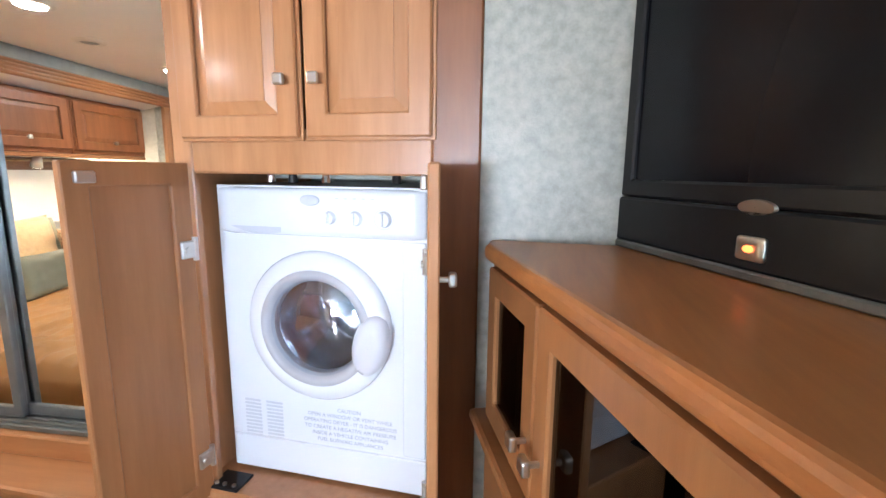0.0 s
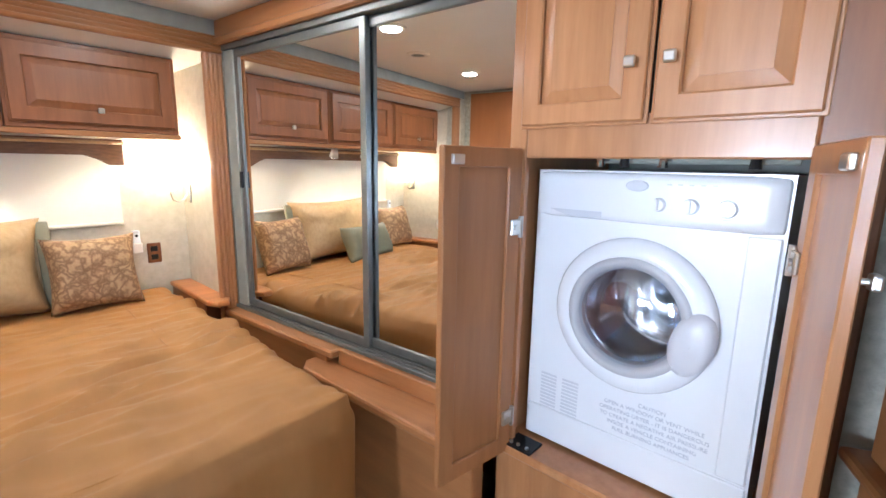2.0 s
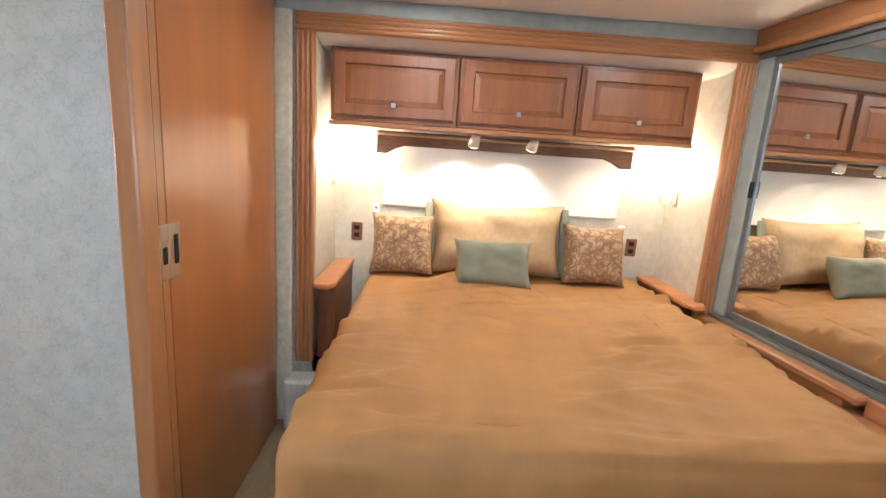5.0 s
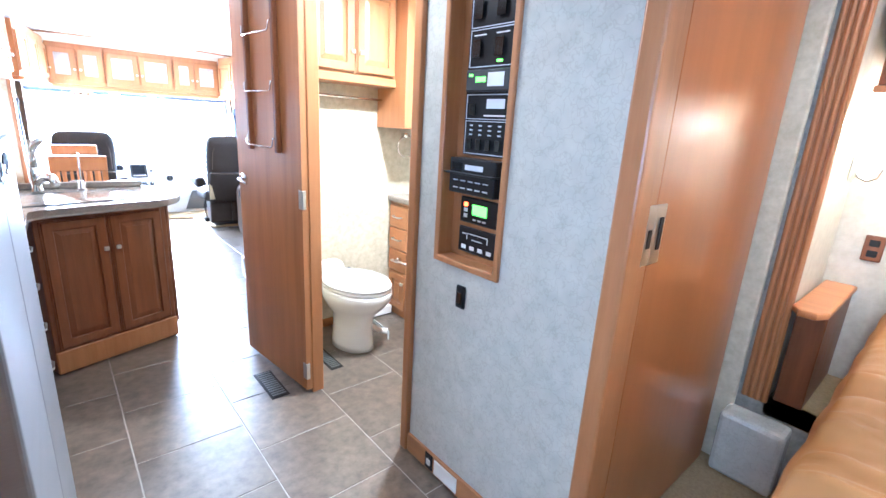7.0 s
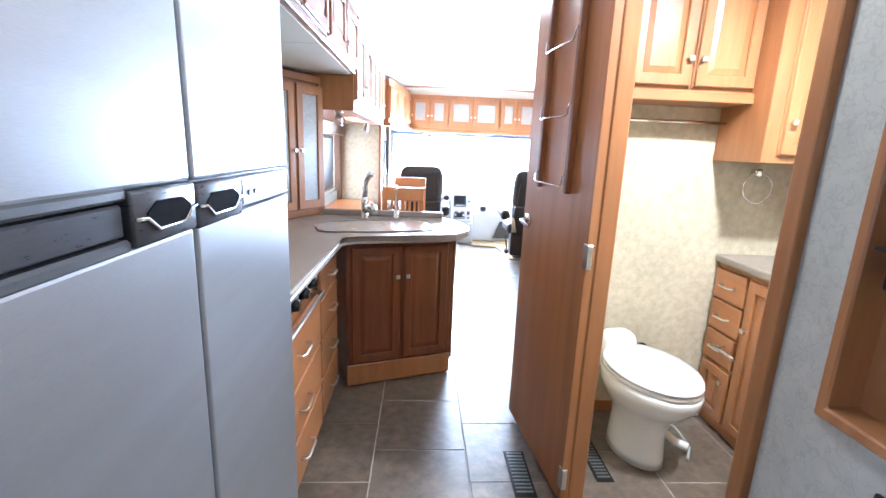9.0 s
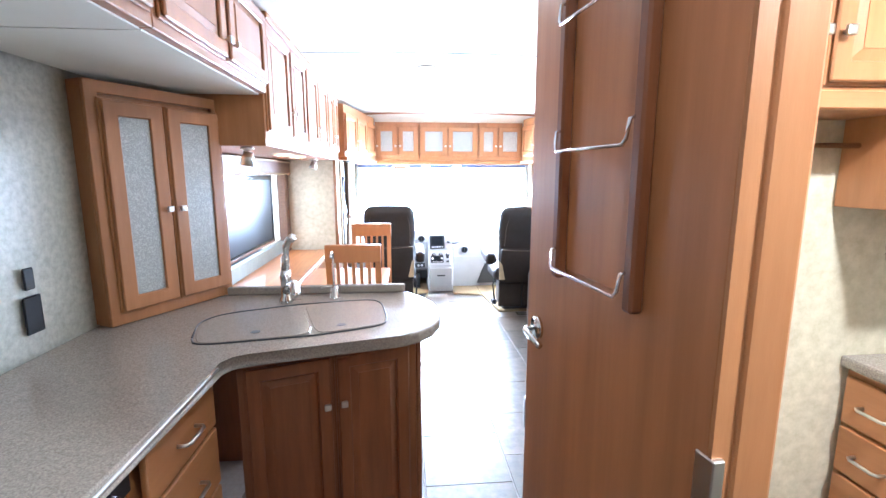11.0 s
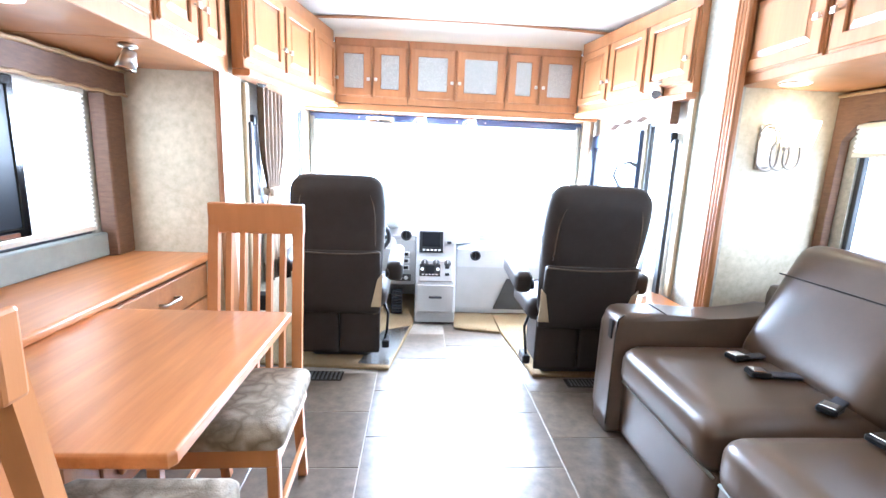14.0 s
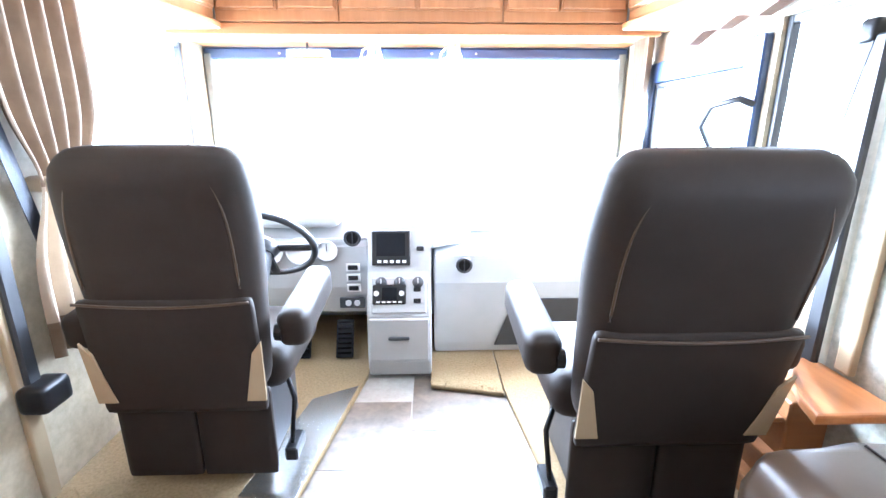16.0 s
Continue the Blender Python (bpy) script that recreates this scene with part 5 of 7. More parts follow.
def bath_cabinets():
    t = thing("bath_cabinet", "cherry bath wall cabinet with two panelled doors", "cabinet", face(-0.385, -2.72, 1.64, "+y"))
    part("body", box((0, 0, 0), (0.58, 0.205, 0.55), 0.003), wood, t)
    part("apron", box((-0.004, -0.012, 0.0), (0.584, 0.0, 0.045), 0.004), wood_x, t)
    cab_door(t, 0.008, 0.286, 0.055, 0.53, (0.262, 0.17), wood), cab_door(t, 0.294, 0.572, 0.055, 0.53, (0.318, 0.17), wood)
    t = thing("bath_cabinet", "tall cherry bath corner cabinet beside the wall cabinet", "cabinet", face(-0.967, -2.60, 1.39, "+y"))
    part("body", box((0, 0, 0), (0.455, 0.325, 0.80), 0.003), wood, t)
    cab_door(t, 0.06, 0.44, 0.03, 0.77, (0.09, 0.17), wood)
    b = thing("towel_bar", "chrome towel bar on the bath wall", "towel bar", pose(0, -2.928, 1.565))
    part("bar", cyl((-0.995, 0.055, 0), (-0.475, 0.055, 0), 0.008, seg=12), chrome, b, smooth=True)
    for x in (-0.48, -0.985):
        part("bracket", rbox((x - 0.015, 0, -0.022), (x + 0.015, 0.066, 0.045), 0.010, 4), chrome, b, smooth=True)
    r = thing("towel_ring", "chrome towel ring on the bath wall", "towel ring", pose(-1.19, -2.93, 1.34))
    part("mount", rbox((-0.02, 0, -0.02), (0.02, 0.05, 0.02), 0.012, 4), chrome, r, smooth=True)
    part("ring", tube(arc((0, 0.05, -0.075), 0.075, 100, 440, 26, "xz"), 0.004), chrome, r, smooth=True)
    v = thing("vanity", "cherry bath vanity with drawers and speckled top", "vanity", face(-1.10, -2.925, 0.006, "+x"))
    part("body", box((0, 0.0, 0), (1.2, 0.32, 0.87), 0.003), wood, v)
    part("top", box((-0.005, -0.03, 0.87), (1.22, 0.325, 0.91), 0.01, None, 2), stone_counter, v)
    for k in range(3):
        drawer(v, 0.015, 0.235, 0.60 - 0.165 * k + 0.09, 0.755 - 0.165 * k + 0.09, w=0.09)
    cab_door(v, 0.015, 0.235, 0.06, 0.345, (0.21, 0.28), wood)
    for a in (0.25, 0.71):
        cab_door(v, a, a + 0.45, 0.06, 0.845, (a + 0.04, 0.6), wood)
    h = thing("toilet_roll_holder", "chrome toilet roll holder on the vanity front", "roll holder", face(-1.10, -2.75, 0.47, "+x"))
    part("post", cyl((0, 0, 0), (0, -0.07, 0), 0.008, seg=10), chrome, h, smooth=True)
    part("arm", cyl((0, -0.07, 0), (0.14, -0.07, 0), 0.009, seg=10), chrome, h, smooth=True)
    part("rose", cyl((0, 0, 0), (0, -0.012, 0), 0.024, seg=18), chrome, h, smooth=True)
    k = thing("baseboard_box", "white plumbing cover box on the bath floor", "cover")
    part("box", box((-1.09, -2.925, 0.004), (-0.80, -2.86, 0.07), 0.006), porcelain, k)


bath_cabinets()


def register(x0, x1, y0, y1, along, label="black slotted floor heating register"):
    """along: the axis that the slots run across."""
    t = thing("floor_register", label, "floor vent", group="floor registers")
    part("rim", prism([(x0, y0), (x1, y0), (x1, y1), (x0, y1)], 0.0, 0.003, 0.001, seg=1), black_plastic, t)
    n = 12
    for k in range(n):
        if along == "y":
            a = y0 + 0.012 + (y1 - y0 - 0.024) * k / n
            lo, hi = (x0 + 0.012, a, 0.003), (x1 - 0.012, a + (y1 - y0 - 0.024) / n * 0.45, 0.006)
        else:
            a = x0 + 0.012 + (x1 - x0 - 0.024) * k / n
            lo, hi = (a, y0 + 0.012, 0.003), (a + (x1 - x0 - 0.024) / n * 0.45, y1 - 0.012, 0.006)
        part("slat", box(lo, hi), alu_frame, t)


register(-0.040, 0.055, -2.56, -2.27, "y")
register(-0.405, -0.325, -2.64, -2.36, "y")
register(0.43, 0.74, -6.385, -6.27, "x")
register(-1.14, -0.87, -6.32, -6.22, "x")

# ---- kitchen ----


def fridge():
    t = thing("refrigerator", "four-door brushed steel refrigerator with black handle band", "refrigerator", face(0.855, -0.955, 0.03, "-x"))
    W, D = 1.03, 0.60
    part("cabinet", box((0.044, 0.052, 0.0), (W, D, 2.10), 0.004), black_plastic, t)
    gap = 0.50
    for x0, x1 in ((0.040, gap - 0.004), (gap + 0.004, W)):
        for z0, z1 in ((0.06, 1.231), (1.305, 2.08)):
            part("door", box((x0, 0.0, z0), (x1, 0.05, z1), 0.008, None, 3), steel, t, "brushed steel door panel")
        part("handle_band", box((x0, 0.020, 1.229), (x1, 0.05, 1.307), 0.003), black_plastic, t, "black plastic handle band")
    for z0, z1 in ((1.226, 1.243), (1.293, 1.310)):
        part("door_lip", box((0.038, -0.002, z0), (0.330, 0.03, z1), 0.004), dash_dark, t, "slate grey door edge lip")
    # strip takes the lighter blue-grey to hold the bluish light it reflects
    part("badge_strip", box((0.048, 0.001, 1.247), (0.322, 0.03, 1.289), 0.003), handle_metal, t, "inset strip in slate grey lightened for its reflection")
    for x0, x1, z in ((0.330, gap - 0.003, 1.267), (gap + 0.003, 0.690, 1.262)):
        h = part("handle", box((x0, -0.006, z - 0.038), (x1, 0.02, z + 0.038), 0.005, None, 2), handle_metal, t, "moulded grip housing", True)
        a, b = x0 + 0.030, x1 - 0.022
        # no opening here: a flat black octagon paints the shade of the hole
        part("finger_hole_shade", prism([(a, z), (a + 0.024, z - 0.017), (b - 0.024, z - 0.017), (b, z), (b, z + 0.006), (b - 0.024, z + 0.020), (a + 0.024, z + 0.020), (a, z + 0.006)], -0.0085, -0.004), hole_shade_black, h, "octagon painted black as finger hole shade", m=Matrix(((1, 0, 0, 0), (0, 0, 1, 0), (0, 1, 0, 0), (0, 0, 0, 1))))
        part("grip", tube([(x0 + 0.004, -0.0075, z + 0.001), (a - 0.002, -0.0085, z - 0.001), (a + 0.022, -0.009, z - 0.019), (b - 0.022, -0.009, z - 0.019), (b + 0.002, -0.0085, z - 0.001), (x1 - 0.004, -0.0075, z + 0.001)], 0.0028), chrome, h, "chrome-edged grip", True)
    part("display_strip", box((0.696, -0.003, 1.237), (W - 0.004, 0.024, 1.299), 0.003), steel, t)
    part("display_outline", frame_ring(0.700, W - 0.010, 1.242, 1.294, 0.0025, -0.0045, -0.002, 0), black_plastic, t)
    for k in range(2):
        part("button", box((0.73 + 0.035 * k, -0.007, 1.258), (0.75 + 0.035 * k, -0.003, 1.270), 0.002), dash_dark, t)
    part("toe_grille", box((0.02, 0.02, 0.0), (W - 0.02, 0.05, 0.055)), black_plastic, t)
    # neighbours of the refrigerator
    c = thing("wardrobe", "tall narrow cherry cabinet beside the refrigerator", "cabinet", face(0.925, -0.665, 0.006, "-x"))
    part("body", box((0.0, 0, 0), (0.315, 0.55, 2.19), 0.004), wood_mid, c)
    cab_door(c, 0.02, 0.30, 0.10, 2.10, None, wood_mid)
    h = part("handle", tube([(0.280, -0.018, 1.13), (0.280, -0.034, 1.13), (0.281, -0.040, 1.138), (0.281, -0.040, 1.172), (0.280, -0.034, 1.18), (0.280, -0.018, 1.18)], 0.007), nickel, c, "satin nickel pull", True)
    p = thing("fridge_surround", "cherry wood filler panel above the refrigerator", "panel", face(0.87, -0.955, 2.13, "-x"))
    part("panel", box((0, 0, 0.004), (W, 0.5, 0.066), 0.003), wood_x, p)


fridge()


def kitchen_base():
    t = thing("kitchen_cabinet", "cherry base cabinet with cooktop knobs and drawers", "cabinet", face(0.94, -1.995, 0.006, "-x"), "kitchen base cabinets")
    part("body", box((0, 0.02, 0.08), (0.66, 0.55, 0.865), 0.003), wood, t)
    part("toe_kick", box((0, 0.07, 0), (0.66, 0.5, 0.08)), wood_dark, t)
    part("control_fascia", box((0.01, 0.0, 0.775), (0.65, 0.02, 0.862), 0.004), black_plastic, t)
    for k in range(4):
        part("burner_knob", cyl((0.12 + 0.14 * k, 0.0, 0.820), (0.12 + 0.14 * k, -0.034, 0.820), 0.026, 0.020, 20), black_gloss, t, "black cooker knob", True)
    part("towel_rail", tube([(0.03, 0.01, 0.752), (0.03, -0.035, 0.752), (0.05, -0.042, 0.752), (0.61, -0.042, 0.752), (0.63, -0.035, 0.752), (0.63, 0.01, 0.752)], 0.007), nickel, t, "steel towel rail", True)
    for z0, z1 in ((0.505, 0.735), (0.29, 0.495), (0.085, 0.28)):
        drawer(t, 0.012, 0.648, z0, z1, wood_x, 0.13)
    t = thing("kitchen_cabinet", "narrow cherry drawer bank in the kitchen corner", "cabinet", face(0.94, -2.66, 0.006, "-x"), "kitchen base cabinets")
    part("body", box((0, 0.02, 0.08), (0.40, 0.55, 0.865), 0.003), wood, t)
    part("toe_kick", box((0, 0.07, 0), (0.40, 0.5, 0.08)), wood_dark, t)
    for z0, z1 in ((0.70, 0.85), (0.50, 0.69), (0.30, 0.49), (0.09, 0.29)):
        drawer(t, 0.012, 0.39, z0, z1, wood_x, 0.10)
    # peninsula
    a, b = Vector((0.885, -3.140)), Vector((0.279, -3.345))
    ang = math.degrees(math.atan2(b.y - a.y, b.x - a.x))
    w = (b - a).length
    t = thing("peninsula_cabinet", "dark cherry sink peninsula cabinet with two doors", "cabinet", pose(a.x, a.y, 0.004, 0, 0, ang))
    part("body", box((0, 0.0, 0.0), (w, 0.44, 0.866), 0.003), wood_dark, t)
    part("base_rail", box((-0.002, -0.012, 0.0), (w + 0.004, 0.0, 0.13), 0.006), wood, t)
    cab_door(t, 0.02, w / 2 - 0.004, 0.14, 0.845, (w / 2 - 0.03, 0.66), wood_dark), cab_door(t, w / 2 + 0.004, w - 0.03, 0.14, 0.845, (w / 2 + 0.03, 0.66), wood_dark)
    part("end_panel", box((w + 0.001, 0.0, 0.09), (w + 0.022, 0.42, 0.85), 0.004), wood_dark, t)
    k = cyl((w + 0.022, 0.06, 0.72), (w + 0.045, 0.06, 0.72), 0.010, seg=10)
    part("end_knob", k, nickel, t)
    # worktop
    c = thing("worktop", "grey-brown speckled solid-surface worktop with rounded peninsula", "worktop")
    poly = [(0.90, -2.0), (0.90, -3.04), (0.875, -3.085), (0.83, -3.11), (0.33, -3.225), (0.27, -3.25), (0.215, -3.31), (0.18, -3.40), (0.168, -3.52), (0.19, -3.64), (0.24, -3.75), (0.32, -3.86), (1.495, -3.86), (1.495, -2.0)]
    part("slab", prism(poly, 0.872, 0.915, 0.012, seg=3), stone_counter, c)
    part("upstand", prism([(0.335, -3.825), (0.32, -3.835), (0.318, -3.85), (0.335, -3.86), (1.16, -3.862), (1.16, -3.835)], 0.915, 0.955, 0.008), stone_counter, c)
    part("trim_edge", tube([(0.8985, -2.0 - 1.04 * k / 20, 0.893) for k in range(21)], 0.004), nickel, c, "thin metal edge bead", True)
    def rounded(pts, rounds=2):
        """Cuts the corners of an outline."""
        for _ in range(rounds):
            out = []
            for p, q in zip(pts, pts[1:] + pts[:1]):
                d = math.dist(p, q)
                k = min(0.25, 0.035 / d)
                out += [tuple(a + (b - a) * k for a, b in zip(p, q)), tuple(b + (a - b) * k for a, b in zip(p, q))]
            pts = out
        return pts
    s = thing("sink_cover", "flush speckled sink cover set into the worktop", "sink cover", group="sink covers")
    pA = [(1.035, -3.19), (1.115, -3.44), (1.06, -3.53), (0.775, -3.645), (0.650, -3.262)]
    part("lid", prism(rounded(pA), 0.9155, 0.9185, 0.0015, seg=1), stone_counter, s)
    part("hole", cyl((0.865, -3.30, 0.9180), (0.865, -3.30, 0.9192), 0.017, seg=18), black_plastic, s)
    part("groove", tube([(x, y, 0.9165) for x, y in (lambda q: q + q[:1])(rounded([(1.045, -3.183), (1.125, -3.435), (1.067, -3.54), (0.775, -3.655), (0.48, -3.705), (0.425, -3.66), (0.388, -3.40), (0.41, -3.335), (0.640, -3.248)]))], 0.0035, 5), dash_dark, s, "dark sink rim", True)
    s2 = thing("sink_cover", "flush speckled sink cover set into the worktop", "sink cover", group="sink covers")
    pB = [(0.764, -3.646), (0.485, -3.695), (0.435, -3.655), (0.398, -3.40), (0.418, -3.343), (0.640, -3.262)]
    part("lid", prism(rounded(pB), 0.9155, 0.9185, 0.0015, seg=1), stone_counter, s2)
    part("hole", cyl((0.562, -3.352, 0.9180), (0.562, -3.352, 0.9192), 0.017, seg=18), black_plastic, s2)
    f = thing("faucet", "chrome single-lever kitchen faucet", "faucet", pose(0.852, -3.70, 0.916))
    part("base", lathe([(0.001, 0), (0.032, 0), (0.032, 0.012), (0.024, 0.03), (0.022, 0.09), (0.026, 0.12), (0.020, 0.145), (0.001, 0.15)], 24), chrome, f, smooth=True)
    part("spout", tube([(0, 0.0, 0.05), (-0.03, 0.05, 0.085), (-0.055, 0.10, 0.105), (-0.075, 0.15, 0.10), (-0.085, 0.175, 0.06)], 0.021, 14), chrome, f, smooth=True)
    part("lever", tube([(0, 0, 0.13), (0.0, -0.012, 0.20), (-0.01, -0.01, 0.25), (-0.03, 0.02, 0.285), (-0.05, 0.05, 0.30)], 0.019, 12), chrome, f, smooth=True)
    f = thing("soap_dispenser", "tall slim chrome filtered-water tap", "tap", pose(0.645, -3.735, 0.916))
    part("base", lathe([(0.001, 0), (0.024, 0), (0.024, 0.010), (0.017, 0.016), (0.016, 0.055), (0.008, 0.06), (0.001, 0.062)], 20), chrome, f, smooth=True)
    part("spout", tube([(0, 0, 0.05), (0, 0, 0.17)] + arc((0, 0.035, 0.19), 0.035, 180, 20, 8, "yz"), 0.0055), chrome, f, smooth=True)
    part("lever", tube([(0, 0, 0.058), (0.03, 0.02, 0.062), (0.055, 0.03, 0.06)], 0.004), chrome, f, smooth=True)


kitchen_base()


def hutch():
    a, b = Vector((1.415, -3.395)), Vector((1.150, -3.880))
    w = (b - a).length
    m = Matrix.Translation((a.x, a.y, 0.917)) @ Matrix.Rotation(math.atan2(b.y - a.y, b.x - a.x), 4, "Z")
    t = thing("corner_hutch", "angled cherry hutch with etched glass doors on worktop", "cabinet", m)
    H = 0.90
    part("body", prism([(0.0, 0.02), (w, 0.02), (w, 0.10), (0.30, 0.30), (0.0, 0.12)], 0.0, H), wood, t)
    part("face_frame", frame_ring(0.0, w, 0.0, H, 0.045, 0.0, 0.02, 0.003), wood, t)
    cab_door(t, 0.035, w / 2 - 0.002, 0.045, H - 0.06, (w / 2 - 0.028, 0.43), wood, glassy=frosted, stile=0.062)
    cab_door(t, w / 2 + 0.002, w - 0.02, 0.045, H - 0.06, (w / 2 + 0.028, 0.43), wood, glassy=frosted, stile=0.062)
    o = thing("outlet", "black switch and outlet on the hutch side", "outlet", pose(1.492, -3.15, 1.05, 0, 0, -90))
    part("switch_plate", box((-0.02, -0.006, 0.08), (0.02, 0, 0.15), 0.004), black_plastic, o)
    part("plate", box((-0.035, -0.006, -0.06), (0.035, 0, 0.06), 0.004), black_plastic, o)


hutch()


def wall_run(name, label, x, y, z, facing, bounds, body, doors_z, stile, knob_z, group, depth=0.54, material=None, underside=None):
    """A run of overhead units, one thing to each pair of doors."""
    for i in range(0, len(bounds) - 1, 2):
        s = bounds[i]
        e = bounds[min(i + 2, len(bounds) - 1)]
        t = thing(name, label, "cabinet", face(x, y, z, facing) @ Matrix.Translation((s, 0, 0)), group)
        w = e - s
        part("body", box((0.001, 0, 0), (w - 0.001, depth, body), 0.003), material or wood, t)
        if underside:
            part("underside", box((0.004, 0.03, -0.006), (w - 0.004, depth, -0.001)), underside, t, "cream laminate underside")
        mid = bounds[i + 1] - s if i + 2 < len(bounds) else None
        if mid:
            cab_door(t, 0.020, mid - 0.011, doors_z[0], doors_z[1], (mid - 0.036, knob_z), material, stile=stile)
            cab_door(t, mid + 0.011, w - 0.020, doors_z[0], doors_z[1], (mid + 0.036, knob_z), material, stile=stile)
        else:
            cab_door(t, 0.012, w - 0.012, doors_z[0], doors_z[1], (0.04, knob_z), material, stile=stile)


wall_run("kitchen_overhead", "cherry overhead kitchen cabinet with raised panel doors", 0.93, -2.0, 1.845, "-x", [0, 0.46, 0.92, 1.38, 1.855], 0.35, (0.03, 0.33), 0.055, 0.09, "kitchen overhead cabinets", underside=vinyl_cream)
wall_run("dinette_overhead", "cherry overhead dinette cabinet with raised panel doors", 0.945, -3.858, 1.615, "-x", [0, 0.46, 0.868, 1.275, 1.70, 2.02, 2.297], 0.58, (0.065, 0.55), 0.06, 0.20, "dinette overhead cabinets")
wall_run("sofa_overhead", "cherry overhead cabinet with raised panel doors above sofa", -1.455, -6.02, 1.645, "+x", [0, 0.475, 0.935, 1.35, 1.79, 2.12], 0.44, (0.04, 0.40), 0.06, 0.18, "sofa overhead cabinets", 0.56)

def crown(name, x, y0, y1, z, s):
    """A stepped moulding where overhead cabinets meet the ceiling."""
    bm = box((x, y0, z), (x + s * 0.018, y1, z + 0.030), 0.004)
    box((x, y0, z + 0.030), (x + s * 0.034, y1, z + 0.060), 0.006, bm, 2)
    return tagged(part(name, bm, wood_y), "stepped cherry crown moulding at the ceiling", "trim", kind="structure")


crown("trim_crown_dinette", 0.944, -6.15, -3.862, 2.138, -1)
crown("trim_crown_sofa", -1.404, -6.02, -3.92, 2.138, 1)

# ---- dinette ----


def buffet():
    t = thing("buffet", "long cherry buffet counter under the dinette window", "counter")
    part("top", box((1.045, -6.155, 0.72), (1.497, -3.90, 0.752), 0.010, None, 3), laminate, t)
    part("body", box((1.085, -6.155, 0.006), (1.495, -3.90, 0.72), 0.003), wood_dark, t)
    m = face(1.085, -5.38, 0, "-x")
    for z0, z1 in ((0.545, 0.70), (0.36, 0.535), (0.08, 0.35)):
        d = part("drawer_front", box((0.0, -0.02, z0), (0.74, -0.001, z1), 0.006, None, 2), wood_x, t, m=m)
        part("handle", tube([(0.31, -0.02, (z0 + z1) / 2), (0.31, -0.045, (z0 + z1) / 2), (0.33, -0.052, (z0 + z1) / 2), (0.41, -0.052, (z0 + z1) / 2), (0.43, -0.045, (z0 + z1) / 2), (0.43, -0.02, (z0 + z1) / 2)], 0.006), nickel, d, "curved satin nickel pull", True, m=m)
    m = face(1.085, -3.95, 0, "-x")
    for x0, x1 in ((0.02, 0.33), (0.345, 0.655), (0.75, 1.06), (1.075, 1.385)):
        d = part("door", frame_ring(x0, x1, 0.06, 0.56, 0.055, -0.02, -0.001, 0.004), wood_dark, t, m=m)
        part("panel", raised_panel(x0 + 0.051, x1 - 0.051, 0.111, 0.509, -0.018, 0.010, 0.032), wood_dark, d, m=m)
        k = cyl((x1 - 0.03, -0.02, 0.42), (x1 - 0.03, -0.036, 0.42), 0.005, seg=10)
        box((x1 - 0.042, -0.048, 0.408), (x1 - 0.018, -0.036, 0.432), 0.004, k, 2)
        part("knob", k, nickel, d, "square satin nickel knob", m=m)
    part("outlet", box((0.68, -0.008, 0.58), (0.74, -0.001, 0.69), 0.003), black_plastic, t, m=m)
    k = thing("dinette_table", "orange cherry laminate dinette table against the buffet", "table")
    part("tabletop", prism([(0.455, -4.60), (0.445, -4.615), (0.445, -5.36), (0.455, -5.375), (1.083, -5.375), (1.083, -4.60)], 0.688, 0.719, 0.007, seg=3), laminate, k)
    part("edge_band", box((0.470, -5.35, 0.672), (1.05, -4.625, 0.688), 0.004), wood_x, k)
    part("leg", box((0.90, -5.05, 0.006), (0.97, -4.92, 0.672), 0.006), wood, k)
    part("foot", box((0.62, -5.02, 0.004), (1.05, -4.95, 0.04), 0.008), wood_x, k)


buffet()


def dining_chair(m):
    """Built with its back along x at y = 0 and its seat towards +y."""
    t = thing("dining_chair", "cherry slat-back dining chair with brocade seat", "chair", m, "chairs at the dinette")
    w = 0.325
    def slab(name, pts, thick, mt=wood_chair):
        # a bent post through (y, z) points
        bm = bmesh.new()
        x0, x1 = thick
        rows = [[bm.verts.new((x, y + dy, z)) for x, dy in ((x0, -0.014), (x1, -0.014), (x1, 0.014), (x0, 0.014))] for y, z in pts]
        for p, q in zip(rows, rows[1:]):
            for k in range(4):
                bm.faces.new((p[k], p[(k + 1) % 4], q[(k + 1) % 4], q[k]))
        bm.faces.new(rows[0]), bm.faces.new(rows[-1])
        return part(name, bm, mt, t)
    curve = [(-0.05, 0.0), (0.0, 0.25), (0.01, 0.45), (-0.02, 0.72), (-0.075, 1.06)]
    for x0 in (-w / 2, w / 2 - 0.034):
        slab("back_post", curve, (x0, x0 + 0.034))
    part("top_rail", box((-w / 2 - 0.002, -0.086, 0.965), (w / 2 + 0.002, -0.050, 1.072), 0.006, None, 2), wood_chair, t)
    for k in range(5):
        x = -0.092 + 0.046 * k
        slab("slat", [(0.012, 0.47), (-0.02, 0.72), (-0.062, 0.97)], (x - 0.009, x + 0.009))
    part("lower_rail", box((-w / 2 + 0.03, -0.004, 0.40), (w / 2 - 0.03, 0.024, 0.48), 0.004), wood_chair, t)
    part("seat", rbox((-0.20, 0.015, 0.425), (0.20, 0.435, 0.495), 0.03, 8, (0, 0, 0.25)), seat_print, t, "paisley brocade seat pad", True)
    part("seat_frame", box((-0.18, 0.02, 0.37), (0.18, 0.415, 0.43), 0.005), wood_chair, t)
    for x in (-0.18, 0.145):
        bm = box((x, 0.375, 0.0), (x + 0.035, 0.41, 0.40), 0.004)
        part("leg", bm, wood_chair, t)
        part("side_stretcher", box((x + 0.008, 0.0, 0.17), (x + 0.026, 0.38, 0.195), 0.003), wood_chair, t)
    return t


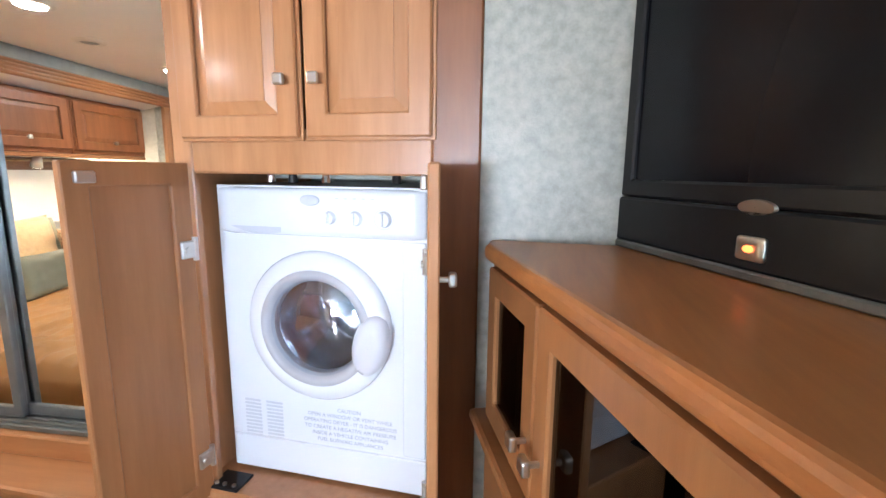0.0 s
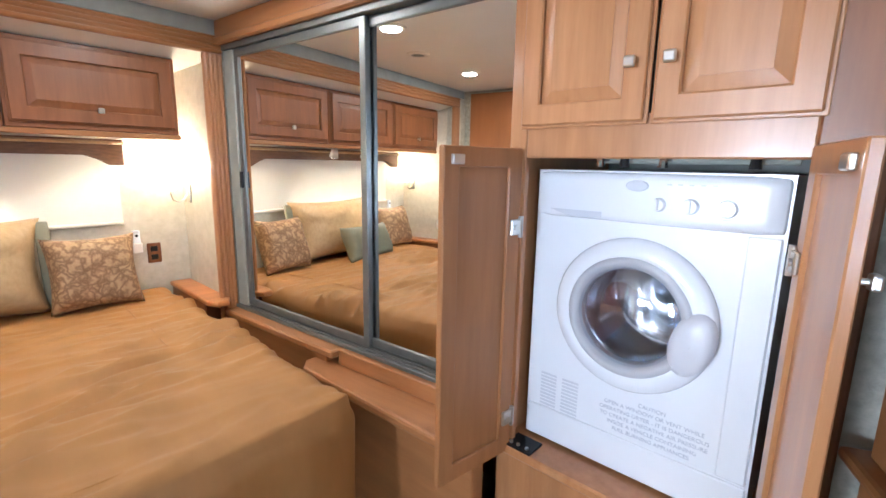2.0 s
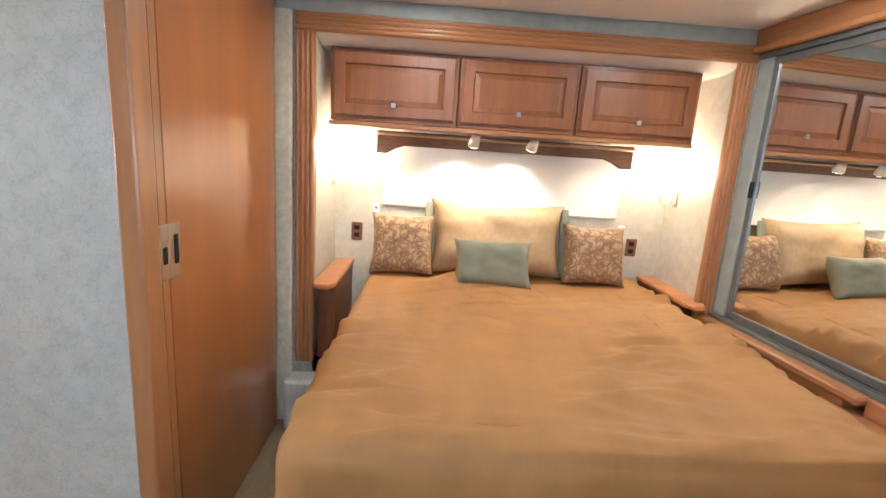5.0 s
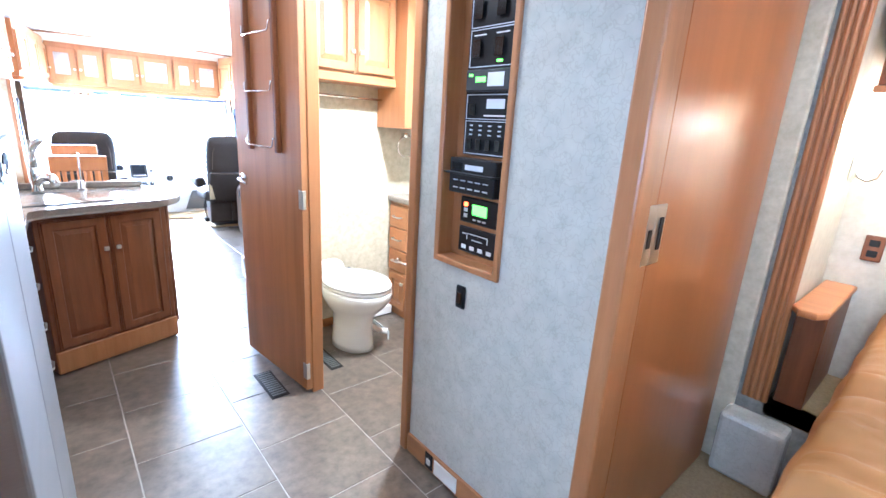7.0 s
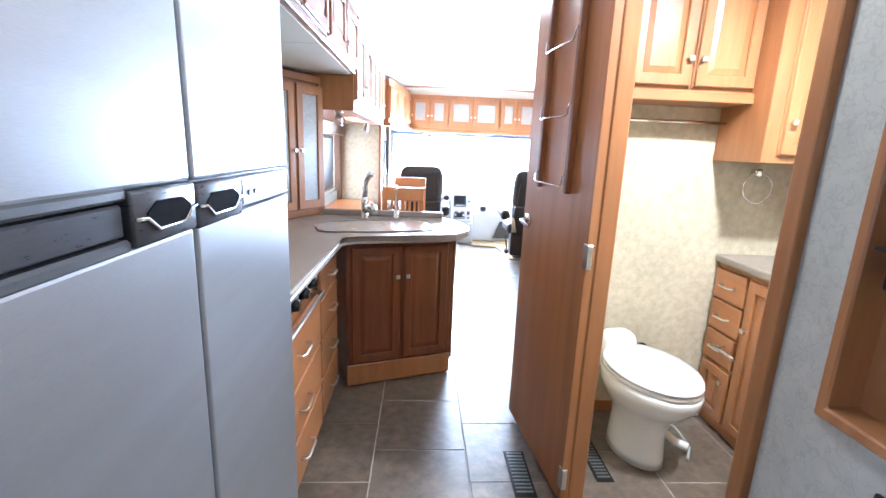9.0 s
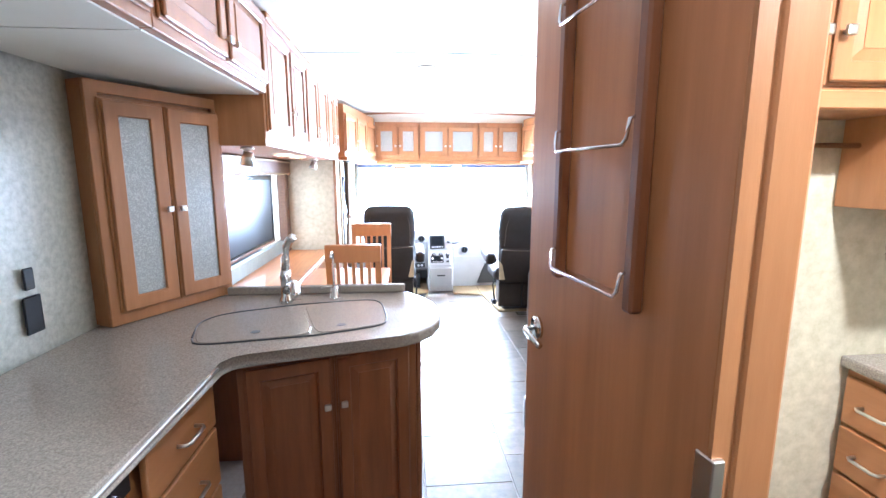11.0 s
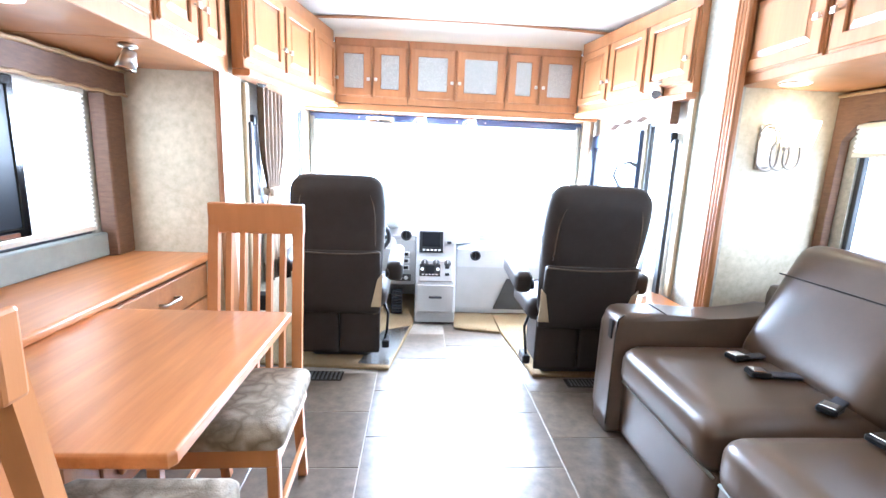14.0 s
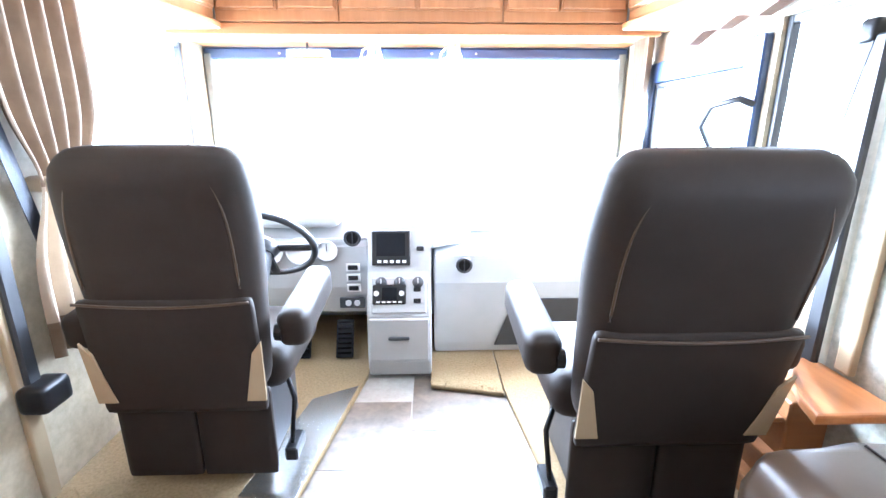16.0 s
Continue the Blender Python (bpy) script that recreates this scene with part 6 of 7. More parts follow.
chair = dining_chair(pose(0.623, -4.412, 0.002, 0, 0, 180))
copy_thing(chair, pose(0.595, -5.437, 0.002, 0, 0, 2))


def wall_tv():
    t = thing("television", "flat black television mounted before the dinette window", "television", face(1.405, -4.46, 0.925, "-x"))
    W, H = 1.09, 0.55
    part("case", box((0, 0.012, 0), (W, 0.06, H), 0.01, None, 2), black_plastic, t)
    part("bezel", frame_ring(0, W, 0, H, 0.034, 0, 0.018, 0.004), black_gloss, t)
    part("screen", box((0.032, 0.006, 0.036), (W - 0.032, 0.012, H - 0.032)), plain("tv_screen", (0.010, 0.013, 0.020), 0.34), t, "dark glossy screen").data.materials[0].node_tree.nodes["Principled BSDF"].inputs["Specular IOR Level"].default_value = 0.22
    part("mount", box((0.35, 0.06, 0.15), (0.65, 0.085, 0.4), 0.004), dash_dark, t)
    # brown strip paints the woodwork's reflection onto the lower bezel
    part("lower_lip", box((0.06, -0.008, 0.006), (W - 0.06, 0.0, 0.020), 0.002), wood_dark, t)


wall_tv()


def pleated_shade(name, x, y0, y1, z0, z1, sgn, label):
    t = thing(name, label, "window shade")
    bm = bmesh.new()
    n = int((z1 - z0) / 0.019)
    rows = []
    for k in range(2 * n + 1):
        z = z1 - (z1 - z0) * k / (2 * n)
        xx = x + sgn * (0.010 if k % 2 else -0.006)
        rows.append([bm.verts.new((xx, y, z)) for y in (y0, y1)])
    for a, b in zip(rows, rows[1:]):
        bm.faces.new((a[0], a[1], b[1], b[0]))
    part("fabric", bm, shade_white, t, "translucent pleated fabric").visible_shadow = False
    part("bottom_rail", box((x - 0.012, y0, z0 - 0.02), (x + 0.012, y1, z0), 0.003), vinyl_cream, t)
    part("head_rail", box((x - 0.014, y0, z1), (x + 0.014, y1, z1 + 0.025), 0.003), vinyl_cream, t)


def window(name, lo, hi, axis, label):
    """A dark metal frame with one clear pane, set in a wall's opening."""
    t = thing(name, label, "window", kind="structure")
    s = 0.025
    other = 1 - axis
    a0, a1 = lo[other], hi[other]
    def bar(p0, p1, z0, z1):
        p, q = [0, 0, z0], [0, 0, z1]
        p[axis], q[axis], p[other], q[other] = lo[axis], hi[axis], p0, p1
        return box(p, q, 0.003)
    part("frame_side", bar(a0, a0 + s, lo[2], hi[2]), dash_dark, t), part("frame_side", bar(a1 - s, a1, lo[2], hi[2]), dash_dark, t)
    part("frame_top", bar(a0 + s, a1 - s, hi[2] - s, hi[2]), dash_dark, t), part("frame_bottom", bar(a0 + s, a1 - s, lo[2], lo[2] + s), dash_dark, t)
    mid = (lo[axis] + hi[axis]) / 2
    p, q = [0, 0, lo[2] + s], [0, 0, hi[2] - s]
    p[axis], q[axis], p[other], q[other] = mid - 0.002, mid + 0.002, a0 + s, a1 - s
    g = part("pane", box(p, q), clear_glass, t, "clear window glass")
    g.visible_shadow = False
    return t


window("window_1", (1.51, -6.00, 0.86), (1.54, -4.05, 1.50), 0, "wide dinette window with a dark frame")
window("window_2", (-2.08, -5.93, 0.80), (-2.05, -4.32, 1.50), 0, "wide sofa window with a dark frame")
window("window_3", (1.0, -7.78, 0.86), (1.03, -6.78, 1.62), 0, "driver side window with a dark frame")
window("window_5", (1.87, -0.32, 1.02), (1.90, 0.32, 1.68), 0, "small bedroom window with a dark frame")
pleated_shade("pleated_shade", 1.485, -5.98, -5.42, 0.90, 1.47, -1, "cream pleated day shade in the dinette window")
pleated_shade("pleated_shade", 1.485, -4.52, -4.05, 0.90, 1.47, -1, "cream pleated day shade in the dinette window")
pleated_shade("pleated_shade", -2.015, -5.93, -4.32, 1.36, 1.47, 1, "raised cream pleated shade in the sofa window")

tagged(part("trim_dinette_sill", box((1.462, -6.03, 0.753), (1.498, -3.90, 0.862), 0.006), belt_line), "pale grey ledge beneath the dinette window", "trim", kind="structure")
t = thing("window_valance", "brown woven dinette window valance with fringe", "valance")
part("board", box((1.40, -6.155, 1.49), (1.495, -3.90, 1.592), 0.006), valance_mat, t)
part("fringe", tube([(1.397, -6.15 + 2.24 * k / 40, 1.596 + 0.003 * math.sin(k * 2.1)) for k in range(41)], 0.010, 6), gold_silk, t, "cream braided trim", True)
part("side_leg", box((1.42, -6.155, 0.752), (1.495, -6.03, 1.49), 0.006), valance_mat, t)
part("fringe", tube([(1.398, -6.15 + 2.24 * k / 60, 1.487 + 0.004 * math.sin(k * 1.7)) for k in range(61)], 0.008, 6), gold_silk, t, "cream braided trim", True)
t = thing("window_valance", "brown wooden sofa window surround with scalloped corners", "valance")
prof = [(-6.035, 1.63), (-3.905, 1.63), (-3.905, 0.70), (-4.25, 0.70), (-4.25, 1.42), (-4.29, 1.44), (-4.33, 1.49), (-4.40, 1.50), (-5.85, 1.50), (-5.92, 1.49), (-5.96, 1.44), (-5.985, 1.42), (-5.985, 0.70), (-6.035, 0.70)]
part("board", prism(prof, 0, 0.045, 0.005), valance_mat, t, m=Matrix(((0, 0, 1, -2.035), (1, 0, 0, 0), (0, 1, 0, 0), (0, 0, 0, 1))))
part("fringe", tube([(-1.985, -6.03 + 2.12 * k / 40, 1.628) for k in range(41)], 0.009, 6), gold_silk, t, "cream braided trim", True)


# ---- sofa ----


def sofa():
    t = thing("sofa", "dark brown leather two-seat sofa bed with lap belts", "sofa")
    part("base", box((-1.80, -5.77, 0.03), (-0.975, -4.20, 0.26), 0.01), leather, t)
    for y0, y1 in ((-5.755, -5.085), (-5.075, -4.185)):
        part("front_panel", rbox((-0.985, y0, 0.035), (-0.945, y1, 0.295), 0.015, 6), leather, t, smooth=True)
        # pale grey puts the shine of the leather edge into the piping's colour
        part("piping", tube([(-0.942, y0 + 0.01, 0.285), (-0.942, y1 - 0.01, 0.285)], 0.006), belt_line, t, "edge piping with leather shine as pale colour", True)
        part("seat_cushion", rbox((-1.60, y0 - 0.002, 0.275), (-0.905, y1 + 0.002, 0.475), 0.075, 12, (0.0, 0.0, 0.10)), leather, t, "smooth leather seat cushion", True)
        m = Matrix.Translation((-1.52, 0, 0.41)) @ Matrix.Rotation(radians(-24), 4, "Y")
        b = part("back_cushion", rbox((-0.11, y0 + 0.004, -0.02), (0.10, y1 - 0.004 + (0.05 if y0 > -5.08 else 0), 0.585), 0.085, 12, (0.16, 0.0, 0.0)), leather, t, "rolled leather back cushion", True, m)
        part("seam", tube([(0.108 + 0.012 * (1 - (2 * k / 16 - 1) ** 2), y0 + 0.03 + (y1 - y0 - 0.06) * k / 16, 0.40) for k in range(17)], 0.0035, 5), leather_seat, b, smooth=True, m=m)
    part("back_frame", rbox((-1.95, -5.90, 0.05), (-1.66, -4.06, 0.74), 0.05, 6), leather, t, smooth=True)
    for y0, y1 in ((-5.935, -5.757), (-4.182, -4.000)):
        # a flat-topped padded arm that sweeps up into the back
        prof = [(-0.896, 0.012), (-0.890, 0.10), (-0.892, 0.52), (-0.900, 0.575), (-0.92, 0.598), (-0.96, 0.606), (-1.10, 0.604), (-1.32, 0.588), (-1.44, 0.592), (-1.55, 0.606), (-1.66, 0.625), (-1.80, 0.63), (-1.90, 0.58), (-1.90, 0.012)]
        bm = prism(prof, y0, y1, 0.026, seg=4)
        part("arm", bm, leather, t, "padded leather arm", True, Matrix(((1, 0, 0, 0), (0, 0, 1, 0), (0, 1, 0, 0), (0, 0, 0, 1))))
        part("arm_piping", tube([(-0.890, y1 - 0.006, 0.06), (-0.889, y1 - 0.006, 0.50), (-0.897, y1 - 0.006, 0.575), (-0.92, y1 - 0.006, 0.597)], 0.004, 6), leather_seat, t, smooth=True)
        part("arm_seam", tube([(-1.115, y0 + 0.01 + (y1 - y0 - 0.02) * k / 8, 0.604) for k in range(9)], 0.003, 5), leather_seat, t, smooth=True)
    part("switch", box((-0.894, -5.83, 0.47), (-0.884, -5.795, 0.56), 0.003), black_plastic, t, "small black bed motor switch", m=None)
    for yy, a in ((-5.56, 10), (-5.40, -8), (-5.17, 30), (-4.98, 8), (-4.80, -20), (-4.68, 15)):
        m = pose(-1.36 + 0.03 * math.sin(yy * 9), yy, 0.497, 0, 0, a)
        k = thing("lap_belt", "black lap belt buckle lying on the leather sofa", "seat belt", m, "lap belts on the sofa")
        part("strap", rbox((-0.16, -0.022, -0.006), (0.0, 0.022, 0.004), 0.004, 4), webbing, k, smooth=True)
        part("buckle", box((0.0, -0.030, -0.008), (0.075, 0.030, 0.014), 0.005), black_plastic, k)
        part("plate", box((0.018, -0.022, 0.014), (0.068, 0.022, 0.018), 0.002), chrome, k)


sofa()
t = thing("ottoman", "dark leather footstool with pale piping", "footstool")
part("cushion", rbox((-0.72, -3.90, 0.12), (-0.300, -3.54, 0.335), 0.05, 8, (0, 0, 0.08)), leather, t, smooth=True)
part("piping", tube([(-0.310, -3.575, 0.315), (-0.310, -3.865, 0.315), (-0.330, -3.89, 0.315), (-0.69, -3.89, 0.315)], 0.006), vinyl_cream, t, smooth=True)
for x in (-0.66, -0.36):
    for y in (-3.85, -3.59):
        part("leg", cyl((x, y, 0.002), (x, y, 0.17), 0.02, seg=10), black_plastic, t)


def living_sconce():
    t = thing("wall_sconce", "satin nickel triple-loop wall sconce with lit glass shade", "wall lamp", pose(-1.665, -6.038, 1.375, 0, 0, 180) @ Matrix.Diagonal((1.05, 1.1, 1.05, 1)))
    part("backplate", rbox((-0.045, -0.010, -0.10), (0.045, 0.0, 0.10), 0.009, 5), nickel, t, smooth=True)
    def loop(cx, w, z0, z1, y, r):
        c = w / 2
        pts = [(cx - c, y, z) for z in (z1 - c, (z0 + z1) / 2, z0 + c)] + arc((cx, y, z0 + c), c, 180, 360, 10) + [(cx + c, y, z) for z in ((z0 + z1) / 2, z1 - c)] + arc((cx, y, z1 - c), c, 0, 180, 10)
        return part("arm", tube(pts, r), dull_nickel, t, "looped nickel arm", True)
    loop(-0.005, 0.105, -0.105, 0.10, -0.022, 0.006)
    loop(0.030, 0.085, -0.100, 0.03, -0.050, 0.005)
    loop(0.065, 0.075, -0.095, 0.02, -0.075, 0.005)
    # a curved rectangular pane of frosted glass stands before the bulb
    bm, n = bmesh.new(), 14
    rows = []
    for k in range(n + 1):
        a = radians(-62 + 124 * k / n)
        rows.append([bm.verts.new((0.085 + r * math.sin(a), -0.03 - r * math.cos(a), z)) for r, z in ((0.080, 0.005), (0.100, 0.115), (0.097, 0.115), (0.077, 0.005))])
    for p, q in zip(rows, rows[1:]):
        for k in range(4):
            bm.faces.new((p[k], p[(k + 1) % 4], q[(k + 1) % 4], q[k]))
    bm.faces.new(rows[0]), bm.faces.new(rows[-1])
    part("shade", bm, lamp_glow, t, "glowing frosted glass shade", True)
    part("socket", cyl((0.07, -0.035, -0.01), (0.07, -0.035, 0.045), 0.016, seg=14), nickel, t, smooth=True)
    bulb("sconce_bulb", (-1.74, -5.98, 1.47), 1.5)


living_sconce()
for p, d in (((1.06, -3.95, 1.612), (0.2, 0, -1)), ((1.08, -5.65, 1.612), (0.2, 0.2, -1)), ((-1.72, -5.30, 1.642), (0, 0.2, -1)), ((0.90, -6.5, 1.70), (-0.3, 0.3, -0.4)), ((-1.33, -6.5, 1.74), (0.3, 0.3, -0.4))):
    spot_fixture(p, d, 0, "living area spotlights")
for p in ((1.10, -4.75, 1.613), (1.10, -5.15, 1.613), (-1.60, -5.85, 1.643)):
    t = thing("puck_light", "round lit puck light under the overhead cabinets", "lamp", pose(*p), "living area puck lights")
    part("lens", lathe([(0.001, -0.006), (0.05, -0.006), (0.055, 0.0)], 20), downlight_glow, t)
    part("ring", lathe([(0.052, 0), (0.052, -0.008), (0.062, -0.006), (0.064, 0)], 20), vinyl_cream, t)
for x, y in ((-0.75, -4.9), (0.15, -4.9)):
    ceiling_vent(x, y)
ceiling_light(0.12, -1.75, 13)
ceiling_light(0.12, -3.25, 13)
ceiling_light(-0.75, -1.95, 105)

# ---- cab ----


def front_cabinets():
    xs = [0, 0.28, 0.548, 0.903, 1.288, 1.541, 1.858]
    for i in range(0, 6, 2):
        t = thing("cab_overhead", "cherry overhead cab cabinet with etched glass doors", "cabinet", face(0.667 - xs[i], -7.45, 1.655, "+y"), "cab overhead cabinets")
        w, mid = xs[i + 2] - xs[i], xs[i + 1] - xs[i]
        part("body", box((0.001, 0, 0), (w - 0.001, 0.42, 0.46), 0.003), wood, t)
        cab_door(t, 0.01, mid - 0.003, 0.045, 0.41, (mid - 0.028, 0.17), wood, glassy=frosted, stile=0.062)
        cab_door(t, mid + 0.003, w - 0.01, 0.045, 0.41, (mid + 0.028, 0.17), wood, glassy=frosted, stile=0.062)
    t = thing("cab_fascia", "curved cream fascia panel above the cab cabinets", "panel")
    n, bm = 24, bmesh.new()
    rows = []
    for k in range(n + 1):
        x = 0.90 - 2.30 * k / n
        s = 1 - ((x + 0.25) / 1.15) ** 2
        rows.append([bm.verts.new((x, y, z)) for y, z in ((-7.46, 2.10), (-7.46, 2.155 + 0.035 * s), (-7.22, 2.170 + 0.03 * s), (-7.22, 2.199))])
    for a, b in zip(rows, rows[1:]):
        for k in range(3):
            bm.faces.new((a[k], b[k], b[k + 1], a[k + 1]))
    part("panel", bm, ceiling_vinyl, t, smooth=True)
    part("bead", tube([(0.90 - 2.30 * k / n, -7.215, 2.172 + 0.03 * (1 - ((0.90 - 2.30 * k / n + 0.25) / 1.15) ** 2)) for k in range(n + 1)], 0.010), wood_x, t, "curved cherry bead", True)
    t = thing("cab_ledge", "pale cherry ledge beneath the cab cabinets", "shelf")
    part("board", box((-1.40, -7.93, 1.625), (0.95, -7.47, 1.652), 0.008), wood_x, t)
    part("lip", box((-1.36, -7.475, 1.60), (0.90, -7.455, 1.652), 0.005), wood_x, t)
    for (ax, ay), (bx, by), g in (((0.889, -6.24), (0.672, -7.445), 0), ((-1.197, -7.445), (-1.385, -6.26), 1)):
        a, b = Vector((ax, ay)), Vector((bx, by))
        w = (b - a).length
        m = Matrix.Translation((a.x, a.y, 1.655)) @ Matrix.Rotation(math.atan2(b.y - a.y, b.x - a.x), 4, "Z")
        t = thing("cab_side_cabinet", "cherry overhead cab side cabinet with panelled doors", "cabinet", m, "cab side cabinets")
        if g == 0:
            part("body", prism([(0, 0), (w, 0), (w, 0.24), (0.0, 0.06)], 0, 0.50), wood, t)
            part("ledge", prism([(0, -0.03), (w, -0.03), (w, 0.24), (0.0, 0.06)], -0.035, -0.001, 0.006), wood_x, t)
        else:
            part("body", prism([(0, 0), (w, 0), (w, 0.045), (0.0, 0.20)], 0, 0.50), wood, t)
            part("ledge", prism([(0, -0.03), (w, -0.03), (w, 0.045), (0.0, 0.20)], -0.035, -0.001, 0.006), wood_x, t)
        q = w / 3
        for k in range(3):
            cab_door(t, q * k + 0.01, q * (k + 1) - 0.006, 0.045, 0.42, (q * (k + 1) - 0.035 if k % 2 == 0 else q * k + 0.04, 0.17), wood, stile=0.055)


front_cabinets()


def captain_seat(m, label, recline=5):
    """A high-backed cab seat, its back to -y and facing +y in its own frame."""
    t = thing("captain_chair", label, "chair", m, "captain chairs in the cab")
    lean = Matrix.Translation((0, 0, 0.36)) @ Matrix.Rotation(radians(recline), 4, "X")
    b = rbox((-0.252, 0.0, 0.0), (0.252, 0.15, 0.785), 0.075, 12, (0, 0.10, 0.03))
    for v in b.verts:
        k = max(0, min(1, v.co.z / 0.785))
        v.co.x *= 0.86 + 0.14 * min(1, k * 1.5) - 0.05 * max(0, k - 0.82) / 0.18
    part("backrest", b, leather_seat, t, "padded taupe leather backrest", True, lean)
    pk = rbox((-0.228, -0.018, -0.02), (0.228, 0.02, 0.372), 0.016, 8, (0, 0.4, 0))
    part("back_pocket", pk, leather_seat, t, "stitched map pocket", True, lean)
    part("pocket_seam", tube([(-0.225 + 0.45 * k / 16, -0.022 - 0.004 * math.sin(math.pi * k / 16), 0.366 - 0.012 * math.sin(math.pi * k / 16)) for k in range(17)], 0.0045, 5), leather, t, "pale pocket piping", True, m=lean)
    for s in (-1, 1):
        edge = [(s * (0.200 - 0.03 * (k / 14) ** 4), 0.0005, 0.40 + 0.30 * k / 14) for k in range(15)]
        part("back_piping", tube(edge, 0.0035, 5), leather, t, smooth=True, m=lean)
    for s in (-1, 1):
        w = prism([(s * 0.232, 0.03), (s * 0.240, 0.24), (s * 0.212, 0.20), (s * 0.178, 0.03)], -0.024, -0.016)
        part("side_gusset", w, tan_vinyl, t, "tan vinyl gusset", m=lean @ Matrix(((1, 0, 0, 0), (0, 0, 1, 0), (0, 1, 0, 0), (0, 0, 0, 1))))
        arm = Matrix.Translation((s * 0.30, 0.08, 0.60)) @ Matrix.Rotation(radians(6), 4, "X")
        part("armrest", rbox((-0.045, -0.05, -0.07), (0.045, 0.36, 0.055), 0.035, 8), leather_seat, t, "padded armrest", True, arm)
        part("armrest_pivot", cyl((s * 0.25, 0.06, 0.58), (s * 0.27, 0.06, 0.58), 0.03, seg=14), black_plastic, t)
    part("cushion", rbox((-0.255, 0.10, 0.33), (0.255, 0.56, 0.48), 0.06, 10, (0, 0, 0.06)), leather_seat, t, "padded seat cushion", True)
    for x0, x1 in ((-0.225, -0.003), (0.003, 0.225)):
        part("skirt", rbox((x0, 0.02, 0.075), (x1, 0.045, 0.40), 0.010, 6, (0, 0.2, 0)), leather_seat, t, "hanging leather skirt panel", True)
    part("pedestal", box((-0.17, 0.10, 0.012), (0.17, 0.48, 0.33), 0.02), dash_dark, t)
    part("lever", tube([(0.24, 0.15, 0.36), (0.265, 0.12, 0.30), (0.26, 0.09, 0.20), (0.25, 0.10, 0.13)], 0.008), black_plastic, t, smooth=True)
    part("lever_handle", box((0.235, 0.06, 0.09), (0.275, 0.17, 0.14), 0.006), black_plastic, t)
    return t


captain_seat(pose(0.478, -6.47, 0.0, 0, 0, 180) @ Matrix.Diagonal((1.09, 1, 0.995, 1)), "taupe leather driver seat with armrests and skirt")
captain_seat(pose(-0.930, -6.270, 0.0, 0, 0, 180) @ Matrix.Diagonal((-1.13, 1, 1.0, 1)), "taupe leather passenger seat with armrests and skirt", 12.5)


def mat_rug(name, poly, label):
    t = thing(name, label, "carpet")
    part("rug", prism(poly, 0.001, 0.022, 0.008), carpet_mat, t)
    # cut pile along the edge that faces the room
    rng = random.Random(len(label) + int(poly[0][0] * 100))
    (ax, ay), (bx, by) = poly[0], poly[1]
    bm = bmesh.new()
    n = int(abs(bx - ax) * 420)
    for k in range(n):
        u = rng.random()
        x, y = ax + (bx - ax) * u, ay + (by - ay) * u - rng.random() * 0.05
        h, dx, dy = rng.uniform(0.008, 0.020), rng.uniform(-0.008, 0.008), rng.uniform(0.002, 0.016)
        z = 0.004 + rng.random() * 0.016
        tip = bm.verts.new((x + dx, y + dy, z + h))
        foot = [bm.verts.new((x + 0.0045 * math.cos(a), y + 0.0045 * math.sin(a), z)) for a in (0, 2.1, 4.2)]
        for p, q in zip(foot, foot[1:] + foot[:1]):
            bm.faces.new((p, q, tip))
    part("pile_edge", bm, carpet_mat, t, "tufted cut-pile edge")


mat_rug("cab_carpet", [(0.17, -6.40), (0.975, -6.46), (0.975, -7.95), (0.03, -7.95), (0.03, -7.2)], "tan carpet under the driver seat")
mat_rug("cab_carpet", [(-0.69, -6.335), (-1.425, -6.335), (-1.425, -7.95), (-0.62, -7.95), (-0.62, -7.05)], "tan carpet under the passenger seat")
mat_rug("cab_carpet", [(-0.28, -7.10), (-0.615, -7.02), (-0.615, -7.95), (-0.28, -7.95)], "pale carpet hatch between the cab seats")
t = thing("floor_protector", "clear ribbed plastic mat over the cab carpet", "mat")
part("sheet", prism([(0.17, -6.43), (0.36, -6.45), (0.25, -7.0), (0.06, -7.1)], 0.0225, 0.026, 0.001, seg=1), glass("clear_vinyl", (0.9, 0.9, 0.88), 0.25, 0.55), t)


def vent_round(parent, x, y, z, m=None, r=0.040):
    b = lathe([(r * 0.72, 0.004), (r * 0.8, 0.012), (r, 0.010), (r * 1.08, 0.0)], 26)
    v = part("air_vent", b, dash_dark, parent, "round black air vent", True, pose(x, y, z, -90, 0, 0))
    part("vent_core", cyl((x, y + 0.002, z), (x, y + 0.005, z), r * 0.74, seg=22), black_plastic, v)
    part("vent_fin", box((x - 0.003, y + 0.004, z - r * 0.7), (x + 0.003, y + 0.012, z + r * 0.7)), dash_dark, v)
    return v


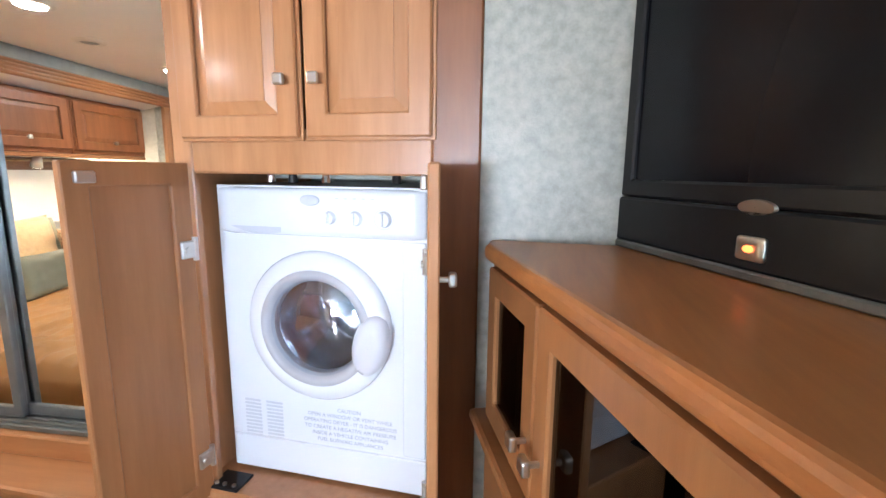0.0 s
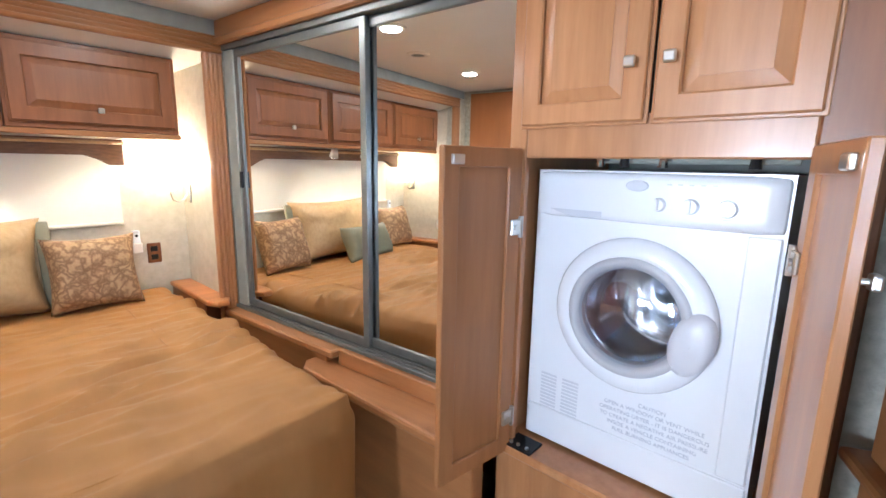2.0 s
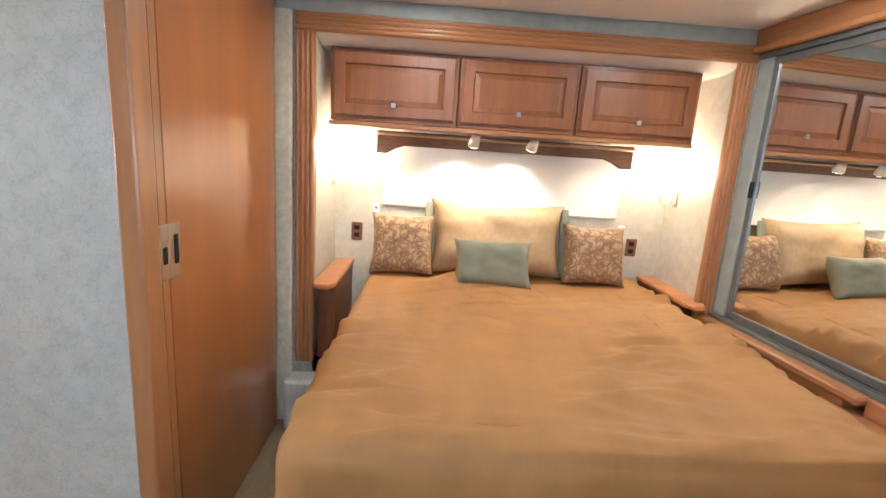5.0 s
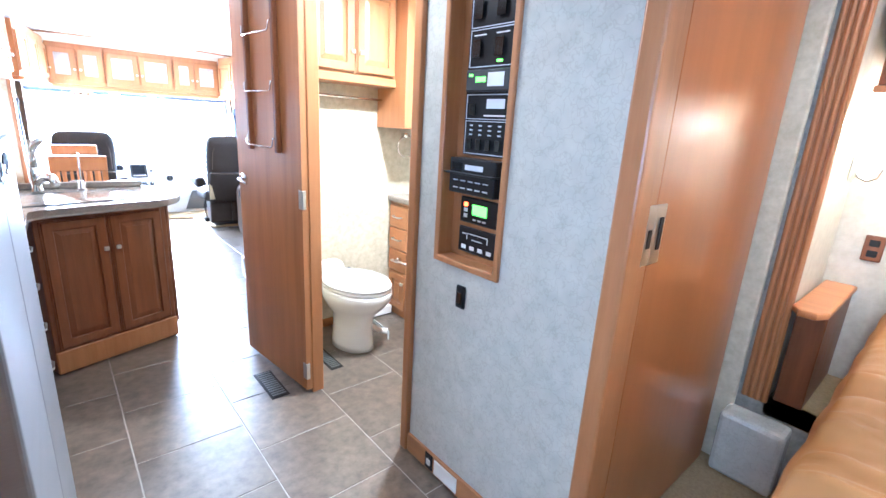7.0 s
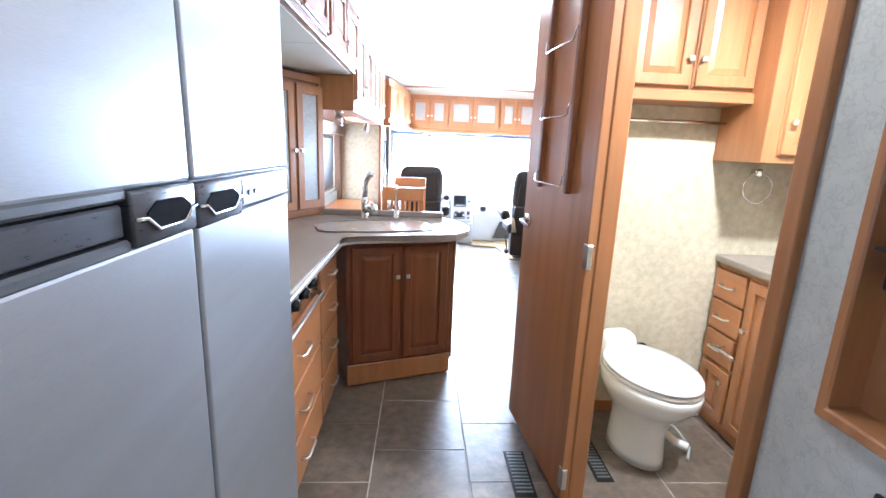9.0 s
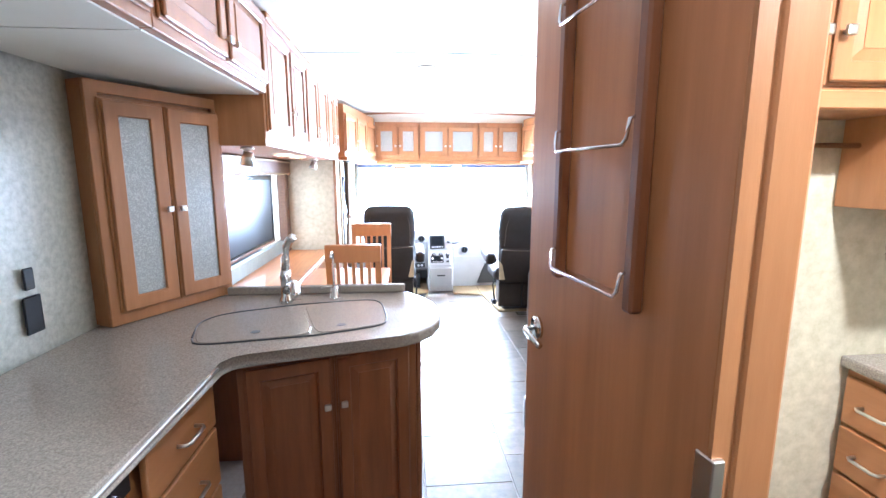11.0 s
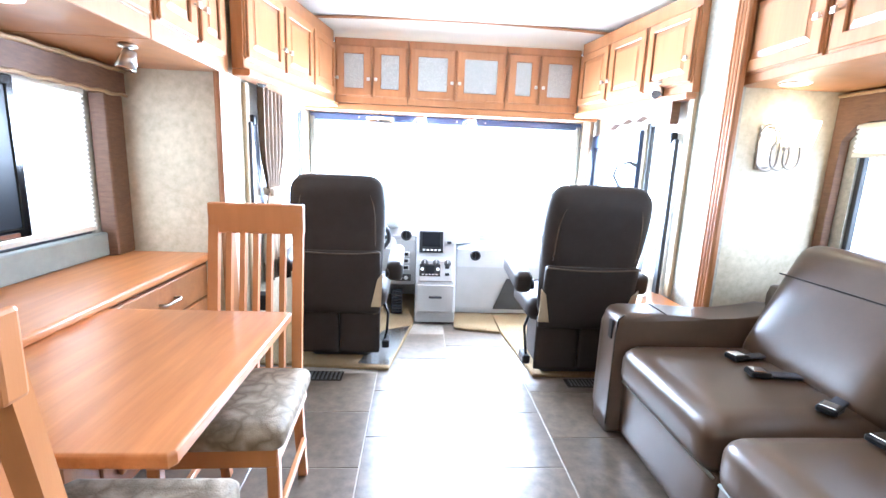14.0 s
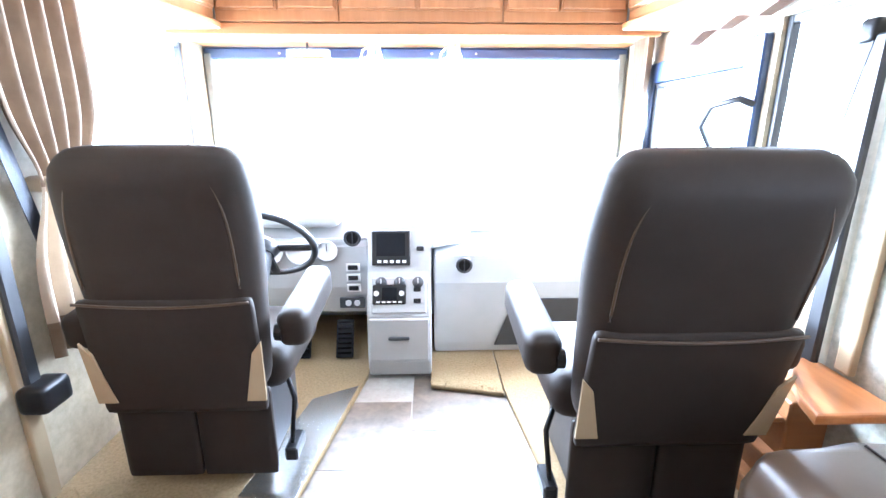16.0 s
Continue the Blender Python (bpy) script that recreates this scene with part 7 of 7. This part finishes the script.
def dashboard():
    t = thing("dashboard", "light grey moulded coach dashboard with instruments", "dashboard")
    part("dash_top", prism([(-1.42, -7.975), (0.97, -7.975), (0.97, -7.45), (0.60, -7.36), (0.03, -7.42), (-0.30, -7.42), (-0.50, -7.60), (-1.42, -7.62)], 0.60, 0.66, 0.02, seg=3), dash_plastic, t)
    bm = prism([(-7.975, 0.03), (-7.42, 0.03), (-7.415, 0.08), (-7.41, 0.42), (-7.44, 0.56), (-7.62, 0.62), (-7.975, 0.62)], -1.42, -0.30, 0.012, seg=2)
    part("passenger_fascia", bm, dash_plastic, t, m=Matrix(((0, 0, 1, 0), (1, 0, 0, 0), (0, 1, 0, 0), (0, 0, 0, 1))))
    # flat plate on the fascia; its dark colour is the knee recess's shade
    part("knee_shade_plate", prism([(-0.62, 0.07), (-0.72, 0.33), (-1.40, 0.33), (-1.40, 0.07)], -7.413, -7.40), dash_dark, t, "dark plate painted as knee recess shade", m=Matrix(((1, 0, 0, 0), (0, 0, 1, 0), (0, 1, 0, 0), (0, 0, 0, 1))))
    vent_round(t, -0.455, -7.408, 0.515)
    bm = prism([(-7.975, 0.25), (-7.46, 0.25), (-7.42, 0.40), (-7.40, 0.62), (-7.52, 0.80), (-7.70, 0.83), (-7.975, 0.70)], 0.03, 0.95, 0.012, seg=2)
    part("driver_fascia", bm, dash_plastic, t, m=Matrix(((0, 0, 1, 0), (1, 0, 0, 0), (0, 1, 0, 0), (0, 0, 0, 1))))
    part("hood", rbox((0.16, -7.72, 0.72), (0.78, -7.36, 0.81), 0.04, 8), dash_plastic, t, smooth=True)
    for x, r in ((0.235, 0.052), (0.37, 0.068), (0.52, 0.068), (0.65, 0.052)):
        g = part("gauge", lathe([(0.001, 0.002), (r * 0.9, 0.002), (r * 0.93, 0.010), (r, 0.008), (r * 1.03, 0)], 30), dial_white, t, "round white instrument dial", False, pose(x, -7.398, 0.60, -90, 0, 0))
        part("needle", box((x - 0.0015, -7.395, 0.60), (x + 0.0015, -7.393, 0.60 + r * 0.75)), black_plastic, g)
    vent_round(t, 0.105, -7.398, 0.665)
    for k in range(3):
        part("rocker_switch", box((0.085, -7.402, 0.50 - 0.055 * k), (0.135, -7.392, 0.525 - 0.055 * k), 0.003), black_plastic, t)
        part("switch_plate", box((0.075, -7.405, 0.492 - 0.055 * k), (0.145, -7.398, 0.533 - 0.055 * k), 0.002), dial_white, t)
    part("key_panel", box((0.06, -7.425, 0.285), (0.19, -7.415, 0.345), 0.004), dash_dark, t)
    for k in range(2):
        part("small_gauge", cyl((0.10 + 0.045 * k, -7.416, 0.315), (0.10 + 0.045 * k, -7.411, 0.315), 0.016, seg=16), dial_white, t)
    # centre console
    c = thing("centre_console", "pale grey centre console with screen and radio", "console")
    prof = [(-7.60, 0.022), (-7.20, 0.022), (-7.18, 0.10), (-7.20, 0.33), (-7.30, 0.52), (-7.38, 0.735), (-7.46, 0.75), (-7.60, 0.70)]
    part("body", prism(prof, -0.285, 0.022, 0.014, seg=3), dash_plastic, c, m=Matrix(((0, 0, 1, 0), (1, 0, 0, 0), (0, 1, 0, 0), (0, 0, 0, 1))))
    part("drawer_front", box((-0.272, -7.192, 0.11), (0.010, -7.172, 0.325), 0.006, None, 2), dash_plastic, c)
    part("drawer_handle", box((-0.18, -7.168, 0.222), (-0.08, -7.160, 0.240), 0.004), dash_dark, c)
    up = Matrix.Translation((0, -7.20, 0.33)) @ Matrix.Rotation(radians(27.8), 4, "X")   # radio face
    part("radio_bay", box((-0.262, 0.0, 0.012), (0.0, 0.012, 0.185), 0.006), dash_plastic, c, m=up)
    r = part("radio", box((-0.165, 0.010, 0.055), (-0.005, 0.020, 0.150), 0.004), black_plastic, c, "black radio with two knobs", m=up)
    part("radio_display", box((-0.120, 0.019, 0.075), (-0.050, 0.022, 0.135)), screen_glass, r, m=up)
    for x in (-0.145, -0.025):
        part("radio_knob", cyl((x, 0.018, 0.105), (x, 0.036, 0.105), 0.013, seg=16), chrome, r, m=up)
    for k in range(5):
        part("radio_button", box((-0.145 + 0.026 * k, 0.019, 0.062), (-0.128 + 0.026 * k, 0.023, 0.069)), dial_white, r, m=up)
    for z in (0.06, 0.115):
        part("rocker_switch", box((-0.235, 0.010, z), (-0.200, 0.018, z + 0.022), 0.003), black_plastic, c, m=up)
    for k in range(3):
        x = -0.045 - 0.088 * k
        d = part("climate_dial", cyl((x, -7.285, 0.468), (x, -7.255, 0.480), 0.030, 0.026, 24), dash_dark, c, "dark rotary climate dial", True)
        part("dial_mark", box((x - 0.003, -7.256, 0.476), (x + 0.003, -7.253, 0.500)), dial_white, d)
    up2 = Matrix.Translation((0, -7.30, 0.52)) @ Matrix.Rotation(radians(20.4), 4, "X")
    part("screen_bezel", box((-0.185, 0.004, 0.03), (0.0, 0.018, 0.20), 0.004), black_plastic, c, m=up2)
    part("display", box((-0.160, 0.017, 0.075), (-0.022, 0.0195, 0.185)), screen_glass, c, "dark dashboard screen", m=up2)
    for k in range(5):
        part("screen_button", box((-0.165 + 0.03 * k, 0.017, 0.042), (-0.147 + 0.03 * k, 0.021, 0.054)), dial_white, c, m=up2)
    part("rocker_switch", box((-0.25, 0.004, 0.10), (-0.215, 0.014, 0.122), 0.003), black_plastic, c, m=up2)
    part("phone_mount", box((-0.19, -7.52, 0.74), (-0.07, -7.47, 0.83), 0.006), white_enamel, c)
    w = thing("steering_wheel", "black leather steering wheel on a tilted column", "steering wheel", pose(0.44, -7.13, 0.70, 50, 0, 0))
    part("rim", tube(arc((0, 0, 0), 0.215, 0, 360, 40, "xy"), 0.015, 10), dash_dark, w, smooth=True)
    for a in (0, 90, 180):
        part("spoke", box((0.04, -0.02, -0.008), (0.205, 0.02, 0.008), 0.006), dash_dark, w, m=pose(0, 0, -0.01, 0, 0, a + 180))
    part("hub", lathe([(0.001, 0.02), (0.05, 0.015), (0.07, -0.01), (0.05, -0.05)], 24), dash_dark, w, smooth=True)
    part("column", cyl((0, 0, -0.05), (0, 0, -0.36), 0.045, 0.06, 18), dash_dark, w, smooth=True)
    for x, s in ((0.17, 0.05), (0.40, 0.07)):
        p = thing("pedal", "black ribbed rubber floor pedal", "pedal", pose(x, -7.33, 0.022, 28, 0, 0), "driver pedals")
        part("pad", box((-s / 2 - 0.02, -0.02, 0.02), (s / 2 + 0.02, 0.0, 0.22), 0.006), black_plastic, p)
        for k in range(7):
            part("rib", box((-s / 2 - 0.012, 0.0, 0.04 + 0.025 * k), (s / 2 + 0.012, 0.005, 0.05 + 0.025 * k)), black_gloss, p)
        part("arm", cyl((0, -0.02, 0.10), (0, -0.14, 0.14), 0.010, seg=8), dash_dark, p)


dashboard()


def windshield():
    t = thing("windshield", "one-piece curved coach windshield with dark frame", "window", kind="structure")
    part("glass", box((-1.39, -8.03, 0.68), (0.94, -8.022, 1.60)), clear_glass, t, "clear glass").visible_shadow = False
    part("top_rail", box((-1.42, -8.0, 1.565), (0.97, -7.955, 1.625), 0.008), navy_trim, t, "dark blue-grey header rail")
    for x in (-1.415, 0.925):
        part("pillar", box((x, -8.0, 0.66), (x + 0.05, -7.95, 1.60), 0.010), alu_frame, t, "painted corner pillar")
    for x in (-0.55, -0.30, 0.05, 0.55):
        part("screw", cyl((x, -7.955, 1.595), (x, -7.950, 1.595), 0.006, seg=8), nickel, t)
    m = thing("rear_view_mirror", "small rear-view mirror hung from the windshield header", "mirror", pose(0.355, -7.80, 1.565))
    part("shell", rbox((-0.115, -0.02, -0.03), (0.115, 0.01, 0.03), 0.02, 6), black_plastic, m, smooth=True)
    part("glass", rbox((-0.105, 0.008, -0.024), (0.105, 0.014, 0.024), 0.004, 5), mirror_mat, m, smooth=True)
    part("stem", cyl((0, 0, 0.02), (0, 0, 0.062), 0.006, seg=8), black_plastic, m)
    for x in (0.0, -0.42):
        f = thing("dash_fan", "small clear clip-on fan beneath the windshield header", "fan", pose(x, -7.80, 1.56), "windshield fans")
        part("mount", cyl((-0.02, 0, 0.06), (-0.02, 0, 0.0), 0.008, seg=8), nickel, f)
        part("hub", cyl((0.02, 0.0, -0.01), (0.02, 0.035, -0.01), 0.022, seg=16), white_enamel, f, smooth=True)
        part("cage", tube(arc((0.02, 0.02, -0.01), 0.055, 0, 360, 24, "xz"), 0.003), chrome, f, smooth=True)
        for a in range(3):
            part("blade", box((0.0, -0.002, -0.018), (0.048, 0.002, 0.018), 0.001), white_enamel, f, m=pose(0.02, 0.02, -0.01, 0, 30 + 120 * a, 0))


windshield()


def curtain(name, x, y0, y1, z0, z1, sgn, label, cream_band=True, amp=0.028, gather=None):
    t = thing(name, label, "curtain")
    n, k = 60, 24
    def sheet(za, zb, mt, nm):
        bm = bmesh.new()
        rows = []
        for j in range(k + 1):
            z = zb + (za - zb) * j / k
            row = []
            for i in range(n + 1):
                u = i / n
                g = 1.0 if gather is None else 1 - 0.45 * math.exp(-((z - gather) / 0.16) ** 2)
                yc = (y0 + y1) / 2
                row.append(bm.verts.new((x + sgn * (0.02 + amp * math.sin(u * 34 + 0.6 * math.sin(z * 3)) * g), yc + (y0 + (y1 - y0) * u - yc) * g, z)))
            rows.append(row)
        for a, b in zip(rows, rows[1:]):
            for i in range(n):
                bm.faces.new((a[i], a[i + 1], b[i + 1], b[i]))
        return part(nm, bm, mt, t, smooth=True)
    if cream_band:
        sheet(1.02, z1, curtain_mat, "upper_drape"), sheet(0.60, 1.02, curtain_cream, "lower_drape"), sheet(z0, 0.60, curtain_mat, "hem_drape")
        part("tie_back", rbox((x - 0.06, (y0 + y1) / 2 - 0.10, 1.0), (x + 0.06, (y0 + y1) / 2 + 0.10, 1.05), 0.02, 4), curtain_cream, t, smooth=True)
    else:
        sheet(z0, z1, curtain_mat, "drape")
    part("track", box((x - 0.012, y0 - 0.05, z1), (x + 0.012, y1 + 0.05, z1 + 0.02), 0.003), dash_dark, t)


curtain("window_curtain", 0.945, -6.95, -6.555, 0.48, 1.63, -1, "brown and cream banded drape tied beside driver", True, 0.026, 1.03)
curtain("window_curtain", -1.385, -7.72, -7.55, 0.95, 1.62, 1, "gathered brown drape at the windshield corner", False, 0.020, 1.25)


def seat_belt(x, y, s, label):
    t = thing("seat_belt", label, "seat belt")
    part("upper_anchor", rbox((x - 0.02, y - 0.025, 1.40), (x + 0.02, y + 0.025, 1.46), 0.012, 4), black_plastic, t, smooth=True)
    part("webbing", prism([(y - 0.024, 1.42), (y + 0.024, 1.42), (y - 0.17, 0.46), (y - 0.215, 0.47)], -0.0015, 0.0015), webbing, t, m=Matrix(((0, 0, 1, x - s * 0.012), (1, 0, 0, 0), (0, 1, 0, 0), (0, 0, 0, 1))))
    part("cover", box((x - 0.012, y + 0.005, 0.42), (x + 0.012, y + 0.055, 1.42), 0.006), dash_dark, t)
    part("retractor", rbox((x - 0.045 - 0.03 * s, y - 0.03, 0.35), (x + 0.045 - 0.03 * s, y + 0.09, 0.44), 0.02, 5), black_plastic, t, smooth=True)


seat_belt(0.955, -6.52, 1, "dark blue seat belt on the driver side wall")
seat_belt(-1.405, -6.42, -1, "dark blue seat belt on the entry side wall")


def entry_door():
    t = thing("entry_door", "dark-framed coach entry door with tall window", "door")
    x = R_WALL + 0.002
    part("frame", frame_ring(0, 0.86, 0.0, 0.75, 0.095, -0.025, 0.03, 0.006), navy_trim, t, "dark blue door window frame", m=face(x, -7.67, 0.75, "+x"))
    part("inner_frame", frame_ring(0.097, 0.763, 0.097, 0.653, 0.02, -0.012, 0.03, 0.004), dash_dark, t, m=face(x, -7.67, 0.75, "+x"))
    part("pane", box((R_WALL - 0.03, -7.62, 0.80), (R_WALL - 0.025, -6.85, 1.45)), clear_glass, t).visible_shadow = False
    part("grab_handle", tube([(x + 0.02, -6.82, 1.27), (x + 0.06, -6.84, 1.29), (x + 0.09, -6.95, 1.27), (x + 0.08, -7.02, 1.20), (x + 0.02, -7.04, 1.12)], 0.012), dash_dark, t, smooth=True)
    w = window("window_4", (R_WALL - 0.045, -6.78, 0.76), (R_WALL - 0.015, -6.47, 1.54), 0, "narrow entry side window with a dark frame")
    v = thing("window_valance", "brown scalloped valance over the entry window", "valance")
    prof = [(-6.38, 1.64), (-7.2, 1.64), (-7.2, 1.52), (-7.1, 1.56), (-7.0, 1.545), (-6.9, 1.575), (-6.8, 1.545), (-6.7, 1.575), (-6.6, 1.545), (-6.5, 1.56), (-6.46, 1.50), (-6.38, 1.50)]
    part("board", prism(prof, 0, 0.05, 0.004), valance_mat, v, m=Matrix(((0, 0, 1, R_WALL + 0.025), (1, 0, 0, 0), (0, 1, 0, 0), (0, 0, 0, 1))))
    s = thing("step_cabinet", "cherry side cabinet with magazine slots beside the sofa", "cabinet")
    part("top", prism([(-1.425, -6.12), (-1.20, -6.12), (-1.225, -6.20), (-1.27, -6.28), (-1.35, -6.38), (-1.425, -6.42)], 0.50, 0.53, 0.008), laminate, s)
    part("body", box((-1.425, -6.60, 0.022), (-1.30, -6.30, 0.44), 0.004), wood_x, s)
    for k in range(3):
        part("shelf_edge", box((-1.30, -6.59, 0.13 + 0.12 * k), (-1.255, -6.31, 0.145 + 0.12 * k), 0.003), wood_pale, s)


entry_door()
